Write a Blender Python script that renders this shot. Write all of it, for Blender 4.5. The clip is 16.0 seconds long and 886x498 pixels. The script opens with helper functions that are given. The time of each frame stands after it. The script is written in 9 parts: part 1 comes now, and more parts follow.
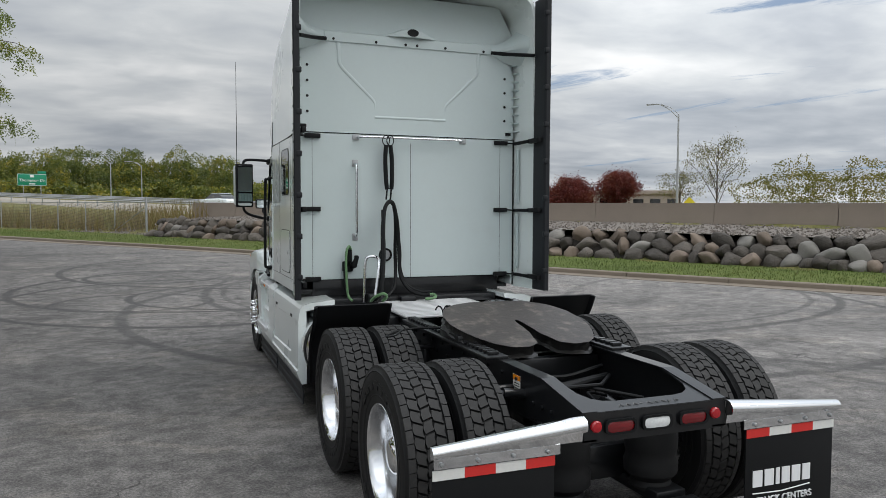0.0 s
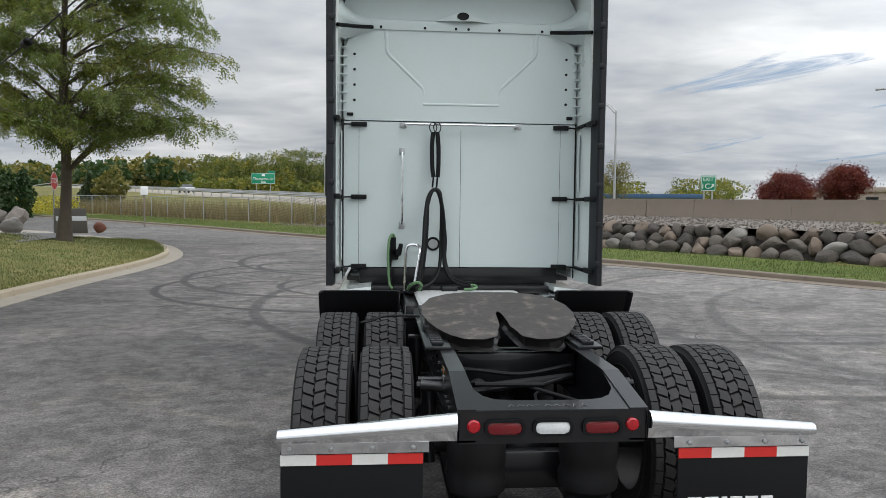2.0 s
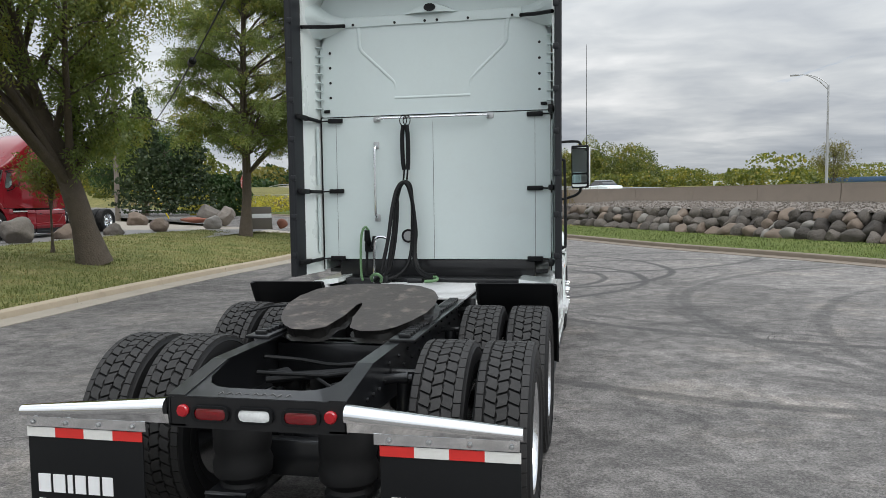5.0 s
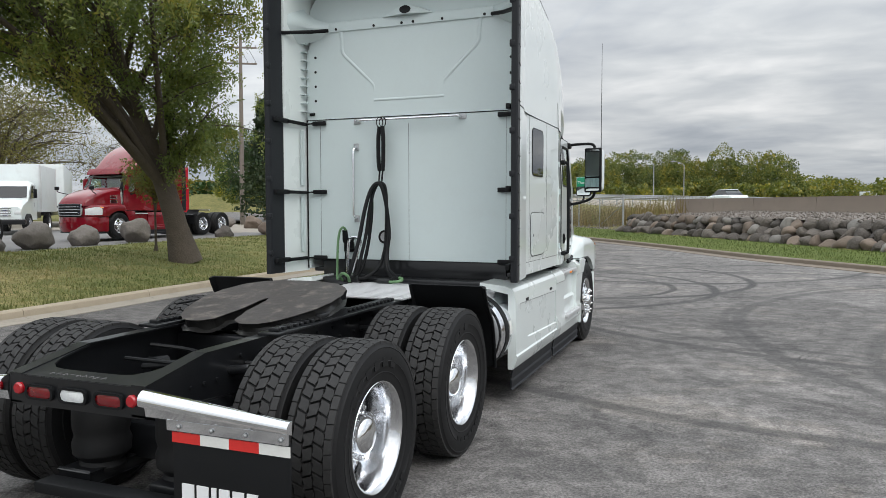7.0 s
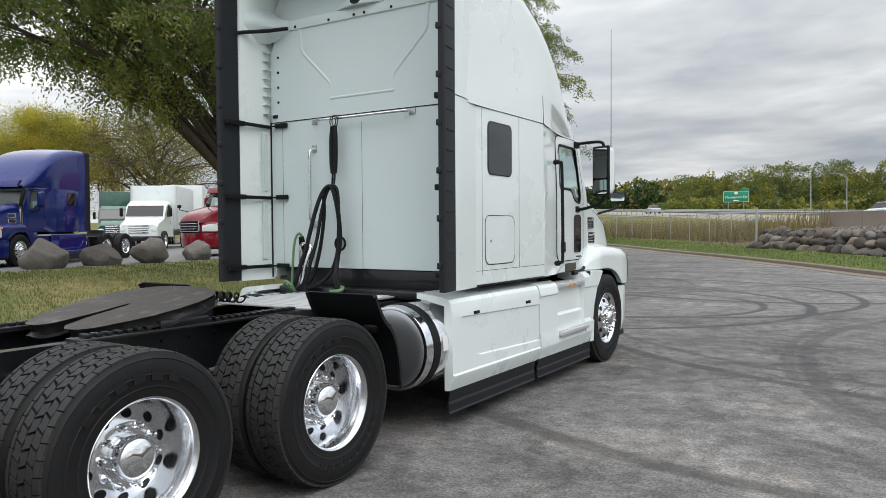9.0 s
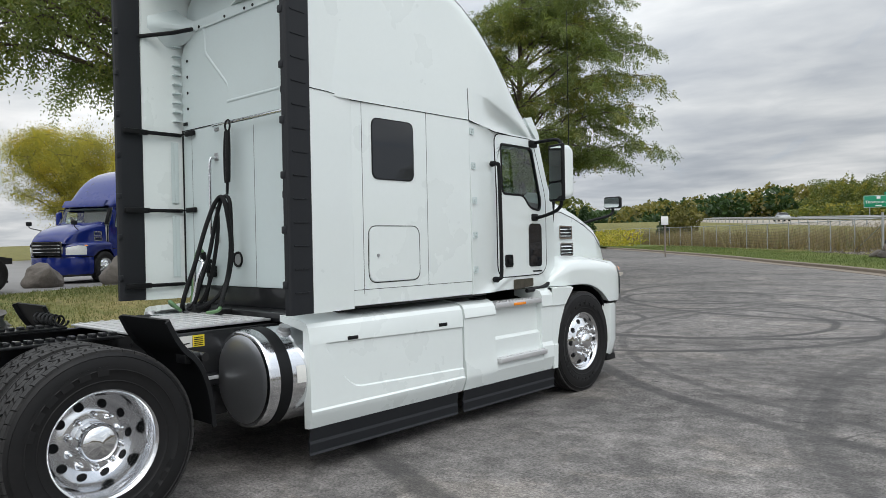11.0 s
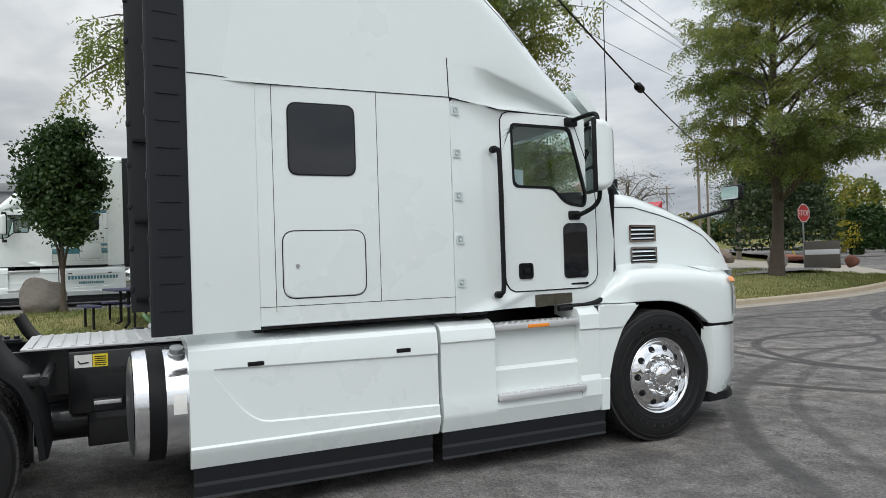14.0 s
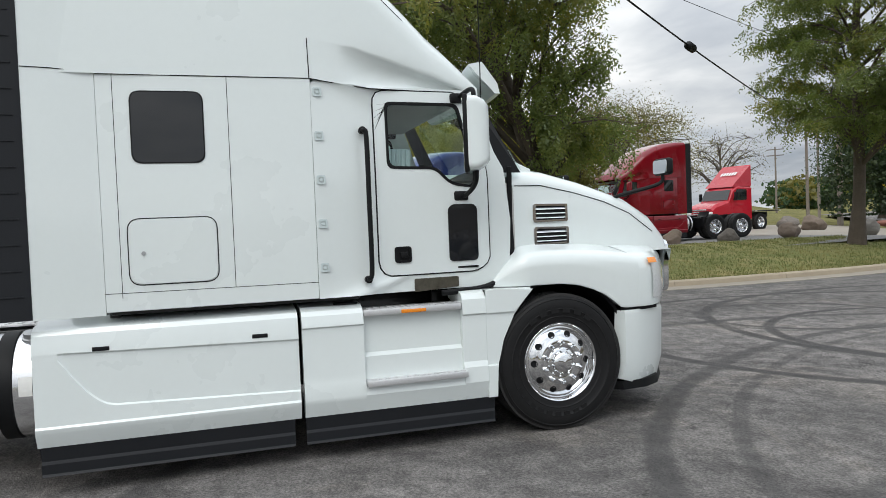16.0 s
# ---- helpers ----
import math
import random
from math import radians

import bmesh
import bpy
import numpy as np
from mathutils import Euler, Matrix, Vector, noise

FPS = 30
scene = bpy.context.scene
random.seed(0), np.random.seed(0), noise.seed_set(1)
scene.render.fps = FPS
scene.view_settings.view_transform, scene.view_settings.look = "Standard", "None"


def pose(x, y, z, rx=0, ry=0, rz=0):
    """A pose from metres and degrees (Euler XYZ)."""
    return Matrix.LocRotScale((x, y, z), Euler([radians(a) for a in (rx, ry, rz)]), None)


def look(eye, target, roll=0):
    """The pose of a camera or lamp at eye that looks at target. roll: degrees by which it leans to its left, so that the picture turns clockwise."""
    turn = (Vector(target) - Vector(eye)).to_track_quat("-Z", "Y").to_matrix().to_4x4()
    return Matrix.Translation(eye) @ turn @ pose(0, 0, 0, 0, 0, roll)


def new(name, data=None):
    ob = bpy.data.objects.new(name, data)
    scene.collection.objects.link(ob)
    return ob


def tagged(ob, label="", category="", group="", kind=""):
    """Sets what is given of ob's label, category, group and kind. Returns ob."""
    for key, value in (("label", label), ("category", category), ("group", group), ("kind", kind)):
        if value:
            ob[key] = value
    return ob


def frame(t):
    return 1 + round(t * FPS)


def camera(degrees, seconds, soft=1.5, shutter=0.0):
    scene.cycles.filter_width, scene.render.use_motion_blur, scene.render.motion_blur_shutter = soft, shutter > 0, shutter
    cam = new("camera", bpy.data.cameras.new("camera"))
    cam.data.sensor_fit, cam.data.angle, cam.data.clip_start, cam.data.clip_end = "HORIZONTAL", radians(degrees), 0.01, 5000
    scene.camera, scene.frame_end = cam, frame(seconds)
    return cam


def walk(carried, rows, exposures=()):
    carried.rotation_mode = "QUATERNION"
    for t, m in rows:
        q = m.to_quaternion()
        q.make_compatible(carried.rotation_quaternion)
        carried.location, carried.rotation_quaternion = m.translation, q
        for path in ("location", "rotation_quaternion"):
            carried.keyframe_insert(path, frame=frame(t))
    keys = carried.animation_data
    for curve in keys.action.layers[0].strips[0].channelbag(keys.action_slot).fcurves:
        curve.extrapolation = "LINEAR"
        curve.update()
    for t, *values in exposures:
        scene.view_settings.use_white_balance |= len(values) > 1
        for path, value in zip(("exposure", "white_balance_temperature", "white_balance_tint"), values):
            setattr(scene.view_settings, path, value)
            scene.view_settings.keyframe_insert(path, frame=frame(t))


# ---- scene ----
cam = camera(62.4, 16.0, soft=0.6)
PATH = [
    (0, (-2.323, -3.025, 1.888), (-1.608, -1.16, 1.785), 0.2),
    (0.5, (-1.948, -3.065, 1.841), (-1.371, -1.153, 1.731), 0.5),
    (1, (-1.583, -3.103, 1.841), (-1.146, -1.154, 1.728), 0.5),
    (1.5, (-1.169, -3.211, 1.841), (-0.865, -1.237, 1.729), 0.7),
    (2, (-0.783, -3.181, 1.809), (-0.61, -1.191, 1.696), 0.6),
    (2.5, (-0.416, -3.145, 1.819), (-0.357, -1.149, 1.704), 0.3),
    (3, (0.033, -3.221, 1.811), (-0.004, -1.225, 1.692), 0.1),
    (3.5, (0.378, -3.2, 1.795), (0.248, -1.208, 1.671), -0.3),
    (4, (0.702, -3.095, 1.81), (0.483, -1.111, 1.682), -0.5),
    (4.2, (0.852, -3.093, 1.811), (0.594, -1.114, 1.682), -0.6),
    (6.3, (2.473, -2.85, 1.778), (1.881, -0.944, 1.651), -0.4),
    (6.5, (2.595, -2.805, 1.791), (1.969, -0.909, 1.668), -0.3),
    (7, (2.921, -2.591, 1.722), (2.192, -0.732, 1.615), -0.1),
    (7.5, (3.23, -2.339, 1.691), (2.391, -0.526, 1.606), -0.0),
    (8, (3.604, -2.022, 1.574), (2.661, -0.26, 1.508), 0.0),
    (8.5, (3.906, -1.617, 1.566), (2.883, 0.1, 1.509), -0.2),
    (9, (4.192, -1.254, 1.588), (3.115, 0.43, 1.532), -0.4),
    (9.5, (4.467, -0.859, 1.614), (3.348, 0.798, 1.562), -0.5),
    (10, (4.669, -0.395, 1.601), (3.497, 1.225, 1.559), -0.6),
    (10.2, (4.776, -0.207, 1.586), (3.572, 1.39, 1.55), -0.7),
    (12.3, (5.483, 1.695, 1.541), (3.913, 2.934, 1.531), -1.5),
    (12.5, (5.487, 1.883, 1.528), (3.882, 3.076, 1.518), -1.5),
    (13, (5.542, 2.282, 1.527), (3.855, 3.356, 1.532), -1.7),
    (13.5, (5.647, 2.677, 1.539), (3.892, 3.636, 1.556), -1.8),
    (14, (5.664, 3.082, 1.514), (3.859, 3.943, 1.532), -1.8),
    (14.5, (5.815, 3.464, 1.512), (3.978, 4.256, 1.522), -2.0),
    (15, (6.024, 3.863, 1.545), (4.166, 4.603, 1.529), -2.1),
    (15.5, (6.068, 4.238, 1.556), (4.188, 4.918, 1.514), -2.3),
    (16, (6.14, 4.633, 1.572), (4.233, 5.234, 1.51), -2.3),
]
walk(cam, [(t, look(eye, target, roll)) for t, eye, target, roll in PATH], [(0.0, -0.17), (1.5, -0.05), (3.5, 0.14), (7.0, 0.11), (10.0, 0.07), (12.5, -0.05), (16.0, -0.04)])

# ---- light ----
world = bpy.data.worlds.new("overcast_sky")
scene.world = world
world.use_nodes = True
wt = world.node_tree
for n in list(wt.nodes):
    wt.nodes.remove(n)


class Net:
    """Small helper to wire shader nodes."""

    def __init__(self, tree):
        self.t = tree

    def add(self, kind, **kw):
        n = self.t.nodes.new(kind)
        for k, v in kw.items():
            setattr(n, k, v)
        return n

    def put(self, sock, v):
        if isinstance(v, bpy.types.NodeSocket):
            self.t.links.new(v, sock)
        elif v is not None:
            if hasattr(sock.default_value, "__len__") and not hasattr(v, "__len__"):
                v = (v, v, v, 1)[: len(sock.default_value)]
            elif hasattr(v, "__len__") and len(v) == 3 and len(sock.default_value) == 4:
                v = (*v, 1)
            sock.default_value = v

    def math(self, op, a, b=None, c=None, clamp=False):
        n = self.add("ShaderNodeMath", operation=op, use_clamp=clamp)
        for s, v in zip(n.inputs, (a, b, c)):
            self.put(s, v)
        return n.outputs[0]

    def vmath(self, op, a, b=None):
        n = self.add("ShaderNodeVectorMath", operation=op)
        self.put(n.inputs[0], a)
        if b is not None:
            self.put(n.inputs[1], b)
        return n.outputs["Value"] if op in ("LENGTH", "DISTANCE", "DOT_PRODUCT") else n.outputs[0]

    def mix(self, f, a, b, mode="MIX"):
        n = self.add("ShaderNodeMix", data_type="RGBA", blend_type=mode)
        self.put(n.inputs[0], f)
        self.put(n.inputs[6], a)
        self.put(n.inputs[7], b)
        return n.outputs[2]

    def noise(self, vec, scale, detail=4, rough=0.55, dist=0.0):
        n = self.add("ShaderNodeTexNoise")
        self.put(n.inputs["Vector"], vec)
        for k, v in (("Scale", scale), ("Detail", detail), ("Roughness", rough), ("Distortion", dist)):
            self.put(n.inputs[k], v)
        return n.outputs["Fac"]

    def ramp(self, f, stops, interp="LINEAR"):
        n = self.add("ShaderNodeValToRGB")
        n.color_ramp.interpolation = interp
        el = n.color_ramp.elements
        while len(el) < len(stops):
            el.new(0.5)
        for e, (p, c) in zip(el, stops):
            e.position = p
            e.color = (c, c, c, 1) if not hasattr(c, "__len__") else (*c, 1)
        self.put(n.inputs[0], f)
        return n.outputs[0]

    def span(self, f, a, b, lo=0.0, hi=1.0, smooth=True):
        n = self.add("ShaderNodeMapRange", interpolation_type="SMOOTHSTEP" if smooth else "LINEAR")
        for s, v in zip(n.inputs, (f, a, b, lo, hi)):
            self.put(s, v)
        return n.outputs[0]

    def scale(self, vec, s):
        return self.vmath("MULTIPLY", vec, s)


SUN_EL, SUN_TURN = 50, 120
w = Net(wt)
sky = w.add("ShaderNodeTexSky", sky_type="NISHITA", sun_disc=False)
sky.sun_elevation, sky.sun_rotation = radians(SUN_EL), radians(SUN_TURN)
co = w.add("ShaderNodeTexCoord").outputs["Generated"]
sep = w.add("ShaderNodeSeparateXYZ")
w.put(sep.inputs[0], co)
up = w.math("MAXIMUM", sep.outputs[2], 0.0)
flat = w.add("ShaderNodeCombineXYZ")
den = w.math("ADD", up, 0.12)
w.put(flat.inputs[0], w.math("DIVIDE", sep.outputs[0], den))
w.put(flat.inputs[1], w.math("DIVIDE", sep.outputs[1], den))
cl = flat.outputs[0]
big = w.noise(w.scale(cl, (0.5, 0.65, 1)), 0.55, 4, 0.5, 0.5)
mid = w.noise(w.scale(cl, (0.8, 1.0, 1)), 1.15, 4, 0.5, 0.4)
fine = w.noise(w.scale(cl, (1.3, 1.6, 1)), 2.4, 5, 0.55, 0.3)
mixn = w.math("ADD", w.math("MULTIPLY", big, 0.5), w.math("ADD", w.math("MULTIPLY", mid, 0.36), w.math("MULTIPLY", fine, 0.14)))
cloud = w.ramp(mixn, [(0.36, (0.34, 0.38, 0.43)), (0.45, (0.48, 0.515, 0.56)), (0.52, (0.63, 0.66, 0.685)), (0.61, (0.90, 0.91, 0.915))])
zen = w.math("ADD", 0.95, w.math("MULTIPLY", w.math("POWER", up, 1.3), 2.3))
cloud = w.mix(1.0, cloud, zen, "MULTIPLY")
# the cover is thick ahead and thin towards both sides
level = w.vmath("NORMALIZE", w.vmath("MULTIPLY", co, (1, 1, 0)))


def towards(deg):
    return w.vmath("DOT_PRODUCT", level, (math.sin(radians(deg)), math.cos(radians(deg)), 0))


cloud = w.mix(1.0, cloud, w.span(towards(2), 0.82, 0.99, 1.0, 0.80), "MULTIPLY")
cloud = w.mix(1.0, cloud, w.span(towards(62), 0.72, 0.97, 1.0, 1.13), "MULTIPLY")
cloud = w.mix(1.0, cloud, w.span(towards(-95), 0.85, 0.99, 1.0, 0.80), "MULTIPLY")
# long breaks of blue
radial = w.vmath("DOT_PRODUCT", cl, (math.sin(radians(48)), math.cos(radians(48)), 0))
across = w.vmath("DOT_PRODUCT", cl, (math.cos(radians(48)), -math.sin(radians(48)), 0))
slit = w.add("ShaderNodeCombineXYZ")
w.put(slit.inputs[0], w.math("ADD", w.math("MULTIPLY", radial, 1.5), w.math("MULTIPLY", across, 0.25)))
w.put(slit.inputs[1], w.math("MULTIPLY", across, 0.38))
gap = w.span(w.noise(slit.outputs[0], 1.4, 7, 0.65, 0.9), 0.60, 0.70)
gap = w.math("MULTIPLY", gap, w.span(towards(45), 0.80, 0.93, 0.12, 1.0))
blue = w.mix(1.0, sky.outputs[0], 0.09, "MULTIPLY")
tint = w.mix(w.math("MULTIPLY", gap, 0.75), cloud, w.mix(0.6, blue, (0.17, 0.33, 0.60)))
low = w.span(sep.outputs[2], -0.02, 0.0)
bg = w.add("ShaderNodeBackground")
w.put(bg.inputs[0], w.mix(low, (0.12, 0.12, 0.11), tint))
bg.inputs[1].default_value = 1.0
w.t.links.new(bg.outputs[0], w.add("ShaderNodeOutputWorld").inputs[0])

sun_data = bpy.data.lights.new("sun", "SUN")
sun_data.energy, sun_data.angle, sun_data.color = 1.05, radians(35), (1.0, 0.97, 0.92)
sun = new("sun", sun_data)
SUN_AT = Vector((math.sin(radians(SUN_TURN)) * math.cos(radians(SUN_EL)), math.cos(radians(SUN_TURN)) * math.cos(radians(SUN_EL)), math.sin(radians(SUN_EL))))
sun.matrix_world = look((0, 0, 50), Vector((0, 0, 50)) - SUN_AT)


# ---- materials ----
MATS = {}


def material(name, color, rough=0.5, metal=0.0, coat=0.0, var=0.12, vscale=3.0, fine=60.0, bump=0.0, bscale=80.0, dirt=0.0, dirt_color=(0.2, 0.18, 0.15), spec=0.5, island=0.0, rand=0.0):
    """A principled surface with two scales of variation, optional dirt and relief."""
    m = bpy.data.materials.new(name)
    m.use_nodes = True
    n = Net(m.node_tree)
    b = m.node_tree.nodes["Principled BSDF"]
    co = n.add("ShaderNodeTexCoord").outputs["Object"]
    a = n.noise(co, vscale, 5, 0.6)
    f = n.noise(co, fine, 3, 0.6)
    v = n.math("ADD", n.math("MULTIPLY", n.math("SUBTRACT", a, 0.5), 2.0 * var), n.math("MULTIPLY", n.math("SUBTRACT", f, 0.5), 1.2 * var))
    if island:
        r = n.add("ShaderNodeNewGeometry").outputs["Random Per Island"]
        v = n.math("ADD", v, n.math("MULTIPLY", n.math("SUBTRACT", r, 0.5), 2 * island))
    if rand:
        r = n.add("ShaderNodeObjectInfo").outputs["Random"]
        v = n.math("ADD", v, n.math("MULTIPLY", n.math("SUBTRACT", r, 0.5), 2 * rand))
    c = n.mix(1.0, color, n.math("ADD", v, 1.0), "MULTIPLY")
    if dirt:
        d = n.span(n.noise(co, vscale * 2.3, 7, 0.65), 0.5, 0.72)
        c = n.mix(n.math("MULTIPLY", d, dirt), c, dirt_color)
    n.put(b.inputs["Base Color"], c)
    n.put(b.inputs["Roughness"], n.math("ADD", rough, n.math("MULTIPLY", n.math("SUBTRACT", a, 0.5), 0.25 * min(rough, 0.4)), clamp=True))
    b.inputs["Metallic"].default_value = metal
    b.inputs["Coat Weight"].default_value = coat
    b.inputs["Coat Roughness"].default_value = 0.04
    b.inputs["Specular IOR Level"].default_value = spec
    if bump:
        bp = n.add("ShaderNodeBump")
        bp.inputs["Strength"].default_value = min(1.0, bump * 40)
        bp.inputs["Distance"].default_value = bump
        n.put(bp.inputs["Height"], n.noise(co, bscale, 4, 0.6))
        n.put(b.inputs["Normal"], bp.outputs[0])
    MATS[name] = m
    return m


def glassy(name, color, rough=0.02, trans=1.0, alpha_mix=0.0):
    m = bpy.data.materials.new(name)
    m.use_nodes = True
    n = Net(m.node_tree)
    b = m.node_tree.nodes["Principled BSDF"]
    b.inputs["Base Color"].default_value = (*color, 1)
    b.inputs["Roughness"].default_value = rough
    b.inputs["Transmission Weight"].default_value = trans
    b.inputs["IOR"].default_value = 1.45
    MATS[name] = m
    return m


def thin_glass(name, color, gloss=0.12):
    """A pane: mostly see-through, with a clear reflection that grows at a glance."""
    m = bpy.data.materials.new(name)
    m.use_nodes = True
    n = Net(m.node_tree)
    out = m.node_tree.nodes["Material Output"]
    fr = n.add("ShaderNodeLayerWeight")
    fr.inputs[0].default_value = 0.5
    edge = n.math("MULTIPLY", n.math("POWER", fr.outputs["Facing"], 3.5), 0.8)
    tr = n.add("ShaderNodeBsdfTransparent")
    tr.inputs[0].default_value = (*color, 1)
    gl = n.add("ShaderNodeBsdfGlossy")
    gl.inputs["Roughness"].default_value = 0.01
    mx = n.add("ShaderNodeMixShader")
    n.put(mx.inputs[0], n.math("ADD", edge, gloss, clamp=True))
    n.t.links.new(tr.outputs[0], mx.inputs[1])
    n.t.links.new(gl.outputs[0], mx.inputs[2])
    n.t.links.new(mx.outputs[0], out.inputs[0])
    MATS[name] = m
    return m


def leaf_material(name, c1, c2, c3=None, share=0.3):
    """Leaves: colour by leaf, some light passing through."""
    m = bpy.data.materials.new(name)
    m.use_nodes = True
    n = Net(m.node_tree)
    out = m.node_tree.nodes["Material Output"]
    r = n.add("ShaderNodeNewGeometry").outputs["Random Per Island"]
    co = n.add("ShaderNodeTexCoord").outputs["Object"]
    patch = n.noise(co, 0.4, 4, 0.6)
    f = n.math("ADD", n.math("MULTIPLY", r, 0.4), n.math("MULTIPLY", n.span(patch, 0.32, 0.68), 0.6))
    c = n.ramp(f, [(0.0, c1), (0.62, c2), (1.0, c3 or c2)])
    d = n.add("ShaderNodeBsdfDiffuse")
    t = n.add("ShaderNodeBsdfTranslucent")
    g = n.add("ShaderNodeBsdfGlossy")
    g.inputs["Roughness"].default_value = 0.45
    g.inputs["Color"].default_value = (0.5, 0.5, 0.5, 1)
    n.put(d.inputs[0], c)
    n.put(t.inputs[0], n.mix(1.0, c, (1.1, 1.15, 0.6), "MULTIPLY"))
    mx = n.add("ShaderNodeMixShader")
    mx.inputs[0].default_value = share
    n.t.links.new(d.outputs[0], mx.inputs[1])
    n.t.links.new(t.outputs[0], mx.inputs[2])
    m2 = n.add("ShaderNodeMixShader")
    m2.inputs[0].default_value = 0.05
    n.t.links.new(mx.outputs[0], m2.inputs[1])
    n.t.links.new(g.outputs[0], m2.inputs[2])
    n.t.links.new(m2.outputs[0], out.inputs[0])
    MATS[name] = m
    return m


def paint(name, color, dirt=0.015, spec=0.5):
    return material(name, color, rough=0.28, coat=0.9, var=0.025, vscale=1.2, fine=25, dirt=dirt, dirt_color=(0.42, 0.42, 0.4), spec=spec)


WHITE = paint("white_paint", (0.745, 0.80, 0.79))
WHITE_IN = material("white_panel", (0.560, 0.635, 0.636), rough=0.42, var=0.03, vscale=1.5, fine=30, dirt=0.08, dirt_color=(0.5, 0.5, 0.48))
RED = paint("red_paint", (0.19, 0.005, 0.012), 0.0, 0.1)
RED2 = paint("bright_red_paint", (0.42, 0.012, 0.026), 0.0, 0.1)
BLUE = paint("blue_paint", (0.005, 0.016, 0.15), 0.0, 0.08)
BLACK = material("black_plastic", (0.0055, 0.006, 0.0068), rough=0.55, var=0.2, bump=0.0006, bscale=300, spec=0.22)
FRAME = material("black_frame_paint", (0.0075, 0.008, 0.0092), rough=0.34, coat=0.35, var=0.25, vscale=5, dirt=0.25, dirt_color=(0.022, 0.0215, 0.0205), spec=0.35)
LOT = material("lot_asphalt", (0.19, 0.185, 0.18), rough=0.9, var=0.25, vscale=0.4, fine=20, bump=0.004, bscale=40)
FARKERB = material("old_kerb_concrete", (0.20, 0.165, 0.13), rough=0.9, var=0.2, vscale=1.0, fine=30)
RUBBER_TRIM = material("grey_rubber_trim", (0.0145, 0.016, 0.019), rough=0.55, var=0.12, vscale=6, bump=0.0008, bscale=250, spec=0.28)
TYRE = material("tyre_rubber", (0.0075, 0.0075, 0.008), rough=0.6, var=0.25, vscale=6, dirt=0.3, dirt_color=(0.019, 0.018, 0.0175), bump=0.0008, bscale=200, spec=0.3)
TREAD = material("tread_rubber", (0.019, 0.0185, 0.0185), rough=0.75, var=0.25, vscale=9, dirt=0.4, dirt_color=(0.048, 0.045, 0.043), bump=0.001, bscale=150, island=0.12)
CHROME = material("chrome", (0.82, 0.83, 0.84), rough=0.06, metal=1.0, var=0.03, vscale=3)
ALU = material("polished_aluminium", (0.75, 0.76, 0.78), rough=0.16, metal=1.0, var=0.06, vscale=5)
ALU_DULL = material("dull_aluminium", (0.66, 0.665, 0.67), rough=0.42, metal=0.6, var=0.1, vscale=8, bump=0.0005, bscale=120)
STEEL = material("galvanised_steel", (0.42, 0.43, 0.44), rough=0.5, metal=0.8, var=0.12, vscale=2)
GREASE = material("greased_plate", (0.040, 0.034, 0.031), rough=0.5, var=0.4, vscale=4, fine=18, dirt=0.8, dirt_color=(0.165, 0.140, 0.120), bump=0.008, bscale=22)
BLACK_GREASE = material("black_grease", (0.011, 0.0105, 0.010), rough=0.38, var=0.4, vscale=20, fine=70, bump=0.006, bscale=45)
RED_LENS = material("red_lens", (0.36, 0.006, 0.012), rough=0.12, coat=0.6, var=0.1, vscale=40)
DARK_RED_LENS = material("dark_red_lens", (0.15, 0.004, 0.007), rough=0.2, coat=0.6, var=0.25, vscale=60)
CLEAR_LENS = material("clear_lens", (0.72, 0.74, 0.74), rough=0.12, coat=0.8, var=0.12, vscale=60)
AMBER = material("amber_lens", (0.85, 0.27, 0.02), rough=0.15, coat=0.6, var=0.1, vscale=60)
TAPE_W = material("reflective_white", (0.72, 0.72, 0.69), rough=0.4, var=0.06, vscale=30)
TAPE_R = material("reflective_red", (0.62, 0.03, 0.025), rough=0.4, var=0.06, vscale=30)
LETTER = material("white_print", (0.78, 0.79, 0.80), rough=0.5, var=0.04)
YELLOW = material("yellow_print", (0.75, 0.6, 0.03), rough=0.5, var=0.05)
HOSE_G = material("green_hose", (0.10, 0.20, 0.09), rough=0.5, var=0.15)
GLASS = thin_glass("window_glass", (0.82, 0.93, 0.90), 0.05)
SILL = material("bronze_sill_metal", (0.13, 0.12, 0.095), rough=0.3, metal=0.7, var=0.5, vscale=14, fine=40)
# darker than the tank's metal: the reflected ground is put into the colour
TANK_END = material("brushed_tank_end", (0.40, 0.41, 0.425), rough=0.36, metal=0.9, var=0.1, vscale=4, fine=90)
TINT = material("tinted_glass", (0.012, 0.0135, 0.016), rough=0.03, coat=0.25, var=0.05, spec=0.5)
MIRROR = material("mirror_glass", (0.86, 0.88, 0.88), rough=0.01, metal=1.0, var=0.01)
INSIDE = material("grey_interior", (0.42, 0.42, 0.40), rough=0.8, var=0.1)
CURTAIN = material("pale_curtain", (0.52, 0.60, 0.62), rough=0.9, var=0.1, vscale=12)
CONC = material("concrete", (0.36, 0.305, 0.225), rough=0.85, var=0.14, vscale=1.5, fine=40, dirt=0.35, dirt_color=(0.24, 0.2, 0.15), bump=0.004, bscale=50)
GUTTER = material("gutter_concrete", (0.30, 0.27, 0.225), rough=0.88, var=0.16, vscale=1.2, fine=40, dirt=0.5, dirt_color=(0.2, 0.17, 0.14), bump=0.004, bscale=50)
BARRIER = material("tan_concrete", (0.23, 0.19, 0.155), rough=0.9, var=0.12, vscale=0.8, fine=30, dirt=0.2, dirt_color=(0.16, 0.13, 0.11), bump=0.004, bscale=30)
BARK = material("bark", (0.085, 0.068, 0.052), rough=0.95, var=0.35, vscale=6, fine=40, bump=0.03, bscale=22)
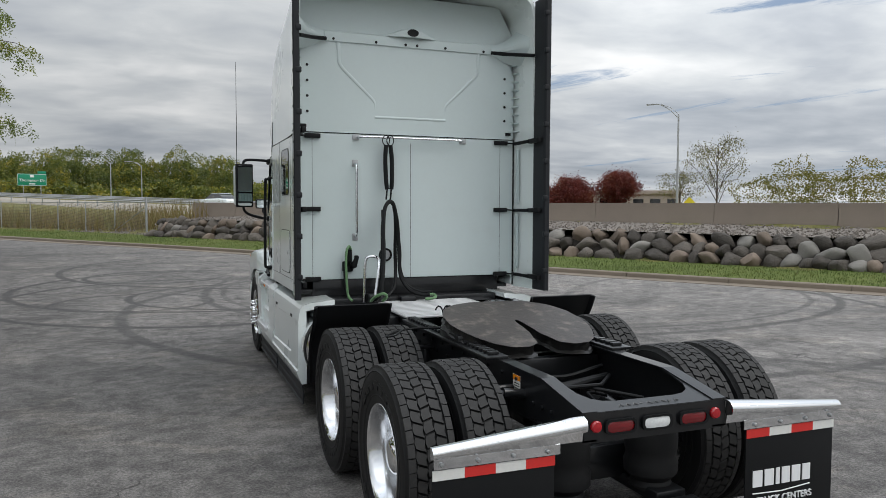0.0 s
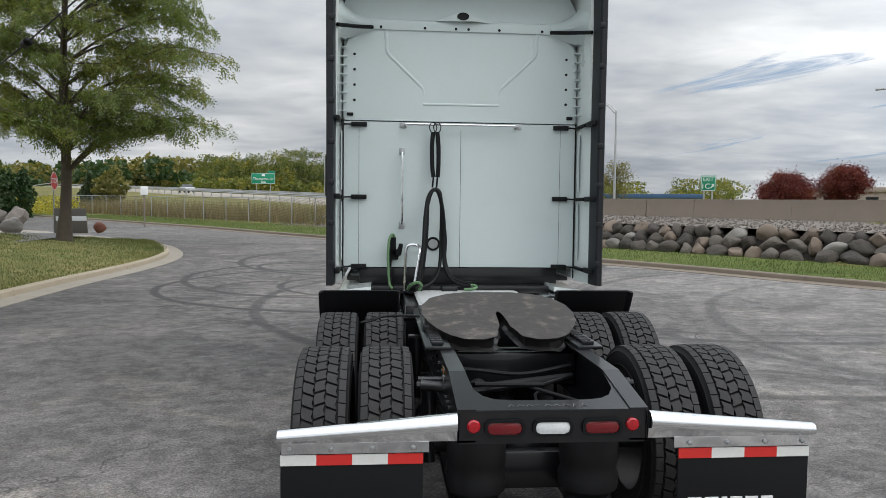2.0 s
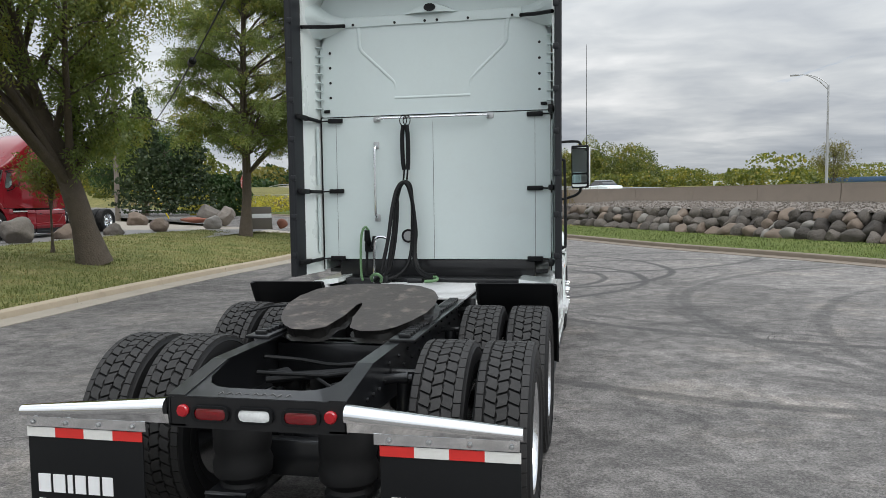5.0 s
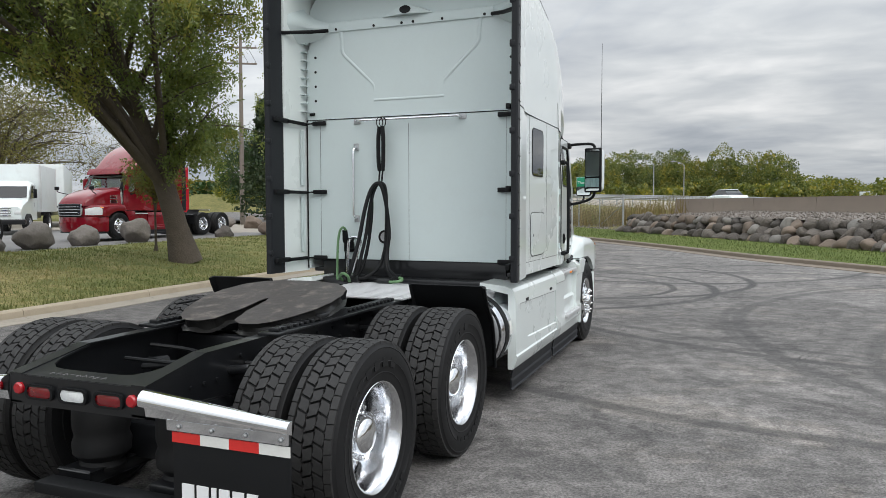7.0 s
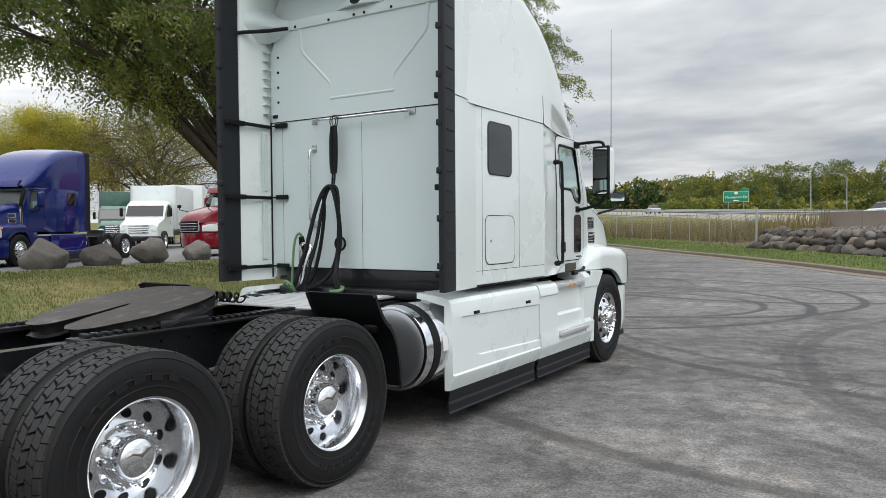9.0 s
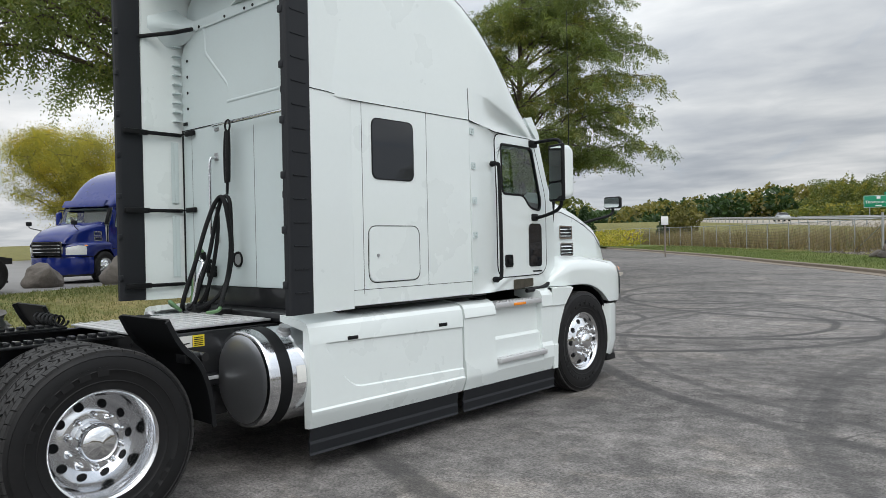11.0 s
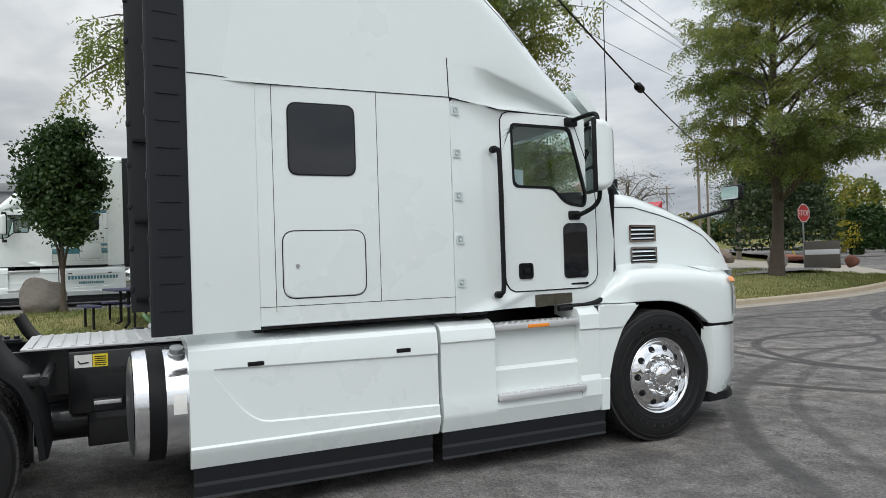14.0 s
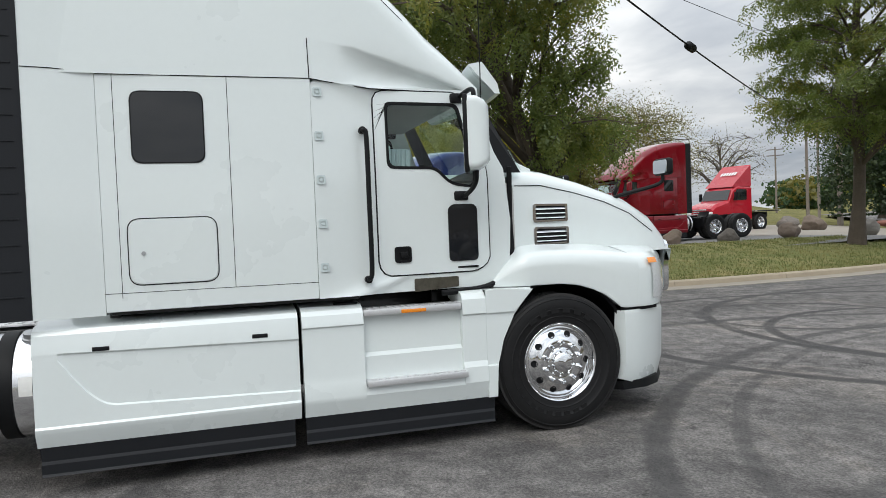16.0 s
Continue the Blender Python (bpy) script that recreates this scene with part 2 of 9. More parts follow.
WOODPOLE = material("weathered_pole", (0.20, 0.17, 0.145), rough=0.9, var=0.2, vscale=4)
ROCK = material("field_stone", (0.092, 0.080, 0.069), rough=0.9, var=0.3, vscale=2.2, fine=30, dirt=0.6, dirt_color=(0.05, 0.045, 0.042), bump=0.05, bscale=9, rand=0.5)
BOULDER = material("rough_granite", (0.145, 0.128, 0.112), rough=0.92, var=0.3, vscale=2.5, fine=24, dirt=0.5, dirt_color=(0.075, 0.068, 0.062), bump=0.03, bscale=12, rand=0.25)
ROCK_PINK = material("pink_granite", (0.165, 0.128, 0.10), rough=0.9, var=0.25, vscale=3, fine=30, dirt=0.4, dirt_color=(0.16, 0.13, 0.12), bump=0.02, bscale=14, rand=0.25)
ROCK_PALE = material("pale_stone", (0.21, 0.198, 0.18), rough=0.9, var=0.2, vscale=3, fine=30, dirt=0.4, dirt_color=(0.2, 0.18, 0.17), bump=0.02, bscale=14, rand=0.2)
GRAVEL = material("gravel", (0.185, 0.162, 0.142), rough=0.95, var=0.3, vscale=5, fine=25, bump=0.03, bscale=20, island=0.3)
WEED = leaf_material("dry_weeds", (0.16, 0.12, 0.055), (0.22, 0.17, 0.08), (0.13, 0.15, 0.05), 0.25)
GREENSIGN = material("green_sign_sheet", (0.004, 0.24, 0.13), rough=0.4, var=0.05)
LEAF_A = leaf_material("locust_leaves", (0.096, 0.140, 0.046), (0.188, 0.226, 0.066), (0.32, 0.27, 0.062), 0.54)
LEAF_B = leaf_material("wood_leaves", (0.07, 0.10, 0.03), (0.18, 0.195, 0.048), (0.44, 0.35, 0.055), 0.42)
LEAF_Y = leaf_material("yellow_leaves", (0.19, 0.205, 0.05), (0.44, 0.39, 0.06), (0.70, 0.50, 0.05), 0.5)
LEAF_W = leaf_material("dull_wood_leaves", (0.055, 0.085, 0.028), (0.13, 0.155, 0.045), (0.30, 0.27, 0.06), 0.42)
LEAF_R = leaf_material("maroon_leaves", (0.09, 0.018, 0.02), (0.17, 0.035, 0.03), (0.22, 0.07, 0.03), 0.3)
LEAF_D = leaf_material("dark_conifer", (0.018, 0.034, 0.017), (0.04, 0.062, 0.027), (0.065, 0.085, 0.036), 0.2)
LEAF_S = leaf_material("sparse_autumn_leaves", (0.11, 0.115, 0.04), (0.21, 0.19, 0.055), (0.30, 0.23, 0.07), 0.35)
LEAF_G = leaf_material("deep_green_leaves", (0.02, 0.045, 0.016), (0.045, 0.085, 0.028), (0.07, 0.11, 0.04), 0.25)


def asphalt_material():
    m = bpy.data.materials.new("worn_asphalt")
    m.use_nodes = True
    n = Net(m.node_tree)
    b = m.node_tree.nodes["Principled BSDF"]
    co = n.add("ShaderNodeTexCoord").outputs["Object"]
    big = n.noise(co, 0.16, 5, 0.6, 0.8)
    mid = n.noise(co, 1.1, 6, 0.65, 0.5)
    streak = n.noise(n.scale(co, (0.8, 1.3, 1)), 0.9, 7, 0.7, 1.2)
    grit = n.noise(co, 48, 5, 0.8)
    blot = n.noise(co, 4.5, 6, 0.7, 0.3)
    agg = n.add("ShaderNodeTexVoronoi")
    n.put(agg.inputs["Vector"], co)
    agg.inputs["Scale"].default_value = 70
    v = n.math("ADD", n.math("MULTIPLY", big, 0.42), n.math("MULTIPLY", mid, 0.38))
    v = n.math("ADD", v, n.math("MULTIPLY", streak, 0.2))
    v = n.math("ADD", v, n.math("MULTIPLY", n.math("SUBTRACT", n.noise(co, 14, 5, 0.75), 0.5), 0.38))
    c = n.ramp(v, [(0.32, (0.073, 0.070, 0.068)), (0.5, (0.153, 0.145, 0.139)), (0.66, (0.242, 0.228, 0.215))])
    c = n.mix(n.span(blot, 0.34, 0.66), n.mix(1.0, c, 0.72, "MULTIPLY"), n.mix(1.0, c, 1.26, "MULTIPLY"))
    c = n.mix(n.span(grit, 0.36, 0.64), n.mix(1.0, c, 0.55, "MULTIPLY"), n.mix(1.0, c, 1.45, "MULTIPLY"))
    sx = n.add("ShaderNodeSeparateXYZ")
    n.put(sx.inputs[0], co)
    # lighter towards +x: uneven wear, plus view-angle sheen put into the colour
    worn = n.math("ADD", sx.outputs[0], n.math("MULTIPLY", n.math("SUBTRACT", n.noise(co, 0.12, 3, 0.5), 0.5), 10.0))
    c = n.mix(1.0, c, n.span(worn, -6.0, 7.0, 0.84, 1.22), "MULTIPLY")
    # oily dark patch worn into the parking place
    spot = n.math("ADD", n.vmath("DISTANCE", n.vmath("MULTIPLY", co, (1, 0.75, 0)), (2.8, 7.1, 0)), n.math("MULTIPLY", n.math("SUBTRACT", n.noise(co, 0.55, 6, 0.7), 0.5), 5.5))
    c = n.mix(1.0, c, n.span(spot, 1.6, 4.0, 0.78, 1.0), "MULTIPLY")
    # bare gravelly patches and dark bituminous ones
    bare = n.noise(n.scale(co, (1.0, 1.5, 1)), 0.55, 9, 0.72, 0.9)
    c = n.mix(n.span(bare, 0.52, 0.62, 0.0, 0.75), c, n.mix(1.0, c, (1.36, 1.31, 1.24), "MULTIPLY"))
    c = n.mix(n.span(bare, 0.46, 0.36, 0.0, 0.8), c, n.mix(1.0, c, (0.66, 0.655, 0.66), "MULTIPLY"))
    speck = n.math("MULTIPLY", n.span(agg.outputs["Distance"], 0.22, 0.1), n.span(grit, 0.5, 0.62))
    c = n.mix(n.math("MULTIPLY", speck, 0.35), c, (0.30, 0.29, 0.27))
    # tyre marks left by turning wheels: worn dark arcs
    mark = None
    wobv = n.math("MULTIPLY", n.math("SUBTRACT", n.noise(co, 0.25, 2, 0.5), 0.5), 0.35)
    for cx, cy, r, wd, depth in RINGS:
        dist = n.vmath("DISTANCE", n.vmath("MULTIPLY", co, (1, 1, 0)), (cx, cy, 0))
        dist = n.math("ADD", dist, wobv)
        line = n.span(n.math("ABSOLUTE", n.math("SUBTRACT", dist, r)), wd, wd * 0.35, 0, depth)
        mark = line if mark is None else n.math("MAXIMUM", mark, line)
    patchy = n.span(n.noise(co, 0.3, 4, 0.6, 0.5), 0.28, 0.42, 0.25, 1.0)
    mark = n.math("MULTIPLY", mark, n.math("MULTIPLY", patchy, n.span(mid, 0.2, 0.5)))
    c = n.mix(mark, c, (0.038, 0.037, 0.037))
    # fine cracks
    vor = n.add("ShaderNodeTexVoronoi", feature="DISTANCE_TO_EDGE")
    warp = n.add("ShaderNodeTexNoise")
    n.put(warp.inputs["Vector"], co)
    warp.inputs["Scale"].default_value = 1.3
    warp.inputs["Detail"].default_value = 6
    n.put(vor.inputs["Vector"], n.vmath("ADD", co, n.scale(warp.outputs["Color"], (1.6, 1.6, 0))))
    vor.inputs["Scale"].default_value = 0.42
    crack = n.math("MULTIPLY", n.span(vor.outputs["Distance"], 0.0045, 0.0012), n.span(n.noise(co, 0.35, 3, 0.6), 0.52, 0.6))
    c = n.mix(n.math("MULTIPLY", crack, 0.5), c, (0.02, 0.02, 0.02))
    n.put(b.inputs["Base Color"], c)
    n.put(b.inputs["Roughness"], n.math("SUBTRACT", 0.88, n.math("MULTIPLY", mark, 0.15)))
    b.inputs["Specular IOR Level"].default_value = 0.35
    bp = n.add("ShaderNodeBump")
    bp.inputs["Strength"].default_value = 0.9
    bp.inputs["Distance"].default_value = 0.009
    n.put(bp.inputs["Height"], n.math("SUBTRACT", n.math("ADD", grit, n.math("MULTIPLY", agg.outputs["Distance"], 0.6)), n.math("MULTIPLY", crack, 1.5)))
    n.put(b.inputs["Normal"], bp.outputs[0])
    return m


# centre, radius, half width and depth of the dark arcs on the asphalt
RINGS = [
    (-0.6, 13.8, 2.4, 0.12, 0.85), (-1.5, 13.6, 4.15, 0.13, 0.85), (-1.1, 15.75, 4.5, 0.14, 0.85), (0.66, 20.9, 5.8, 0.15, 0.8), (4.46, 10.9, 7.5, 0.15, 0.65),
    (-2.5, 18.7, 1.75, 0.12, 0.85), (11.3, 9.4, 8.2, 0.16, 0.5), (11.5, 9.5, 8.62, 0.1, 0.35), (5.9, 13.7, 7.4, 0.14, 0.65), (5.9, 13.9, 7.0, 0.09, 0.5), (-2.9, 13.2, 1.5, 0.1, 0.75), (14.0, 6.0, 9.5, 0.16, 0.45),
]
CHALK = material("faded_chalk", (0.16, 0.16, 0.16), rough=0.95, var=0.4, vscale=60)
ASPHALT = asphalt_material()


def grass_material(name, c1, c2, c3, dry=0.45):
    m = bpy.data.materials.new(name)
    m.use_nodes = True
    n = Net(m.node_tree)
    b = m.node_tree.nodes["Principled BSDF"]
    co = n.add("ShaderNodeTexCoord").outputs["Object"]
    big = n.noise(co, 0.22, 4, 0.6, 0.4)
    mid = n.noise(co, 1.7, 6, 0.65)
    blade = n.noise(n.scale(co, (1.0, 1.0, 0.3)), 26, 4, 0.7)
    v = n.math("ADD", n.math("MULTIPLY", big, 0.5), n.math("MULTIPLY", mid, 0.5))
    c = n.ramp(v, [(0.34, c1), (0.5, c2), (0.66, c3)])
    c = n.mix(n.span(blade, 0.3, 0.7), n.mix(1.0, c, 0.55, "MULTIPLY"), n.mix(1.0, c, 1.4, "MULTIPLY"))
    n.put(b.inputs["Base Color"], c)
    b.inputs["Roughness"].default_value = 0.95
    b.inputs["Specular IOR Level"].default_value = 0.15
    bp = n.add("ShaderNodeBump")
    bp.inputs["Strength"].default_value = 0.8
    bp.inputs["Distance"].default_value = 0.04
    n.put(bp.inputs["Height"], blade)
    n.put(b.inputs["Normal"], bp.outputs[0])
    return m


LAWN = grass_material("mown_lawn", (0.10, 0.125, 0.04), (0.175, 0.18, 0.066), (0.31, 0.255, 0.12))
VERGE = grass_material("green_verge", (0.07, 0.095, 0.025), (0.105, 0.135, 0.035), (0.16, 0.165, 0.06))
FIELD = grass_material("rough_field", (0.09, 0.095, 0.03), (0.15, 0.14, 0.05), (0.20, 0.18, 0.07))
BLADE = leaf_material("grass_blades", (0.085, 0.115, 0.035), (0.16, 0.165, 0.06), (0.30, 0.25, 0.11), 0.3)
BLADE_G = leaf_material("green_blades", (0.06, 0.09, 0.025), (0.10, 0.135, 0.035), (0.17, 0.165, 0.06), 0.3)


# ---- mesh helpers ----
def bmn():
    return bmesh.new()


def finish(bm, smooth=True, angle=35):
    bmesh.ops.recalc_face_normals(bm, faces=bm.faces)
    if smooth:
        lim = radians(angle)
        for f in bm.faces:
            f.smooth = True
        for e in bm.edges:
            if len(e.link_faces) == 2 and e.calc_face_angle(0) > lim:
                e.smooth = False
    return bm


def mesh_of(name, bm, mat, smooth=True, angle=35):
    finish(bm, smooth, angle)
    me = bpy.data.meshes.new(name)
    bm.to_mesh(me)
    bm.free()
    for mt in mat if isinstance(mat, (list, tuple)) else (mat,):
        me.materials.append(mt)
    return me


def part(name, bm, mat, parent, label="", smooth=True, angle=35, m=None):
    """One mesh object under a thing or under a part. bm may be a ready mesh."""
    me = bm if isinstance(bm, bpy.types.Mesh) else mesh_of(name, bm, mat, smooth, angle)
    ob = new(name, me)
    ob.parent = parent
    if m is not None:
        ob.matrix_basis = m
    if label:
        ob["label"] = label
    return ob


def thing(name, label, category, group="", kind="", m=None, bm=None, mat=None, smooth=True, angle=35):
    me = None
    if bm is not None:
        me = bm if isinstance(bm, bpy.types.Mesh) else mesh_of(name, bm, mat, smooth, angle)
    ob = tagged(new(name, me), label, category, group, kind)
    if m is not None:
        ob.matrix_basis = m
    return ob


def box(bm, x0, x1, y0, y1, z0, z1, bevel=0.0, seg=2, m=None):
    r = bmesh.ops.create_cube(bm, size=1)
    vs = r["verts"]
    for v in vs:
        v.co = Vector(((x0 + x1) / 2 + v.co.x * (x1 - x0), (y0 + y1) / 2 + v.co.y * (y1 - y0), (z0 + z1) / 2 + v.co.z * (z1 - z0)))
    es = list({e for v in vs for e in v.link_edges})
    if bevel:
        bmesh.ops.bevel(bm, geom=es, offset=min(bevel, abs(x1 - x0) * 0.45, abs(y1 - y0) * 0.45, abs(z1 - z0) * 0.45), segments=seg, affect="EDGES", profile=0.5)
    if m is not None:
        done = set()
        for f in bm.faces[-(6 if not bevel else 10**6):] if False else ():
            pass
    return bm


def tube(bm, pts, rad, seg=10, cap=True):
    """A round tube along points; rad one number or one a point."""
    pts = [Vector(p) for p in pts]
    rads = rad if hasattr(rad, "__len__") else [rad] * len(pts)
    rings = []
    ref = None
    for i, p in enumerate(pts):
        d = (pts[min(i + 1, len(pts) - 1)] - pts[max(i - 1, 0)]).normalized()
        if ref is None:
            ref = d.orthogonal().normalized()
        ref = (ref - d * ref.dot(d))
        ref = ref.normalized() if ref.length > 1e-5 else d.orthogonal().normalized()
        o = d.cross(ref)
        rings.append([bm.verts.new(p + (ref * math.cos(a) + o * math.sin(a)) * rads[i]) for a in (2 * math.pi * k / seg for k in range(seg))])
    for a, b in zip(rings, rings[1:]):
        for k in range(seg):
            bm.faces.new((a[k], a[(k + 1) % seg], b[(k + 1) % seg], b[k]))
    if cap:
        bm.faces.new(rings[0][::-1])
        bm.faces.new(rings[-1])
    return bm


def smooth_path(pts, n=6):
    """Points of a smooth curve through the given points."""
    P = [Vector(p) for p in pts]
    P = [2 * P[0] - P[1]] + P + [2 * P[-1] - P[-2]]
    out = []
    for a, b, c, d in zip(P, P[1:], P[2:], P[3:]):
        for k in range(n):
            t = k / n
            out.append(0.5 * ((2 * b) + (c - a) * t + (2 * a - 5 * b + 4 * c - d) * t * t + (3 * b - a - 3 * c + d) * t ** 3))
    out.append(P[-2])
    return out


def lathe(bm, prof, seg=48, axis="X", close=False, caps=True):
    """Turn a profile of (radius, along) about an axis through the origin."""
    rings = []
    for r, h in prof:
        ring = []
        for k in range(seg):
            a = 2 * math.pi * k / seg
            c, s = r * math.cos(a), r * math.sin(a)
            ring.append(bm.verts.new((h, c, s) if axis == "X" else (c, h, s) if axis == "Y" else (c, s, h)))
        rings.append(ring)
    pairs = list(zip(rings, rings[1:])) + ([(rings[-1], rings[0])] if close else [])
    for a, b in pairs:
        for k in range(seg):
            bm.faces.new((a[k], a[(k + 1) % seg], b[(k + 1) % seg], b[k]))
    if not close and caps:
        if prof[0][0] > 1e-4:
            bm.faces.new(rings[0])
        if prof[-1][0] > 1e-4:
            bm.faces.new(rings[-1][::-1])
    return bm


def loft(bm, rings, closed=True, caps=False):
    vs = [[bm.verts.new(p) for p in r] for r in rings]
    n = len(vs[0])
    for a, b in zip(vs, vs[1:]):
        for k in range(n if closed else n - 1):
            bm.faces.new((a[k], a[(k + 1) % n], b[(k + 1) % n], b[k]))
    if caps:
        bm.faces.new(vs[0])
        bm.faces.new(vs[-1][::-1])
    return bm


def plate(bm, outline, d, place, bevel=0.0):
    """A flat plate: outline of (u, v), thickness d, place(u, v, w) gives the point."""
    a = [bm.verts.new(place(u, v, 0.0)) for u, v in outline]
    b = [bm.verts.new(place(u, v, d)) for u, v in outline]
    top = bm.faces.new(b)
    bm.faces.new(a[::-1])
    n = len(a)
    for k in range(n):
        bm.faces.new((a[k], a[(k + 1) % n], b[(k + 1) % n], b[k]))
    if bevel:
        bmesh.ops.bevel(bm, geom=list(top.edges), offset=bevel, segments=2, affect="EDGES", profile=0.5)
    return bm


def rounded(pts, r, n=5):
    """A polygon with rounded corners; r one number or one a corner."""
    out = []
    m = len(pts)
    rs = r if hasattr(r, "__len__") else [r] * m
    for i in range(m):
        p, a, b = Vector(pts[i]), Vector(pts[i - 1]), Vector(pts[(i + 1) % m])
        rr = min(rs[i], (a - p).length * 0.45, (b - p).length * 0.45)
        s, e = p + (a - p).normalized() * rr, p + (b - p).normalized() * rr
        for k in range(n + 1):
            t = k / n
            out.append(tuple((1 - t) ** 2 * s + 2 * t * (1 - t) * p + t * t * e))
    return out


def resample(pts, n):
    P = [Vector(p) for p in pts] + [Vector(pts[0])]
    ls = [(b - a).length for a, b in zip(P, P[1:])]
    tot = sum(ls)
    out, i, acc = [], 0, 0.0
    for k in range(n):
        d = tot * k / n
        while i < len(ls) - 1 and acc + ls[i] < d:
            acc += ls[i]
            i += 1
        out.append(tuple(P[i].lerp(P[i + 1], (d - acc) / max(ls[i], 1e-9))))
    return out


def ring_plate(bm, outer, inner, d, place):
    """A plate with a hole, both outlines with equally many points that start alike."""
    n = len(outer)
    lay = [[bm.verts.new(place(u, v, w)) for u, v in o] for o, w in ((outer, 0), (inner, 0), (inner, d), (outer, d))]
    for a, b in zip(lay, lay[1:] + lay[:1]):
        for k in range(n):
            bm.faces.new((a[k], a[(k + 1) % n], b[(k + 1) % n], b[k]))
    return bm


def align(inner, outer):
    """Turn inner so that its first point lies nearest to outer's first."""
    o = Vector(outer[0])
    k = min(range(len(inner)), key=lambda i: (Vector(inner[i]) - o).length)
    return inner[k:] + inner[:k]


def groove(bm, pts, w=0.005):
    """A thin dark joint line laid along points."""
    return tube(bm, pts, w, 6)


def arc(c, r, a0, a1, n=12):
    return [(c[0] + r * math.cos(radians(a0 + (a1 - a0) * k / n)), c[1] + r * math.sin(radians(a0 + (a1 - a0) * k / n))) for k in range(n + 1)]


# ---- wheels ----
R_TYRE = 0.515


def tyre_mesh(drive=True):
    bm = bmn()
    prof = [(0.290, -0.115), (0.300, -0.128), (0.33, -0.133), (0.341, -0.135), (0.345, -0.1385), (0.349, -0.136), (0.37, -0.140), (0.401, -0.1445), (0.405, -0.148), (0.409, -0.145), (0.42, -0.146), (0.455, -0.143), (0.474, -0.138), (0.478, -0.141), (0.482, -0.1355), (0.497, -0.128), (0.500, -0.118), (0.497, -0.06), (0.497, 0.0)]
    prof = prof + [(r, -h) for r, h in prof[-2::-1]]
    lathe(bm, prof, 64, "X", caps=False)
    return mesh_of("tyre", bm, TYRE)


def tread_mesh(drive=True):
    """Tread blocks standing proud of the tyre."""
    bm = bmn()
    N = 46 if drive else 1
    lo, hi = 0.494, R_TYRE + 0.001

    def put(x, a, r):
        return bm.verts.new((x, r * math.cos(a), r * math.sin(a)))

    if drive:
        st = 2 * math.pi / N
        rows = [(-0.128, -0.092, 0.0, 0.04), (-0.084, -0.032, 0.5, 0.3), (-0.025, 0.025, 0.1, -0.25), (0.032, 0.084, 0.6, 0.3), (0.092, 0.128, 0.3, -0.04)]
        for ri, (x0, x1, ph, zig) in enumerate(rows):
            edge = ri in (0, 4)
            for k in range(N):
                a0 = (k + ph) * st
                a1 = a0 + st * (0.86 if not edge else 0.965)
                am = (a0 + a1) / 2
                xm = 0.007 if not edge else 0.0
                sk = zig * st
                pts = [(x0, a0), (x1, a0 + sk), (x1 + xm, am + sk), (x1, a1 + sk), (x0, a1), (x0 + xm, am)]
                low = [put(x, a, lo) for x, a in pts]
                top = [put(x * 0.985 + (x0 + x1) / 2 * 0.015, am + (a - am) * 0.95, hi - (0.006 if edge and abs(x) > 0.12 else 0)) for x, a in pts]
                bm.faces.new(top)
                for i in range(6):
                    j = (i + 1) % 6
                    bm.faces.new((low[i], low[j], top[j], top[i]))
    else:
        for x0, x1 in ((-0.122, -0.078), (-0.066, -0.028), (-0.016, 0.016), (0.028, 0.066), (0.078, 0.122)):
            lathe(bm, [(lo, x0), (hi, x0 + 0.003), (hi, x1 - 0.003), (lo, x1)], 72, "X", close=True)
    return mesh_of("tread", bm, TREAD, smooth=not drive)


def rim_mesh(dish):
    """Polished disc wheel: dish +1 bulges outwards (steer), -1 is deep (outer drive)."""
    bm = bmn()
    e = 0.118
    if dish > 0:
        prof = [(0.296, -0.12), (0.302, e + 0.006), (0.296, e + 0.012), (0.286, e + 0.008), (0.278, e - 0.012), (0.268, e - 0.034), (0.258, e - 0.034), (0.25, e - 0.028), (0.225, e - 0.008), (0.20, e + 0.004), (0.178, e + 0.010), (0.172, e + 0.016), (0.165, e + 0.018), (0.105, e + 0.018), (0.10, e + 0.016), (0.10, -0.05)]
    else:
        prof = [(0.296, -0.12), (0.302, e + 0.006), (0.296, e + 0.012), (0.286, e + 0.006), (0.277, e - 0.02), (0.262, e - 0.05), (0.256, e - 0.10), (0.250, e - 0.16), (0.238, e - 0.187), (0.225, e - 0.18), (0.17, e - 0.15), (0.16, e - 0.147), (0.11, e - 0.147), (0.10, e - 0.15), (0.10, e - 0.2)]
    lathe(bm, prof, 60, "X")
    return mesh_of("rim", bm, ALU if dish < 0 else CHROME, angle=50)


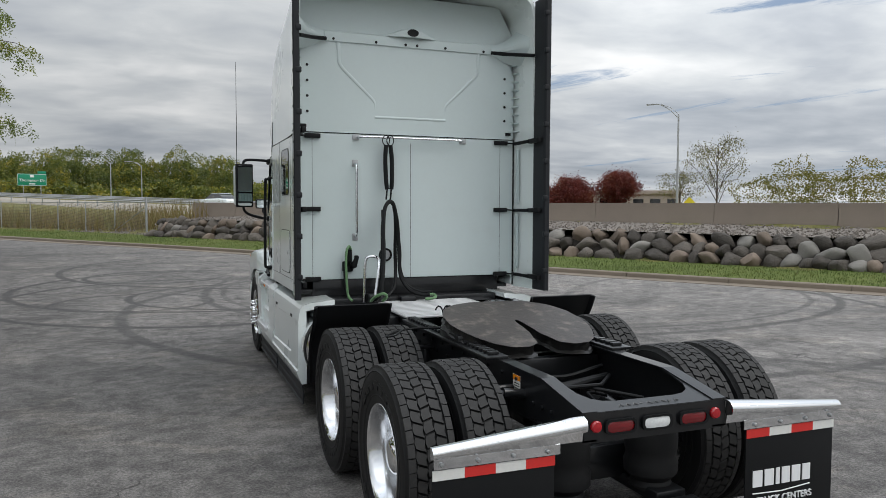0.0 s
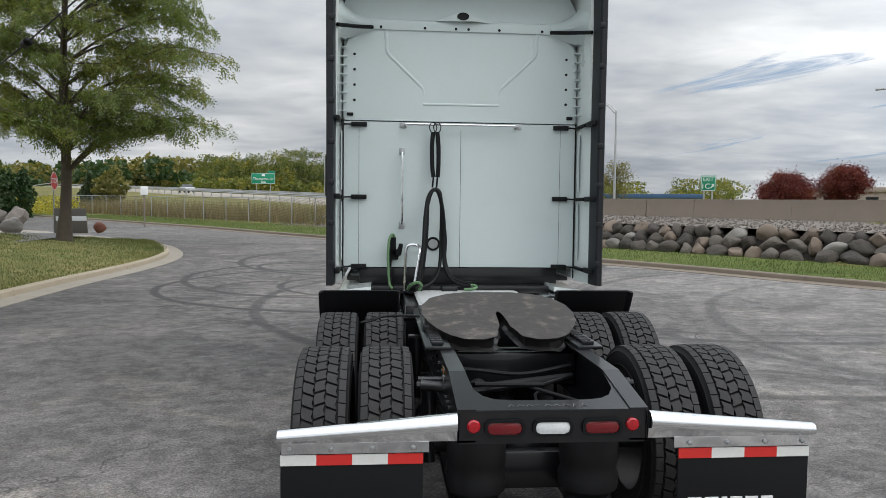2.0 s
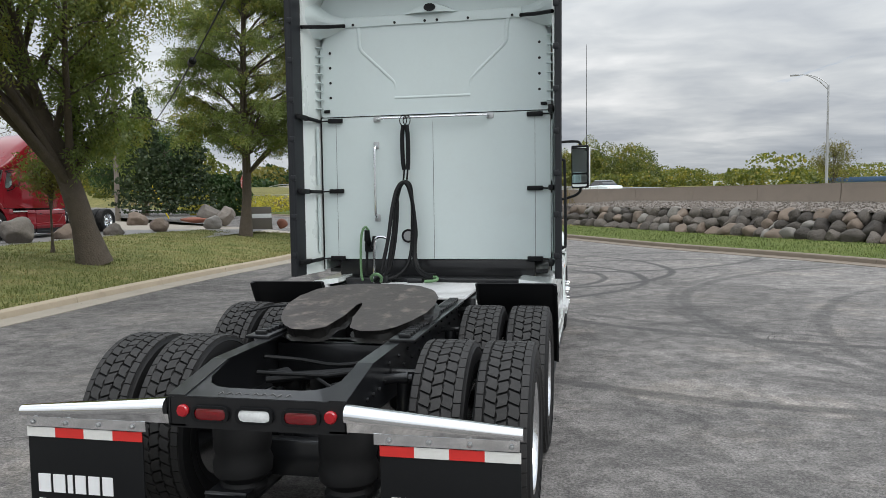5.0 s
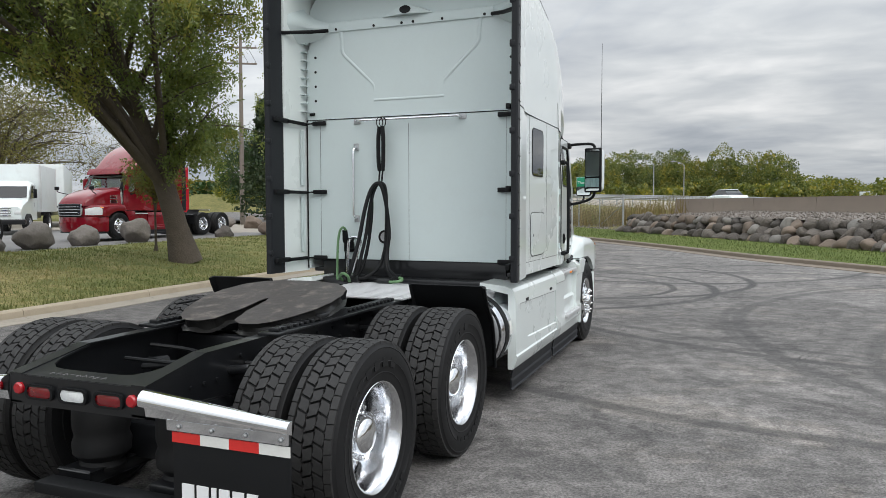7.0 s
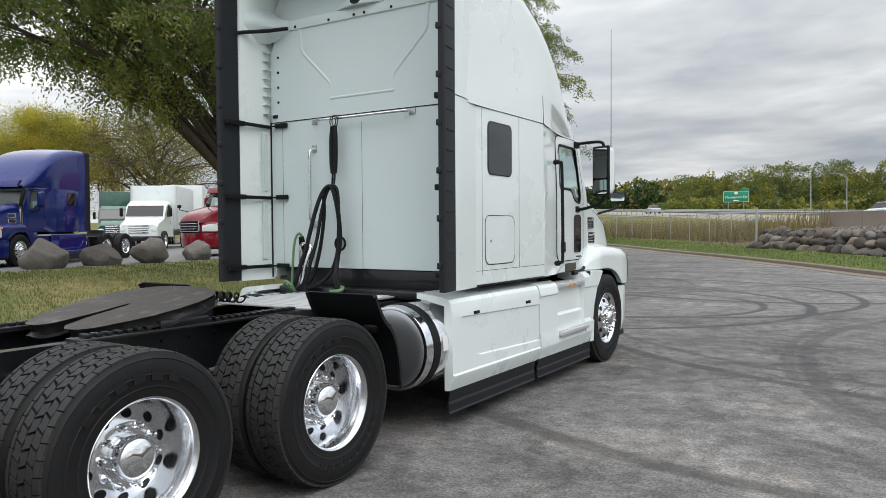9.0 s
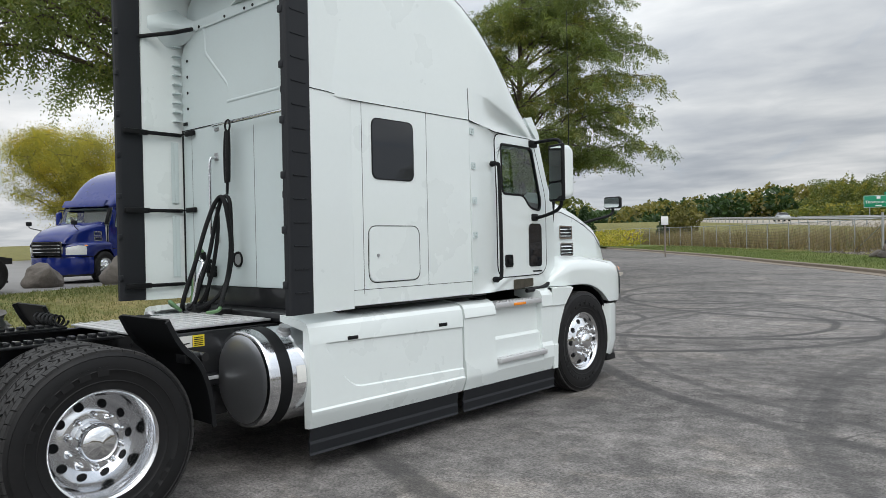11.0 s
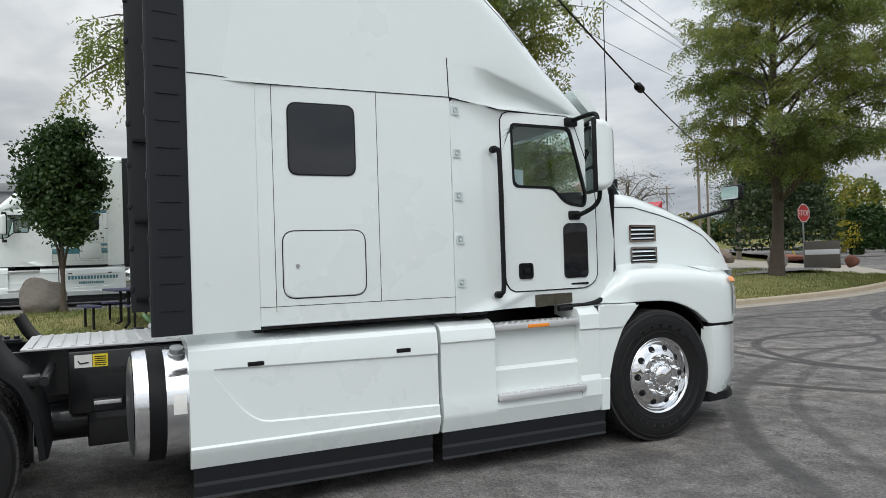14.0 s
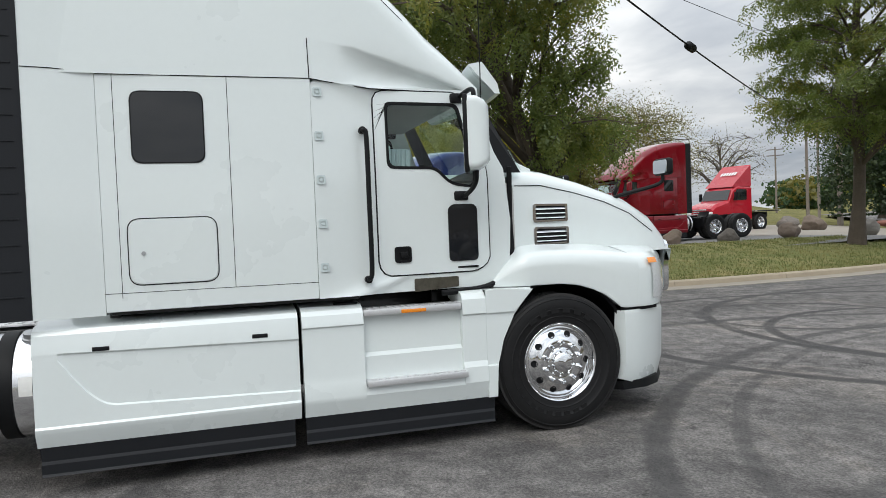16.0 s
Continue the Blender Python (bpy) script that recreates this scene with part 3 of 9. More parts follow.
def wheel_meshes():
    M = {"tyre": tyre_mesh(), "drive": tread_mesh(True), "rib": tread_mesh(False), "deep": rim_mesh(-1), "steer": rim_mesh(1)}
    # hand hole: a dark oval recess
    bm = bmn()
    lathe(bm, [(0.0, 0.002), (0.020, 0.002), (0.0245, 0.004), (0.027, 0.001), (0.027, -0.03)], 18, "X")
    M["hole"] = mesh_of("hand_hole", bm, BLACK)
    bm = bmn()
    lathe(bm, [(0.019, 0.0), (0.021, 0.008), (0.016, 0.012), (0.015, 0.04), (0.011, 0.052), (0.0, 0.056)], 12, "X")
    M["nut"] = mesh_of("lug_nut", bm, CHROME)
    bm = bmn()
    lathe(bm, [(0.108, -0.02), (0.108, 0.05), (0.104, 0.066), (0.09, 0.078), (0.06, 0.088), (0.0, 0.094)], 36, "X")
    M["cap_deep"] = mesh_of("hub_cap", bm, CHROME, angle=60)
    bm = bmn()
    lathe(bm, [(0.112, -0.02), (0.112, 0.004), (0.105, 0.010), (0.088, 0.014), (0.084, 0.03), (0.076, 0.044), (0.05, 0.056), (0.0, 0.062)], 36, "X")
    M["cap_steer"] = mesh_of("hub_cap", bm, CHROME, angle=60)
    bm = bmn()
    for k in range(6):
        a0 = 50 + k * 14
        pts = arc((0, 0), 0.425, a0, a0 + 9, 3) + arc((0, 0), 0.375, a0 + 9, a0, 3)
        plate(bm, pts, 0.004, lambda u, v, w: (0.1435 + w, u, v))
    M["mark"] = mesh_of("sidewall_mark", bm, TYRE)
    bm = bmn()
    for k in range(9):
        a0 = 205 + k * 11
        pts = arc((0, 0), 0.41, a0, a0 + 7, 3) + arc((0, 0), 0.375, a0 + 7, a0, 3)
        plate(bm, pts, 0.0035, lambda u, v, w: (0.1435 + w, u, v))
    M["mark2"] = mesh_of("sidewall_mark", bm, TYRE)
    return M


WM = wheel_meshes()


def wheel(parent, kind, m, full=True, name="wheel"):
    """kind: deep (outer drive), inner, steer. The outside faces local +x."""
    rim = part(name, WM["steer"] if kind == "steer" else WM["deep"], None, parent, "polished aluminium wheel with black tyre", m=m)
    part("tyre", WM["tyre"], None, rim)
    part("tread", WM["rib"] if kind == "steer" else WM["drive"], None, rim)
    if kind == "inner":
        return rim
    part("hub_cap", WM["cap_steer"] if kind == "steer" else WM["cap_deep"], None, rim, "chrome hub cap", m=pose(0.136, 0, 0) if kind == "steer" else pose(-0.035, 0, 0) @ Matrix.Diagonal((1.35, 1, 1, 1)))
    tagged(part("sidewall_mark", WM["mark"], None, rim), kind="stuff")
    tagged(part("sidewall_mark", WM["mark2"], None, rim), kind="stuff")
    for k in range(10):
        a = 36 * k
        c, s = math.cos(radians(a)), math.sin(radians(a))
        hx, tilt = (0.1145, 20) if kind == "steer" else (-0.0475, 28)
        rr = 0.214 if kind == "steer" else 0.202
        part("hand_hole", WM["hole"], None, rim, m=pose(0, 0, 0, a, 0, 0) @ pose(hx, rr, 0, 0, 0, tilt))
        nx = 0.136 if kind == "steer" else -0.03
        part("lug_nut", WM["nut"], None, rim, m=pose(0, 0, 0, a + 18, 0, 0) @ pose(nx, 0.146, 0))
    return rim


# ---- tractor ----
def side(s):
    return lambda u, v, w, x=1.17: (s * (x + w), u, v)


ROOF = [(3.58, 4.05, 1.205), (4.0, 4.06, 1.185), (4.5, 4.02, 1.172), (5.0, 3.88, 1.17), (5.3, 3.735, 1.168), (5.5, 3.615, 1.158), (5.62, 3.53, 1.148), (5.8, 3.39, 1.128), (6.0, 3.22, 1.09), (6.2, 3.03, 1.045), (6.35, 2.885, 1.0), (6.48, 2.75, 0.96), (6.60, 2.62, 0.92)]
HOOD = [(6.83, 2.025, 0.955), (7.0, 2.03, 0.92), (7.16, 2.015, 0.895), (7.52, 1.925, 0.855), (7.95, 1.79, 0.80), (8.2, 1.655, 0.74), (8.36, 1.52, 0.67), (8.43, 1.36, 0.65)]


def hood_x(y, z):
    """Half width of the bonnet at a place on its side."""
    for (y0, t0, h0), (y1, t1, h1) in zip(HOOD, HOOD[1:]):
        if y <= y1:
            break
    f = max(0.0, min(1.0, (y - y0) / (y1 - y0)))
    top, hw = t0 + (t1 - t0) * f, h0 + (h1 - h0) * f
    return hw + 0.03 * (1 - max(0, min(1, (z - 1.3) / (top - 0.16 - 1.3))))


def step_in(t):
    t = max(0.0, min(1.0, t))
    return t * t * (3 - 2 * t)


def roof_ring(y, zt, hw, z0=2.6, inset=0.0):
    """Half section of the tall roof from the seam over the top and down again."""
    hw, zt = hw - inset, zt - inset
    z0 = 2.6 - 0.05 * step_in((y - 5.3) / 0.4)
    h = zt - z0
    r = min(0.14 + 0.16 * step_in((y - 3.6) / 0.9), h * 0.6)
    lean = 0.05 * max(0, (y - 5.3)) + 0.03
    lip = z0 + min(0.28 - 0.26 * max(0, (y - 5.62)) / 0.95, (h - r) * 0.8)
    dent = 0.075 * step_in((y - 5.5) / 0.22) * step_in((6.62 - y) / 0.5)
    pts = []
    for z, d in ((z0, dent * 0.35), (z0 + 0.3 * (lip - z0), dent), (z0 + 0.7 * (lip - z0), dent * 0.8), (lip - 0.02, dent * 0.25), (lip, 0), (lip + 0.5 * (zt - r - lip), 0), (zt - r, 0)):
        pts.append((hw - lean * 0.6 * (z - z0) - d, z))
    xe = pts[-1][0]
    for k in range(1, 8):
        a = radians(90 * k / 7)
        pts.append((xe - r * (1 - math.cos(a)) * 1.15, zt - r + r * math.sin(a) - 0.0))
    crown = [(pts[-1][0] * f, zt + 0.035 * (1 - f * f)) for f in (0.66, 0.33, 0.0)]
    half = pts + crown
    return [(x, y, z) for x, z in half] + [(-x, y, z) for x, z in half[-2::-1]]


def tractor(label, mats, m, full=True, visor=True, group=""):
    """A sleeper tractor: frame, cab, sleeper, skirts, wheels. mats: paint and panel colours."""
    P, PIN = mats
    T = thing("semi_truck", label, "truck", group, m=m)
    # frame rails, cross members
    for s in (-1, 1):
        bm = bmn()
        prof = [(0.0, 0.905), (0.42, 0.985), (0.52, 0.99), (7.2, 0.985), (7.2, 0.73), (0.95, 0.71), (0.35, 0.76), (0.0, 0.765)]
        plate(bm, prof, 0.009, lambda u, v, w: (s * (0.425 + w), u, v))
        for (y0, z0), (y1, z1) in (((0.0, 0.905), (0.42, 0.985)), ((0.42, 0.985), (7.2, 0.985)), ((0.95, 0.71), (7.2, 0.72)), ((0.0, 0.765), (0.95, 0.71))):
            loft(bm, [[(s * 0.352, y0, z0), (s * 0.436, y0, z0), (s * 0.436, y0, z0 + 0.009), (s * 0.352, y0, z0 + 0.009)], [(s * 0.352, y1, z1), (s * 0.436, y1, z1), (s * 0.436, y1, z1 + 0.009), (s * 0.352, y1, z1 + 0.009)]], caps=True)
        part("frame_rail", bm, FRAME, T)
        if full:
            bm = bmn()
            for i in range(34):
                y = 0.3 + 0.1 * i
                z = 0.86 if i % 2 else 0.93
                lathe_at(bm, (s * 0.436, y, z if y > 0.5 else 0.84), s, 0.011, 0.012)
            part("frame_bolts", bm, FRAME, T)
    bm = bmn()
    # rear cross member with its cut-out top plate
    outl = rounded([(-0.43, 0.758), (0.43, 0.758), (0.43, 0.905), (-0.43, 0.905)], 0.02, 3)
    plate(bm, outl, 0.012, lambda u, v, w: (u, w, v), 0.003)
    cut = [(0.345, 0.33), (0.335, 0.22), (0.30, 0.15), (0.25, 0.115), (0.18, 0.102), (0.0, 0.10)]
    cut += [(-x, y) for x, y in cut[-2::-1]]
    top = [(-0.425, 0.004), (0.425, 0.004), (0.425, 0.42), (0.35, 0.42)] + cut + [(-0.35, 0.42), (-0.425, 0.42)]
    plate(bm, top, 0.009, lambda u, v, w: (u, v, 0.898 + 0.19 * v + w))
    part("rear_cross_member", bm, FRAME, T)
    if full:
        for s in (-1, 1):
            bm = bmn()
            lathe(bm, [(0.03, 0.0), (0.03, 0.012), (0.024, 0.02), (0.0, 0.022)], 24, "Y")
            part("round_marker_lamp", bm, RED_LENS, T, "round red lamp", m=pose(s * 0.362, -0.001, 0.84) @ Matrix.Scale(-1, 4, (0, 1, 0)))
            bm = bmn()
            o = rounded([(-0.092, -0.038), (0.092, -0.038), (0.092, 0.038), (-0.092, 0.038)], 0.036, 5)
            i_ = rounded([(-0.078, -0.027), (0.078, -0.027), (0.078, 0.027), (-0.078, 0.027)], 0.026, 5)
            ring_plate(bm, o, i_, 0.016, lambda u, v, w: (u, -w - 0.001, v))
            b2 = part("lamp_bezel", bm, BLACK, T, m=pose(s * 0.222, 0, 0.83))
            bm = bmn()
            plate(bm, i_, 0.012, lambda u, v, w: (u, -w - 0.001, v), 0.004)
            part("tail_lamp", bm, DARK_RED_LENS, b2, "oval red tail lamp")
        bm = bmn()
        ring_plate(bm, o, i_, 0.016, lambda u, v, w: (u, -w - 0.001, v))
        b2 = part("lamp_bezel", bm, BLACK, T, m=pose(-0.004, 0, 0.83))
        bm = bmn()
        plate(bm, i_, 0.012, lambda u, v, w: (u, -w - 0.001, v), 0.004)
        part("reversing_lamp", bm, CLEAR_LENS, b2, "oval white reversing lamp")
        bm = bmn()
        rnd = random.Random(5)
        for k in range(9):
            x = -0.2 + 0.042 * k
            if k == 3:
                box(bm, x, x + 0.02, 0.045, 0.049, 0.9185, 0.9195)
                continue
            a = rnd.uniform(-0.01, 0.01)
            tube(bm, [(x, 0.03 + a, 0.9155), (x + 0.012, 0.055, 0.9195), (x + 0.024 + a, 0.035, 0.917)], 0.0022, 5)
        part("chalk_bars", bm, CHALK, T, "faded white chalk marks")
    # cross members and axles
    for s in (-1, 1):
        bm = bmn()
        tube(bm, [(s * 0.435, 0.62, 0.86), (s * 0.50, 0.62, 0.87), (s * 0.565, 0.62, 0.875)], [0.03, 0.026, 0.032], 12)
        tube(bm, [(s * 0.565, 0.62, 0.875), (s * 0.585, 0.62, 0.876)], 0.018, 8)
        part("shock_mount", bm, FRAME, T)
    for y, z1 in ((0.62, 0.52), (1.22, 0.93), (1.5, 0.90), (2.5, 0.90), (3.4, 0.90)):
        bm = bmn()
        box(bm, -0.42, 0.42, y - 0.04, y + 0.04, z1 - 0.2, z1, 0.012)
        part("cross_member", bm, FRAME, T)
    for y in (0.85, 2.19):
        bm = bmn()
        tube(bm, [(-0.95, y, 0.515), (-0.25, y, 0.515), (-0.18, y, 0.515), (0.18, y, 0.515), (0.25, y, 0.515), (0.95, y, 0.515)], [0.07, 0.075, 0.15, 0.15, 0.075, 0.07], 16)
        bmesh.ops.create_uvsphere(bm, u_segments=18, v_segments=10, radius=0.2, matrix=Matrix.Translation((0, y, 0.52)))
        part("drive_axle", bm, FRAME, T)
        for s in (-1, 1):
            bm = bmn()
            yy = y - 0.38
            lathe(bm, [(0.0, 0.30), (0.12, 0.31), (0.125, 0.33), (0.11, 0.36), (0.15, 0.40), (0.155, 0.46), (0.14, 0.50), (0.15, 0.54), (0.15, 0.68), (0.13, 0.71), (0.0, 0.72)], 28, "Z")
            part("air_spring", bm, TYRE, T, m=pose(s * 0.29, yy - 0.04, 0.0))
            bm = bmn()
            box(bm, s * 0.2, s * 0.40, yy - 0.22, y + 0.5, 0.27, 0.34, 0.012)
            box(bm, s * 0.33, s * 0.42, y + 0.42, y + 0.52, 0.3, 0.75, 0.012)
            part("trailing_arm", bm, FRAME, T)
            bm = bmn()
            tube(bm, [(s * 0.51, y - 0.16, 0.44), (s * 0.51, y - 0.13, 0.66)], 0.032, 14)
            tube(bm, [(s * 0.51, y - 0.13, 0.64), (s * 0.51, y - 0.10, 0.86)], 0.042, 14)
            tube(bm, [(s * 0.44, y - 0.10, 0.87), (s * 0.57, y - 0.10, 0.87)], 0.02, 10)
            part("shock_absorber", bm, FRAME, T)
    bm = bmn()
    box(bm, -0.42, 0.42, 0.10, 0.22, 0.26, 0.32, 0.01)
    tube(bm, [(-0.3, 0.75, 0.80), (0.3, 0.95, 0.83)], 0.02, 8)
    tube(bm, [(-0.28, 0.6, 0.88), (0.1, 0.66, 0.86), (0.32, 0.9, 0.85)], 0.012, 8)
    tube(bm, [(0.25, 0.45, 0.82), (0.0, 0.7, 0.85), (-0.3, 0.8, 0.84)], 0.01, 8)
    tube(bm, [(-0.24, 0.83, 0.80), (0.34, 0.96, 0.83)], 0.026, 10)
    tube(bm, [(-0.26, 0.79, 0.80), (-0.22, 0.87, 0.80)], 0.05, 12)
    tube(bm, smooth_path([(-0.38, 0.9, 0.9), (-0.2, 1.02, 0.86), (0.05, 1.0, 0.84), (0.36, 1.05, 0.88)], 4), 0.013, 8)
    tube(bm, smooth_path([(-0.12, 0.5, 0.80), (0.05, 0.62, 0.76), (0.1, 0.8, 0.78), (0.3, 0.9, 0.72)], 4), 0.009, 8)
    part("brake_pipes", bm, BLACK, T)
    # wheels
    for s in (-1, 1):
        turn = pose(0, 0, 0, 0, 0, 0 if s > 0 else 180)
        for y in (0.85, 2.19):
            wheel(T, "deep", pose(s * 1.075, y, R_TYRE) @ turn @ pose(0, 0, 0, 17 * y, 0, 0), full)
            wheel(T, "inner", pose(s * 0.745, y, R_TYRE) @ turn @ pose(0, 0, 0, 40 * y, 0, 0), full)
        wheel(T, "steer", pose(s * 1.03, 7.10, R_TYRE) @ turn, full)
    bm = bmn()
    tube(bm, [(-0.95, 7.09, 0.45), (0.95, 7.09, 0.45)], 0.07, 10)
    box(bm, -0.5, 0.5, 6.2, 7.9, 0.45, 1.2, 0.05)
    box(bm, -0.55, 0.55, 5.2, 6.3, 0.4, 1.15, 0.05)
    part("engine_block", bm, FRAME, T)
    # unseen underbody parts, added to block light leaking under the truck
    bm = bmn()
    loft(bm, [[(x * f_, y, 0.72 + z * f_) for x, z in ((-0.3, -0.28), (0.3, -0.28), (0.34, 0.0), (0.2, 0.24), (-0.2, 0.24), (-0.34, 0.0))] for y, f_ in ((3.55, 0.35), (3.9, 0.7), (4.5, 0.8), (5.2, 1.0))], caps=True)
    part("gearbox", bm, FRAME, T)
    for y0, y1 in ((2.38, 3.55), (1.05, 2.0)):
        bm = bmn()
        tube(bm, [(0, y0, 0.56), (0, y0 + 0.08, 0.57), (0, y1 - 0.08, 0.68), (0, y1, 0.69)], [0.09, 0.06, 0.06, 0.09], 12)
        part("drive_shaft", bm, FRAME, T)
    for x, y0, y1 in ((-0.27, 2.75, 3.5), (0.27, 2.75, 3.5)):
        bm = bmn()
        lathe(bm, [(0.0, y0), (0.08, y0 + 0.01), (0.125, y0 + 0.05), (0.125, y1 - 0.05), (0.08, y1 - 0.01), (0.0, y1)], 18, "Y")
        part("air_tank", bm, FRAME, T, m=pose(x, 0, 0.52))
    for s in (-1, 1):
        for y in (0.85, 2.19):
            bm = bmn()
            lathe(bm, [(0.0, -0.12), (0.08, -0.11), (0.085, -0.02), (0.095, 0.0), (0.085, 0.02), (0.085, 0.1), (0.05, 0.13), (0.0, 0.13)], 16, "Y")
            part("brake_chamber", bm, FRAME, T, m=pose(s * 0.47, y + 0.3, 0.56))

    # mud flaps on chrome hangers
    if full:
        for s in (-1, 1):
            bm = bmn()
            hang = []
            for x, zt, rr in ((0.437, 0.903, 0.047), (0.47, 0.900, 0.047), (0.85, 0.866, 0.039), (1.22, 0.834, 0.031)):
                ring = [(s * x, 0.0, 0.775), (s * x, -0.004, 0.775), (s * x, -0.012, zt - 1.75 * rr)]
                ring += [(s * x, -0.006 - rr * math.sin(radians(q)) * 1.05, zt - rr + rr * math.cos(radians(q))) for q in (118, 95, 72, 50, 28, 8, -20)]
                ring += [(s * x, 0.0, zt - 0.012)]
                hang.append(ring)
            loft(bm, hang, caps=True)
            box(bm, *sorted((s * 0.56, s * 1.205)), -0.0065, -0.001, 0.728, 0.776)
            h = part("flap_hanger", bm, CHROME, T, "polished tapered flap hanger", angle=30)
            for k in range(4):
                bm = bmn()
                lathe(bm, [(0.011, 0), (0.011, 0.006), (0.006, 0.012), (0, 0.012)], 10, "Y")
                part("bolt", bm, STEEL, h, m=pose(s * (0.63 + 0.18 * k), -0.008, 0.75) @ Matrix.Scale(-1, 4, (0, 1, 0)))
            bm = bmn()
            x0, x1 = sorted((s * 0.585, s * 1.21))
            box(bm, x0, x1, 0.004, 0.014, 0.12, 0.735, 0.003)
            fl = part("mud_flap", bm, BLACK, T, "black mud flap with white printed marks")
            for k in range(4):
                bm = bmn()
                xa = x0 + (x1 - x0) * k / 4
                xb = x0 + (x1 - x0) * (k + 1) / 4
                box(bm, xa, xb, -0.001, 0.003, 0.675, 0.722)
                red = (k in (0, 2)) if s > 0 else (k in (1, 3))
                part("reflective_tape", bm, TAPE_R if red else TAPE_W, fl)
            # six plain blocks and a thin row where the print stands
            xc = x0 + 0.05
            bm = bmn()
            for wd in (0.066, 0.064, 0.026, 0.056, 0.06, 0.056):
                box(bm, xc, xc + wd, -0.001, 0.0035, 0.40, 0.49)
                xc += wd + 0.016
            xe = xc - 0.016
            tube(bm, [(x0 + 0.05, 0.001, 0.365), (x0 + 0.25, 0.001, 0.358), (xe, 0.001, 0.375)], 0.0035, 6)
            part("print_block", bm, LETTER, fl, "white printed blocks")
    # fifth wheel coupling
    if full:
        bm = bmn()
        half = [(0.0, 0.42), (0.16, 0.415), (0.30, 0.375), (0.41, 0.28), (0.475, 0.12), (0.485, -0.05), (0.46, -0.2), (0.41, -0.34), (0.34, -0.47), (0.27, -0.53), (0.17, -0.54), (0.095, -0.49), (0.055, -0.30), (0.042, -0.08), (0.03, -0.02), (0.0, 0.0)]
        outl = resample(half + [(-x, y) for x, y in half[-2:0:-1]], 150)
        ftilt = pose(0, 1.62, 1.112, 9.5, 0, 0)
        rings = []
        for w_, inset_, rag in ((-0.062, 0.03, 1.0), (-0.05, 0.0, 1.4), (-0.02, -0.004, 1.0), (0.004, 0.004, 0.5), (0.016, 0.022, 0.3)):
            ring = []
            for i, (x, y) in enumerate(outl):
                q0, q1 = Vector(outl[i - 1]), Vector(outl[(i + 1) % len(outl)])
                nn = (q1 - q0).normalized()
                nn = Vector((nn.y, -nn.x))
                e_ = noise.noise(Vector((x * 9, y * 9, w_ * 14))) * 0.016 * rag + noise.noise(Vector((x * 31, y * 31, w_ * 50))) * 0.007 * rag
                q = Vector((x, y)) + nn * (inset_ + e_) * -1
                ring.append(ftilt @ Vector((q.x, q.y, w_ + (0.012 * noise.noise(Vector((x * 12, y * 12, 3.0))) * rag if w_ < -0.02 else 0))))
            rings.append(ring)
        loft(bm, rings[3:])
        bm.faces.new(bm.verts[-len(outl):])
        fw = part("fifth_wheel", bm, GREASE, T, "greasy black coupling plate")
        bm = bmn()
        loft(bm, rings[:4])
        bm.faces.new(bm.verts[:len(outl)])
        part("grease_rim", bm, BLACK_GREASE, fw, "thick black grease round the edge")
        bm = bmn()
        for s in (-1, 1):
            plate(bm, [(-0.30, -0.10), (0.30, 0.0), (0.22, -0.16), (-0.22, -0.20)], 0.03, lambda u, v, w: ftilt @ Vector((s * (0.40 + w), u, v)))
            box(bm, *sorted((s * 0.36, s * 0.50)), 1.45, 1.8, 1.0, 1.06, 0.01)
        part("coupling_bracket", bm, FRAME, fw)
        for s in (-1, 1):
            bm = bmn()
            box(bm, *sorted((s * 0.37, s * 0.52)), 0.95, 2.6, 0.994, 1.012, 0.003)
            for i in range(26):
                y = 1.0 + i * 0.062
                box(bm, *sorted((s * 0.41, s * 0.48)), y, y + 0.034, 1.012, 1.034, 0.004)
            part("slide_rail", bm, FRAME, fw)
        bm = bmn()
        tube(bm, smooth_path([(-0.4, 1.75, 1.06), (-0.62, 1.85, 1.06), (-0.78, 1.85, 1.05), (-0.88, 1.8, 1.03), (-0.9, 1.74, 1.03), (-0.84, 1.74, 1.04), (-0.76, 1.84, 1.055)], 5), 0.007, 8)
        part("release_handle", bm, BLACK, fw)
    # deck plate
    bm = bmn()
    box(bm, -0.46, 0.52, 2.66, 3.72, 1.004, 1.02, 0.003)
    dp = part("deck_plate", bm, ALU_DULL, T, "ribbed aluminium deck plate")
    bm = bmn()
    box(bm, -0.44, 0.50, -0.014, 0.014, 1.02, 1.027, 0.003)
    rib = mesh_of("deck_rib", bm, ALU_DULL)
    for i in range(13):
        part("deck_rib", rib, None, dp, m=pose(0, 2.71 + i * 0.08, 0))
    # quarter fenders ahead of the drive wheels
    for s in (-1, 1):
        bm = bmn()
        path = smooth_path([(2.545, 1.152, 0), (2.575, 1.09, 0), (2.605, 1.035, 0), (2.65, 0.975, 0), (2.71, 0.92, 0), (2.765, 0.825, 0), (2.805, 0.68, 0), (2.825, 0.50, 0)], 3)
        rings = []
        for i, q in enumerate(path):
            g = (path[min(i + 1, len(path) - 1)] - path[max(i - 1, 0)]).normalized()
            nv = Vector((abs(g.y), abs(g.x)))
            sec = []
            for x, d in ((0.62, 0.0), (0.63, -0.022), (0.645, -0.002), (1.215, -0.002), (1.238, -0.03), (1.252, -0.03), (1.245, 0.0), (1.22, 0.012), (0.64, 0.012)):
                sec.append((s * x, q.x + nv.x * d, q.y + nv.y * d))
            rings.append(sec)
        loft(bm, rings, caps=True)
        f = part("quarter_fender", bm, BLACK, T, "black plastic quarter fender")
        bm = bmn()
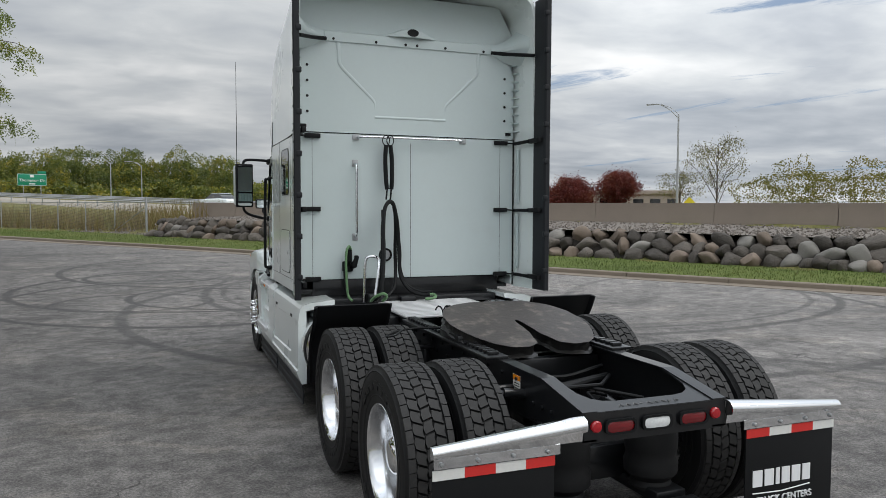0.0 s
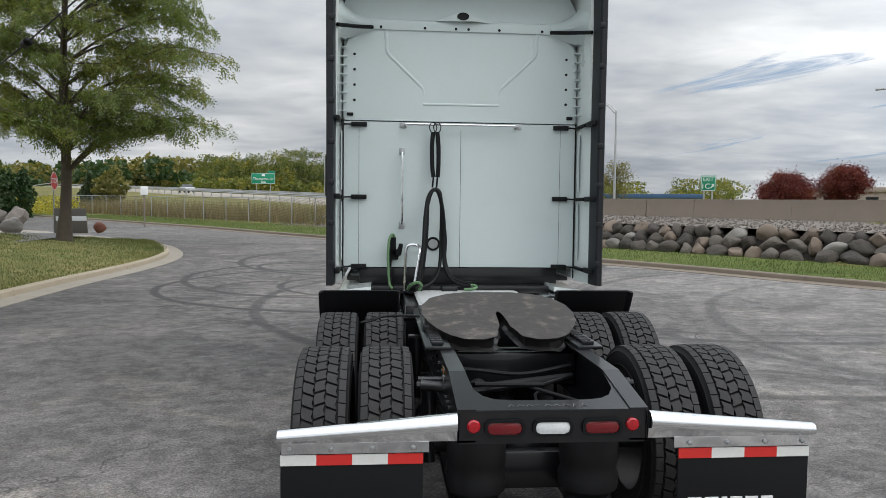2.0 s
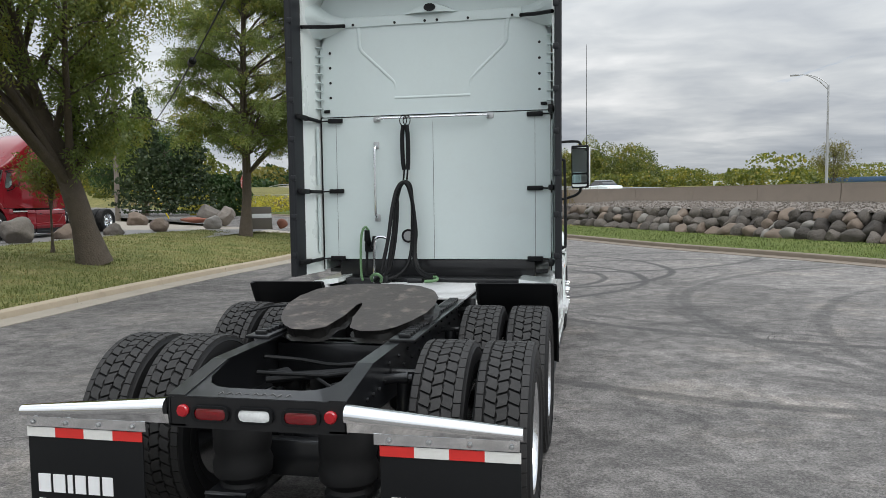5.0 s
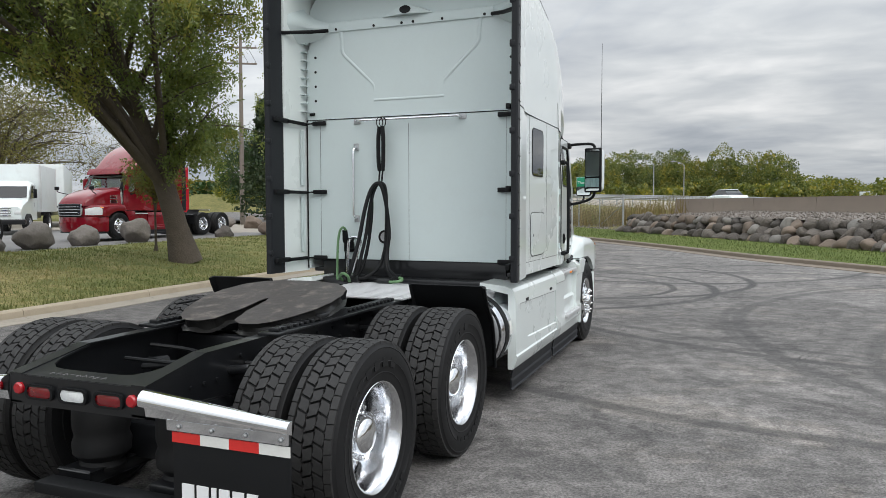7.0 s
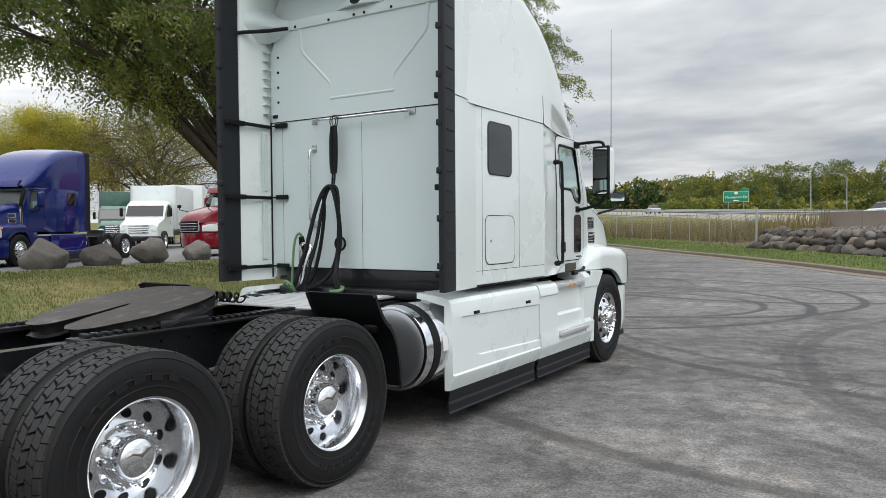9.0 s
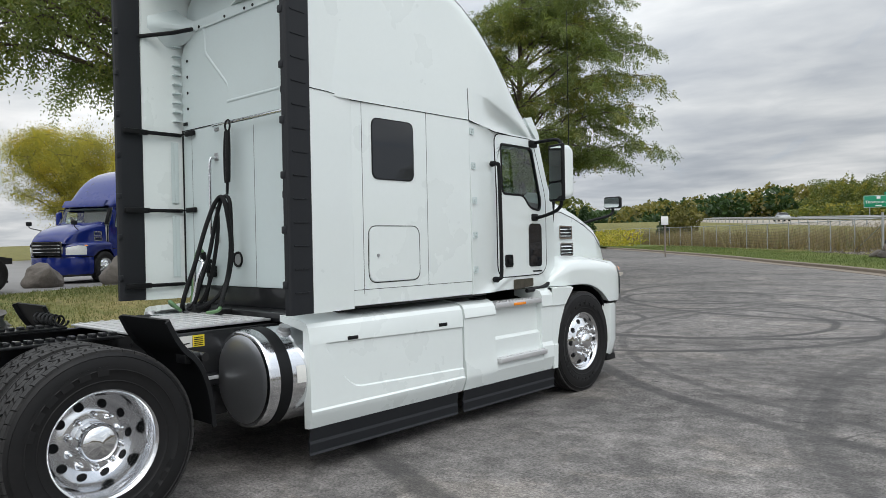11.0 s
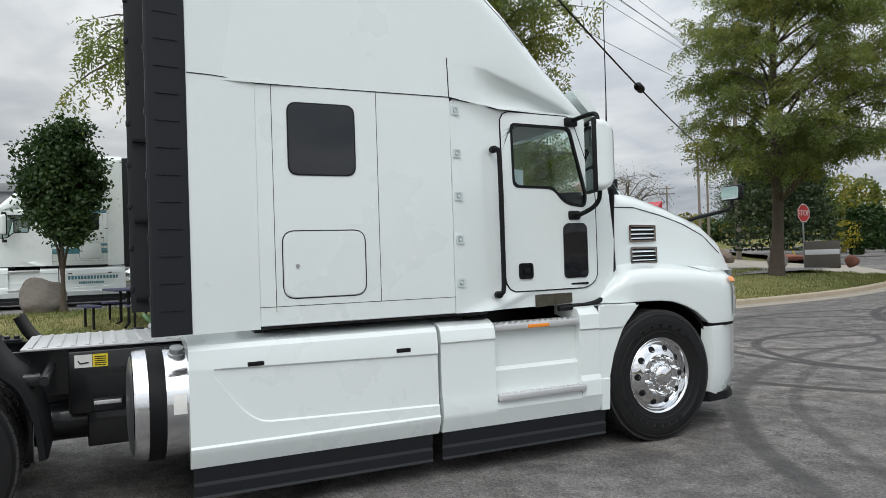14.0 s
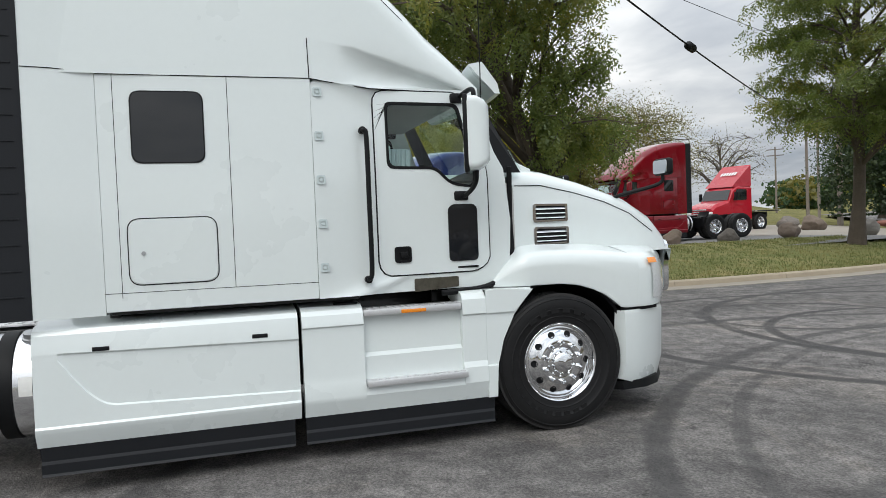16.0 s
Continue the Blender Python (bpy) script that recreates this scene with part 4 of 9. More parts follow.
        tube(bm, [(s * 0.43, 2.82, 0.90), (s * 1.14, 2.82, 0.90)], 0.026, 12)
        box(bm, *sorted((s * 1.0, s * 1.12)), 2.70, 2.80, 0.87, 0.93, 0.01)
        part("fender_bracket", bm, FRAME, f)
    # fuel tanks
    for s in (-1, 1):
        bm = bmn()
        lathe(bm, [(0.30, 3.262), (0.322, 3.268), (0.333, 3.29), (0.333, 5.0), (0.0, 5.0)], 44, "Y")
        tk = part("fuel_tank", bm, ALU, T, "polished aluminium fuel tank", m=pose(s * 0.83, 0, 0.665))
        bm = bmn()
        lathe(bm, [(0.0, 3.236), (0.16, 3.24), (0.25, 3.247), (0.29, 3.257), (0.302, 3.264)], 44, "Y")
        part("tank_end", bm, TANK_END, tk, "dull domed tank end")
        bm = bmn()
        lathe(bm, [(0.336, 3.345), (0.341, 3.35), (0.341, 3.435), (0.336, 3.44)], 44, "Y")
        part("tank_strap", bm, BLACK, tk)
        bm = bmn()
        lathe(bm, [(0.05, 0.0), (0.05, 0.015), (0.04, 0.02), (0.04, 0.05), (0.0, 0.055)], 16, "Z")
        part("filler_cap", bm, STEEL, tk, m=pose(s * 0.13, 3.515, 0.30, 0, s * 22, 0))
        bm = bmn()
        for k in range(4):
            a0, a1 = radians(-4 + k * 5), radians(1 + k * 5)
            bm.faces.new([bm.verts.new((s * 0.3355 * math.cos(a), y, 0.3355 * math.sin(a))) for a, y in ((a0, 3.475), (a0, 3.55), (a1, 3.55), (a1, 3.475))])
        part("tank_label", bm, TAPE_W, tk)
        bm = bmn()
        box(bm, *sorted((s * 0.44, s * 0.56)), 2.92, 3.9, 0.60, 0.985, 0.01)
        box(bm, *sorted((s * 0.44, s * 0.52)), 3.02, 3.9, 0.38, 0.60, 0.01)
        bx = part("frame_panel", bm, FRAME, T)
        if full and s > 0:
            bm = bmn()
            box(bm, 0.561, 0.563, 2.955, 3.055, 0.885, 0.965)
            part("warning_sticker", bm, TAPE_W, bx, "white and yellow warning sticker")
            bm = bmn()
            box(bm, 0.561, 0.5635, 3.058, 3.145, 0.885, 0.965)
            part("warning_sticker", bm, YELLOW, bx)
            bm = bmn()
            for k in range(5):
                box(bm, 0.5636, 0.5645, 3.068, 3.135, 0.893 + 0.013 * k, 0.899 + 0.013 * k)
            tube(bm, [(0.5635, 2.975, 0.93), (0.5635, 2.985, 0.91), (0.5635, 3.035, 0.915)], 0.004, 6)
            part("sticker_print", bm, BLACK, bx)
    if full:
        for s in (-1, 1):
            bm = bmn()
            box(bm, *sorted((s * 0.50, s * 0.615)), 3.05, 3.225, 0.615, 0.69, 0.006)
            st_ = part("tank_step", bm, FRAME, T, "small black hanging step")
            bm = bmn()
            box(bm, *sorted((s * 0.615, s * 0.62)), 3.06, 3.215, 0.655, 0.68, 0.002)
            for i in range(5):
                box(bm, *sorted((s * 0.62, s * 0.624)), 3.07 + 0.03 * i, 3.085 + 0.03 * i, 0.66, 0.675)
            part("step_strip", bm, ALU_DULL, st_, "perforated aluminium strip")
    # side skirts
    for s in (-1, 1):
        def sk(prof, y0, y1, name, mat, lbl="", bev=True):
            bm = bmn()
            loft(bm, [[(s * x, y, z) for x, z in prof] for y in (y0, y0 + 0.02, y1 - 0.02, y1)], caps=True)
            return part(name, bm, mat, T, lbl, angle=18)
        shell = [(0.86, 1.075), (1.09, 1.05), (1.155, 1.03), (1.178, 1.0), (1.192, 0.945), (1.194, 0.925), (1.181, 0.914), (1.182, 0.59), (1.197, 0.54), (1.203, 0.44), (1.197, 0.405), (1.165, 0.315), (1.12, 0.315), (1.12, 0.98), (0.86, 1.03)]
        def long_ring(y):
            t = max(0.0, min(1.0, (y - 3.71) / 0.03))
            b = max(0.0, min(1.0, (y - 3.71) / 0.30))
            zb = 0.54 - 0.03 * (y - 4.0) * (y > 4.0) + 0.30 * (1 - b) ** 1.7
            zl = 0.878 - 0.022 * (y - 3.71)
            return [(0.86, 1.075), (1.09, 1.05), (1.155, 1.03), (1.176, 1.0), (1.188, 0.94), (1.194, zl + 0.012), (1.194 - 0.013 * t, zl), (1.194 - 0.012 * t, zb + 0.01), (1.195, zb), (1.197, 0.447), (1.208, 0.434), (1.203, 0.402), (1.165, 0.315), (1.12, 0.315), (1.12, 0.98), (0.86, 1.03)]
        bm = bmn()
        loft(bm, [[(s * x, y, z) for x, z in long_ring(y)] for y in (3.56, 3.6, 3.70, 3.735, 3.77, 3.81, 3.85, 3.89, 3.93, 3.97, 4.02, 4.6, 5.13, 5.155)], caps=True)
        a = part("side_skirt", bm, P, T, "long skirt over the tank", angle=18)
        flap = [(1.158, 0.318), (1.165, 0.318), (1.148, 0.225), (1.156, 0.205), (1.15, 0.145), (1.16, 0.13), (1.148, 0.13), (1.135, 0.21)]
        sk(flap, 3.575, 5.11, "skirt_flap", RUBBER_TRIM, "black rubber skirt flap")
        for y in (3.94, 4.90):
            bm = bmn()
            box(bm, *sorted((s * 1.183, s * 1.196)), y - 0.045, y + 0.055, 0.885, 0.912, 0.004)
            part("skirt_latch", bm, BLACK, a)
        # front skirt with the entry steps
        def sect(y0, y1, prof, caps=True):
            loft(bm, [[(s * x, y, z) for x, z in prof] for y in (y0, y1)], caps=True)
        bm = bmn()
        sect(5.18, 5.60, shell[:1] + [(1.10, 1.055)] + shell[2:])
        sect(6.32, 6.50, [(0.86, 1.10), (1.10, 1.10), (1.16, 1.08), (1.185, 1.04), (1.194, 0.935), (1.181, 0.922), (1.181, 0.59), (1.197, 0.55), (1.203, 0.44), (1.165, 0.315), (1.12, 0.315), (1.12, 0.98), (0.86, 1.03)])
        sect(5.60, 6.32, [(1.05, 0.975), (1.125, 0.97), (1.128, 0.715), (1.155, 0.69), (1.15, 0.50), (1.19, 0.48), (1.20, 0.43), (1.165, 0.315), (1.12, 0.315), (1.10, 0.45), (1.05, 0.5)])
        wing = [(6.50, 0.315), (6.57, 0.315), (6.585, 0.56), (6.63, 0.73), (6.72, 0.91), (6.88, 1.085), (6.60, 1.105), (6.50, 1.10)]
        plate(bm, wing, 0.045, lambda u, v, w: (s * (1.135 + w - 0.0), u, v), 0.006)
        plate(bm, [(6.50, 0.925), (6.728, 0.925), (6.88, 1.085), (6.60, 1.105), (6.50, 1.10)], 0.05, lambda u, v, w: (s * (1.143 + w), u, v), 0.006)
        plate(bm, [(6.50, 0.315), (6.57, 0.315), (6.582, 0.55), (6.50, 0.55)], 0.055, lambda u, v, w: (s * (1.143 + w), u, v), 0.006)
        plate(bm, [(6.5, 1.06), (6.86, 1.06), (6.86, 1.10), (6.5, 1.10)], 0.3, lambda u, v, w: (s * (0.88 + w), u, v))
        f = part("step_skirt", bm, P, T, "skirt with entry steps", angle=18)
        sk(flap, 5.185, 6.555, "skirt_flap", RUBBER_TRIM, "black rubber skirt flap")
        for z, x1 in ((0.985, 1.19), (0.50, 1.235)):
            bm = bmn()
            box(bm, *sorted((s * 0.98, s * x1)), 5.605, 6.315 + (0.02 if z < 0.6 else 0), z - 0.012, z + 0.032, 0.006)
            for i in range(14):
                for j in range(2):
                    y = 5.64 + i * 0.05
                    box(bm, *sorted((s * (x1 - 0.05 - 0.07 * j), s * (x1 - 0.02 - 0.07 * j))), y, y + 0.03, z + 0.032, z + 0.037)
            st = part("step_tread", bm, ALU_DULL, f, "perforated aluminium step")
            if z > 0.6 and full:
                bm = bmn()
                box(bm, *sorted((s * 1.186, s * 1.196)), 5.87, 6.05, 0.978, 1.003, 0.003)
                part("step_marker", bm, AMBER, st, "amber side marker")
        for y in (5.5, 6.43):
            bm = bmn()
            o = rounded([(y - 0.085, -0.05), (y + 0.085, -0.05), (y + 0.085, 0.05), (y - 0.085, 0.05)], 0.045, 5)
            plate(bm, o, 0.012, lambda u, v, w: (s * (1.06 + v), u, 1.055 + (0.045 if y > 6 else 0) + w - 0.25 * v * 0), 0.004)
            part("step_grip", bm, BLACK, f)
    # sleeper box below the seam
    for s in (-1, 1):
        # side wall with window and hatch openings left as joints
        bm = bmn()
        box(bm, *sorted((s * 1.13, s * 1.17)), 3.985, 5.31, 1.115, 2.60, 0.008)
        wl = part("sleeper_side", bm, P, T)
        bm = bmn()
        for pts in ([(4.085, 2.6), (4.085, 1.20)], [(4.77, 2.6), (4.77, 1.232)], [(3.985, 1.232), (5.31, 1.228)]):
            tube(bm, [(s * 1.1695, y, z) for y, z in pts], 0.0022, 6)
        tube(bm, [(s * 1.1715, y, z) for y, z in ((3.99, 2.6), (5.31, 2.60))], 0.003, 6)
        o = rounded([(4.13, 1.277), (4.67, 1.277), (4.67, 1.697), (4.13, 1.697)], 0.08, 6)
        tube(bm, [(s * 1.171, y, z) for y, z in o + o[:1]], 0.0032, 6)
        part("panel_joint", bm, BLACK, wl)
        bm = bmn()
        o = rounded([(4.137, 1.284), (4.663, 1.284), (4.663, 1.69), (4.137, 1.69)], 0.075, 6)
        plate(bm, o, 0.006, lambda u, v, w: (s * (1.170 + w), u, v), 0.003)
        ht = part("luggage_hatch", bm, P, wl)
        bm = bmn()
        lathe_at(bm, (s * 1.175, 4.22, 1.478), s, 0.013, 0.008)
        part("hatch_lock", bm, STEEL, wl)
        bm = bmn()
        o = rounded([(4.186, 2.05), (4.612, 2.05), (4.612, 2.492), (4.186, 2.492)], 0.06, 6)
        plate(bm, o, 0.006, lambda u, v, w: (s * (1.170 + w), u, v), 0.002)
        wn = part("sleeper_window", bm, TINT, wl, "dark tinted sleeper window")
        bm = bmn()
        i_ = rounded([(4.192, 2.056), (4.606, 2.056), (4.606, 2.486), (4.192, 2.486)], 0.058, 6)
        o2 = rounded([(4.178, 2.042), (4.62, 2.042), (4.62, 2.5), (4.178, 2.5)], 0.066, 6)
        ring_plate(bm, o2, i_, 0.005, lambda u, v, w: (s * (1.1695 + w), u, v))
        part("window_seal", bm, BLACK, wl)
        # side extender, flared a little, with its rubber edge
        bm = bmn()
        rings = []
        for y, x in ((3.985, 1.17), (3.9, 1.178), (3.75, 1.20), (3.58, 1.212)):
            zt_ = 3.80 + 0.14 * max(0.0, min(1.0, (3.985 - y) / 0.4))
            rings.append([(s * x, y, 1.10), (s * x, y, 2.62), (s * x, y, zt_), (s * (x - 0.022), y, zt_), (s * (x - 0.022), y, 2.62), (s * (x - 0.022), y, 1.10)])
        loft(bm, rings, caps=True)
        ex = part("side_extender", bm, P, T, "side extender panel", angle=30)
        bm = bmn()
        rings = []
        for y, x, d in ((3.585, 1.216, 0.03), (3.56, 1.224, 0.04), (3.40, 1.253, 0.06), (3.375, 1.256, 0.06), (3.362, 1.246, 0.04)):
            rings.append([(s * x, y, 1.105), (s * x, y, 2.6), (s * (x + 0.004), y, 3.5), (s * (x + 0.004), y, 3.98), (s * (x + 0.004 - d), y, 3.98), (s * (x + 0.004 - d), y, 3.5), (s * (x - d), y, 2.6), (s * (x - d), y, 1.105)])
        loft(bm, rings, caps=True)
        n = 18
        for k in range(n):
            z = 1.25 + k * 0.155
            loft(bm, [[(s * (x - 0.01), y, z - 0.006), (s * (x + 0.006), y, z - 0.003), (s * (x + 0.006), y, z + 0.003), (s * (x - 0.01), y, z + 0.006)] for y, x in ((3.545, 1.227), (3.41, 1.252))], caps=True)
        for k in range(8):
            z = 1.3 + k * 0.36
            box(bm, *sorted((s * 1.185, s * 1.235)), 3.355, 3.39, z - 0.02, z + 0.03, 0.008)
        part("extender_rubber", bm, RUBBER_TRIM, ex, "ribbed black rubber edge")
        if full:
            for z in (2.60, 1.905, 1.235):
                bm = bmn()
                box(bm, *sorted((s * 0.91, s * 1.06)), 3.915, 3.945, z - 0.022, z + 0.022, 0.006)
                tube(bm, [(s * 1.06, 3.92, z), (s * 1.15, 3.90, z - 0.005)], 0.008, 8)
                box(bm, *sorted((s * 1.125, s * 1.150)), 3.60, 3.93, z - 0.02, z + 0.012, 0.006)
                box(bm, *sorted((s * 1.14, s * 1.18)), 3.40, 3.62, z - 0.026, z + 0.02, 0.006)
                part("extender_hinge", bm, BLACK, ex, "black hinge bracket")
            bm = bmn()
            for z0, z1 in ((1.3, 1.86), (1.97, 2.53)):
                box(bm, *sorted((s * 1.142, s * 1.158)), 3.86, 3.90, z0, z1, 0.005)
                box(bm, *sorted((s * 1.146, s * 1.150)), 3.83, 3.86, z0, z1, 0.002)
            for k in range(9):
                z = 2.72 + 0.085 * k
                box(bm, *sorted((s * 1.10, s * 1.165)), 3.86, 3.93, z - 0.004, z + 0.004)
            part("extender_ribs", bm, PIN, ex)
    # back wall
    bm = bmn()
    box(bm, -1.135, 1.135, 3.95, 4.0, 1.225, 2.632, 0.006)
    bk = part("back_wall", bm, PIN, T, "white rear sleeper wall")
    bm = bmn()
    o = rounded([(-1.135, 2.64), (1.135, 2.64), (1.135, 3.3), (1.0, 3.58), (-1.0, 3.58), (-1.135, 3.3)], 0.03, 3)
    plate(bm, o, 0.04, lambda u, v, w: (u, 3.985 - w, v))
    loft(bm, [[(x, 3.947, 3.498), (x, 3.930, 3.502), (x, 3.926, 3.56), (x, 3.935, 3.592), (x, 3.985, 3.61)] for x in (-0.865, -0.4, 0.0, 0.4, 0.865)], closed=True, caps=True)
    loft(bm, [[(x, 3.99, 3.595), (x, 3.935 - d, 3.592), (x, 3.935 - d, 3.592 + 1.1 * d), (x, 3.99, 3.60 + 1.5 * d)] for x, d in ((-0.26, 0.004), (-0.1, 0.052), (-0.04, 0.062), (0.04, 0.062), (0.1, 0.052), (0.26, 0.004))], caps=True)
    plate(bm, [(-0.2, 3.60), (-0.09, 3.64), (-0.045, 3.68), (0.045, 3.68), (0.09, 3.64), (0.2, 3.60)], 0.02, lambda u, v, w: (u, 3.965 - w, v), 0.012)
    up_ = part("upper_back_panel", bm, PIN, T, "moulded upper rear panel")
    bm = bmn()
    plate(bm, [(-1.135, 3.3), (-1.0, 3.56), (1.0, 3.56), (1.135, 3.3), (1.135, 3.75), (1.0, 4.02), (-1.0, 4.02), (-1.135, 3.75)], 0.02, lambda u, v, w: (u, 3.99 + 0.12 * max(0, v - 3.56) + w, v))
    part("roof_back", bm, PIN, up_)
    if full:
        bm = bmn()
        for s in (-1, 1):
            tube(bm, smooth_path([(s * 0.735, 3.962, 3.50), (s * 0.725, 3.960, 3.40), (s * 0.715, 3.958, 3.29), (s * 0.62, 3.958, 3.19), (s * 0.44, 3.959, 3.02), (s * 0.375, 3.962, 2.95), (s * 0.365, 3.966, 2.87)], 4), [0.028, 0.028, 0.027, 0.025, 0.024, 0.024, 0.023, 0.023, 0.022, 0.022, 0.022, 0.021, 0.021, 0.021, 0.021, 0.021, 0.021, 0.021, 0.021, 0.021, 0.021, 0.021, 0.021, 0.021, 0.021], 14)
        tube(bm, [(-0.37, 3.957, 2.805), (0.37, 3.957, 2.805)], 0.018, 12)
        part("panel_bead", bm, PIN, up_)
        bm = bmn()
        lathe(bm, [(0.0, 0.001), (0.05, 0.001), (0.055, 0.002), (0.06, 0.004), (0.064, -0.03)], 24, "Y")
        part("camera_port", bm, BLACK, up_, "round black port", m=pose(0, 3.872, 3.632) @ Matrix.Diagonal((0.95, -1, 0.6, 1)))
        bm = bmn()
        for x in (-0.78, -0.36, -0.06, 0.06, 0.36, 0.78):
            lathe_y(bm, (x, 3.929, 3.524), 0.013, 0.006)
        for s in (-1, 1):
            for k in range(4):
                lathe_y(bm, (s * 1.03, 3.945, 2.83 + 0.145 * k), 0.013, 0.005)
            box(bm, *sorted((s * 1.04, s * 1.1)), 3.93, 3.945, 2.68, 2.71, 0.004)
        part("panel_screw", bm, BLACK, up_)
        for s in (-1, 1):
            bm = bmn()
            pts = [(s * 0.85, 3.945, 3.555), (s * 0.95, 3.90, 3.56), (s * 1.04, 3.83, 3.575), (s * 1.12, 3.72, 3.61), (s * 1.178, 3.60, 3.66)]
            rim_ = [(s * 0.85, 3.945, 3.535), (s * 0.95, 3.90, 3.535), (s * 1.04, 3.83, 3.54), (s * 1.12, 3.72, 3.545), (s * 1.178, 3.60, 3.54)]
            lo_ = [(s * 0.88, 3.95, 3.49), (s * 0.97, 3.945, 3.45), (s * 1.05, 3.935, 3.42), (s * 1.12, 3.90, 3.40), (s * 1.16, 3.80, 3.39)]
            top_ = [(s * 0.85, 3.96, 3.60), (s * 0.95, 3.96, 3.62), (s * 1.04, 3.96, 3.66), (s * 1.12, 3.93, 3.72), (s * 1.175, 3.88, 3.80)]
            loft(bm, [top_, pts, rim_, lo_], closed=False)
            part("corner_gusset", bm, PIN, up_)
            bm = bmn()
            tube(bm, [(s * 0.86, 3.91, 3.515), (s * 1.0, 3.80, 3.49), (s * 1.17, 3.56, 3.445)], 0.019, 8)
            part("gusset_strut", bm, BLACK, up_)
    bm = bmn()
    tube(bm, [(-1.135, 3.9485, 2.637), (1.135, 3.9485, 2.637)], 0.0035, 6)
    tube(bm, [(0.0, 3.9495, 2.56), (0.0, 3.9495, 1.225)], 0.0018, 6)
    for s in (-1, 1):
        tube(bm, [(s * 0.985, 3.9495, 2.6), (s * 0.985, 3.9495, 1.225)], 0.0016, 6)
        tube(bm, [(s * 1.137, 3.945, 2.64), (s * 1.137, 3.945, 1.12)], 0.007, 6)
    part("panel_joint", bm, BLACK, bk)
    bm = bmn()
    box(bm, -1.1, 1.1, 4.0, 5.6, 1.09, 1.13, 0.01)
    box(bm, -0.75, 0.75, 4.05, 5.5, 0.985, 1.09, 0.01)
    box(bm, -0.98, 0.98, 3.98, 4.05, 1.0, 1.225, 0.01)
    part("cab_floor", bm, FRAME, T)
    # roof shell
    bm = bmn()
    loft(bm, [roof_ring(*r) for r in ROOF], closed=False)
    loft(bm, [roof_ring(y, z, h, inset=0.025) for y, z, h in ROOF[:4]], closed=False)
    a, b = roof_ring(*ROOF[0]), roof_ring(*ROOF[0], inset=0.025)
    loft(bm, [a, b], closed=False)
    bmesh.ops.remove_doubles(bm, verts=bm.verts, dist=0.0005)
    part("roof_fairing", bm, P, T, "tall aerodynamic roof", angle=50)
    if full:
        for s in (-1, 1):
            bm = bmn()
            tube(bm, [(s * 1.169, 5.305, 2.6), (s * 1.163, 5.30, 2.87)], 0.0035, 6)
            tube(bm, [(s * 1.1725, 3.985, 2.602), (s * 1.179, 3.9, 2.612), (s * 1.2015, 3.75, 2.622), (s * 1.2135, 3.59, 2.626)], 0.003, 6)
            tube(bm, [(s * 1.17, 5.31, 2.598), (s * 1.145, 5.5, 2.575), (s * 1.118, 5.72, 2.549), (s * 1.075, 6.0, 2.548), (s * 0.985, 6.35, 2.552)], 0.0045, 6)
            tube(bm, [Vector(roof_ring(*q)[8]) + Vector((s * 0, 0, 0)) if s > 0 else Vector(roof_ring(*q)[8]) * Vector((-1, 1, 1)) for q in ROOF[:9]], 0.0035, 6)
            part("roof_joint", bm, BLACK, T)
    # cab sides and doors
    for s in (-1, 1):
        def xs(y):
            return 1.165 - 0.02 * (y - 5.31) - (0.06 * ((y - 5.5) / 1.3) ** 1.0 if y > 5.5 else 0) - (0.05 if y > 5.74 else 0.05 * max(0, (y - 5.6) / 0.14))
        def pl(u, v, w):
            return (s * (xs(u) + w - 0.035 * max(0.0, (v - 1.95)) ), u, v)
        door_o = rounded([(5.745, 1.30), (5.80, 1.235), (6.50, 1.235), (6.60, 1.30), (6.60, 2.0), (6.40, 2.545), (5.745, 2.545)], [0.05, 0.05, 0.05, 0.05, 0.1, 0.06, 0.09], 5)
        win = rounded([(5.83, 1.99), (6.19, 1.985), (6.30, 1.87), (6.50, 1.845), (6.52, 1.95), (6.385, 2.465), (5.83, 2.465)], [0.05, 0.05, 0.08, 0.05, 0.05, 0.05, 0.04], 5)
        N = 84
        dO = resample(door_o, N)
        wI = align(resample(win, N), dO)
        bm = bmn()
        ring_plate(bm, dO, wI, 0.02, pl)
        dr = part("door", bm, P, T, "cab door", angle=30)
        bm = bmn()
        wI2 = resample(rounded([(5.85, 2.01), (6.2, 2.005), (6.31, 1.89), (6.485, 1.865), (6.50, 1.95), (6.37, 2.445), (5.85, 2.445)], [0.05, 0.05, 0.08, 0.05, 0.05, 0.05, 0.04], 5), N)
        ring_plate(bm, wI, align(wI2, wI), 0.024, lambda u, v, w: pl(u, v, w - 0.001))
        part("window_seal", bm, BLACK, dr)
        bm = bmn()
        bm.faces.new([bm.verts.new(pl(u, v, 0.008)) for u, v in wI2])
        g = part("door_glass", bm, GLASS, dr, "clear side window")
        g.visible_shadow = False
        if full:
            bm = bmn()
            tube(bm, [pl(u, v, 0.016) for u, v in dO + dO[:1]], 0.006, 6)
            part("door_seam", bm, BLACK, dr)
            bm = bmn()
            o = rounded([(6.275, 1.315), (6.505, 1.315), (6.505, 1.70), (6.475, 1.73), (6.31, 1.73), (6.275, 1.70)], 0.035, 5)
            plate(bm, o, 0.012, lambda u, v, w: pl(u, v, w + 0.015), 0.004)
            part("lower_door_window", bm, TINT, dr, "dark lower viewing window")
            bm = bmn()
            o = rounded([(5.86, 1.325), (5.985, 1.325), (5.985, 1.44), (5.86, 1.44)], 0.025, 4)
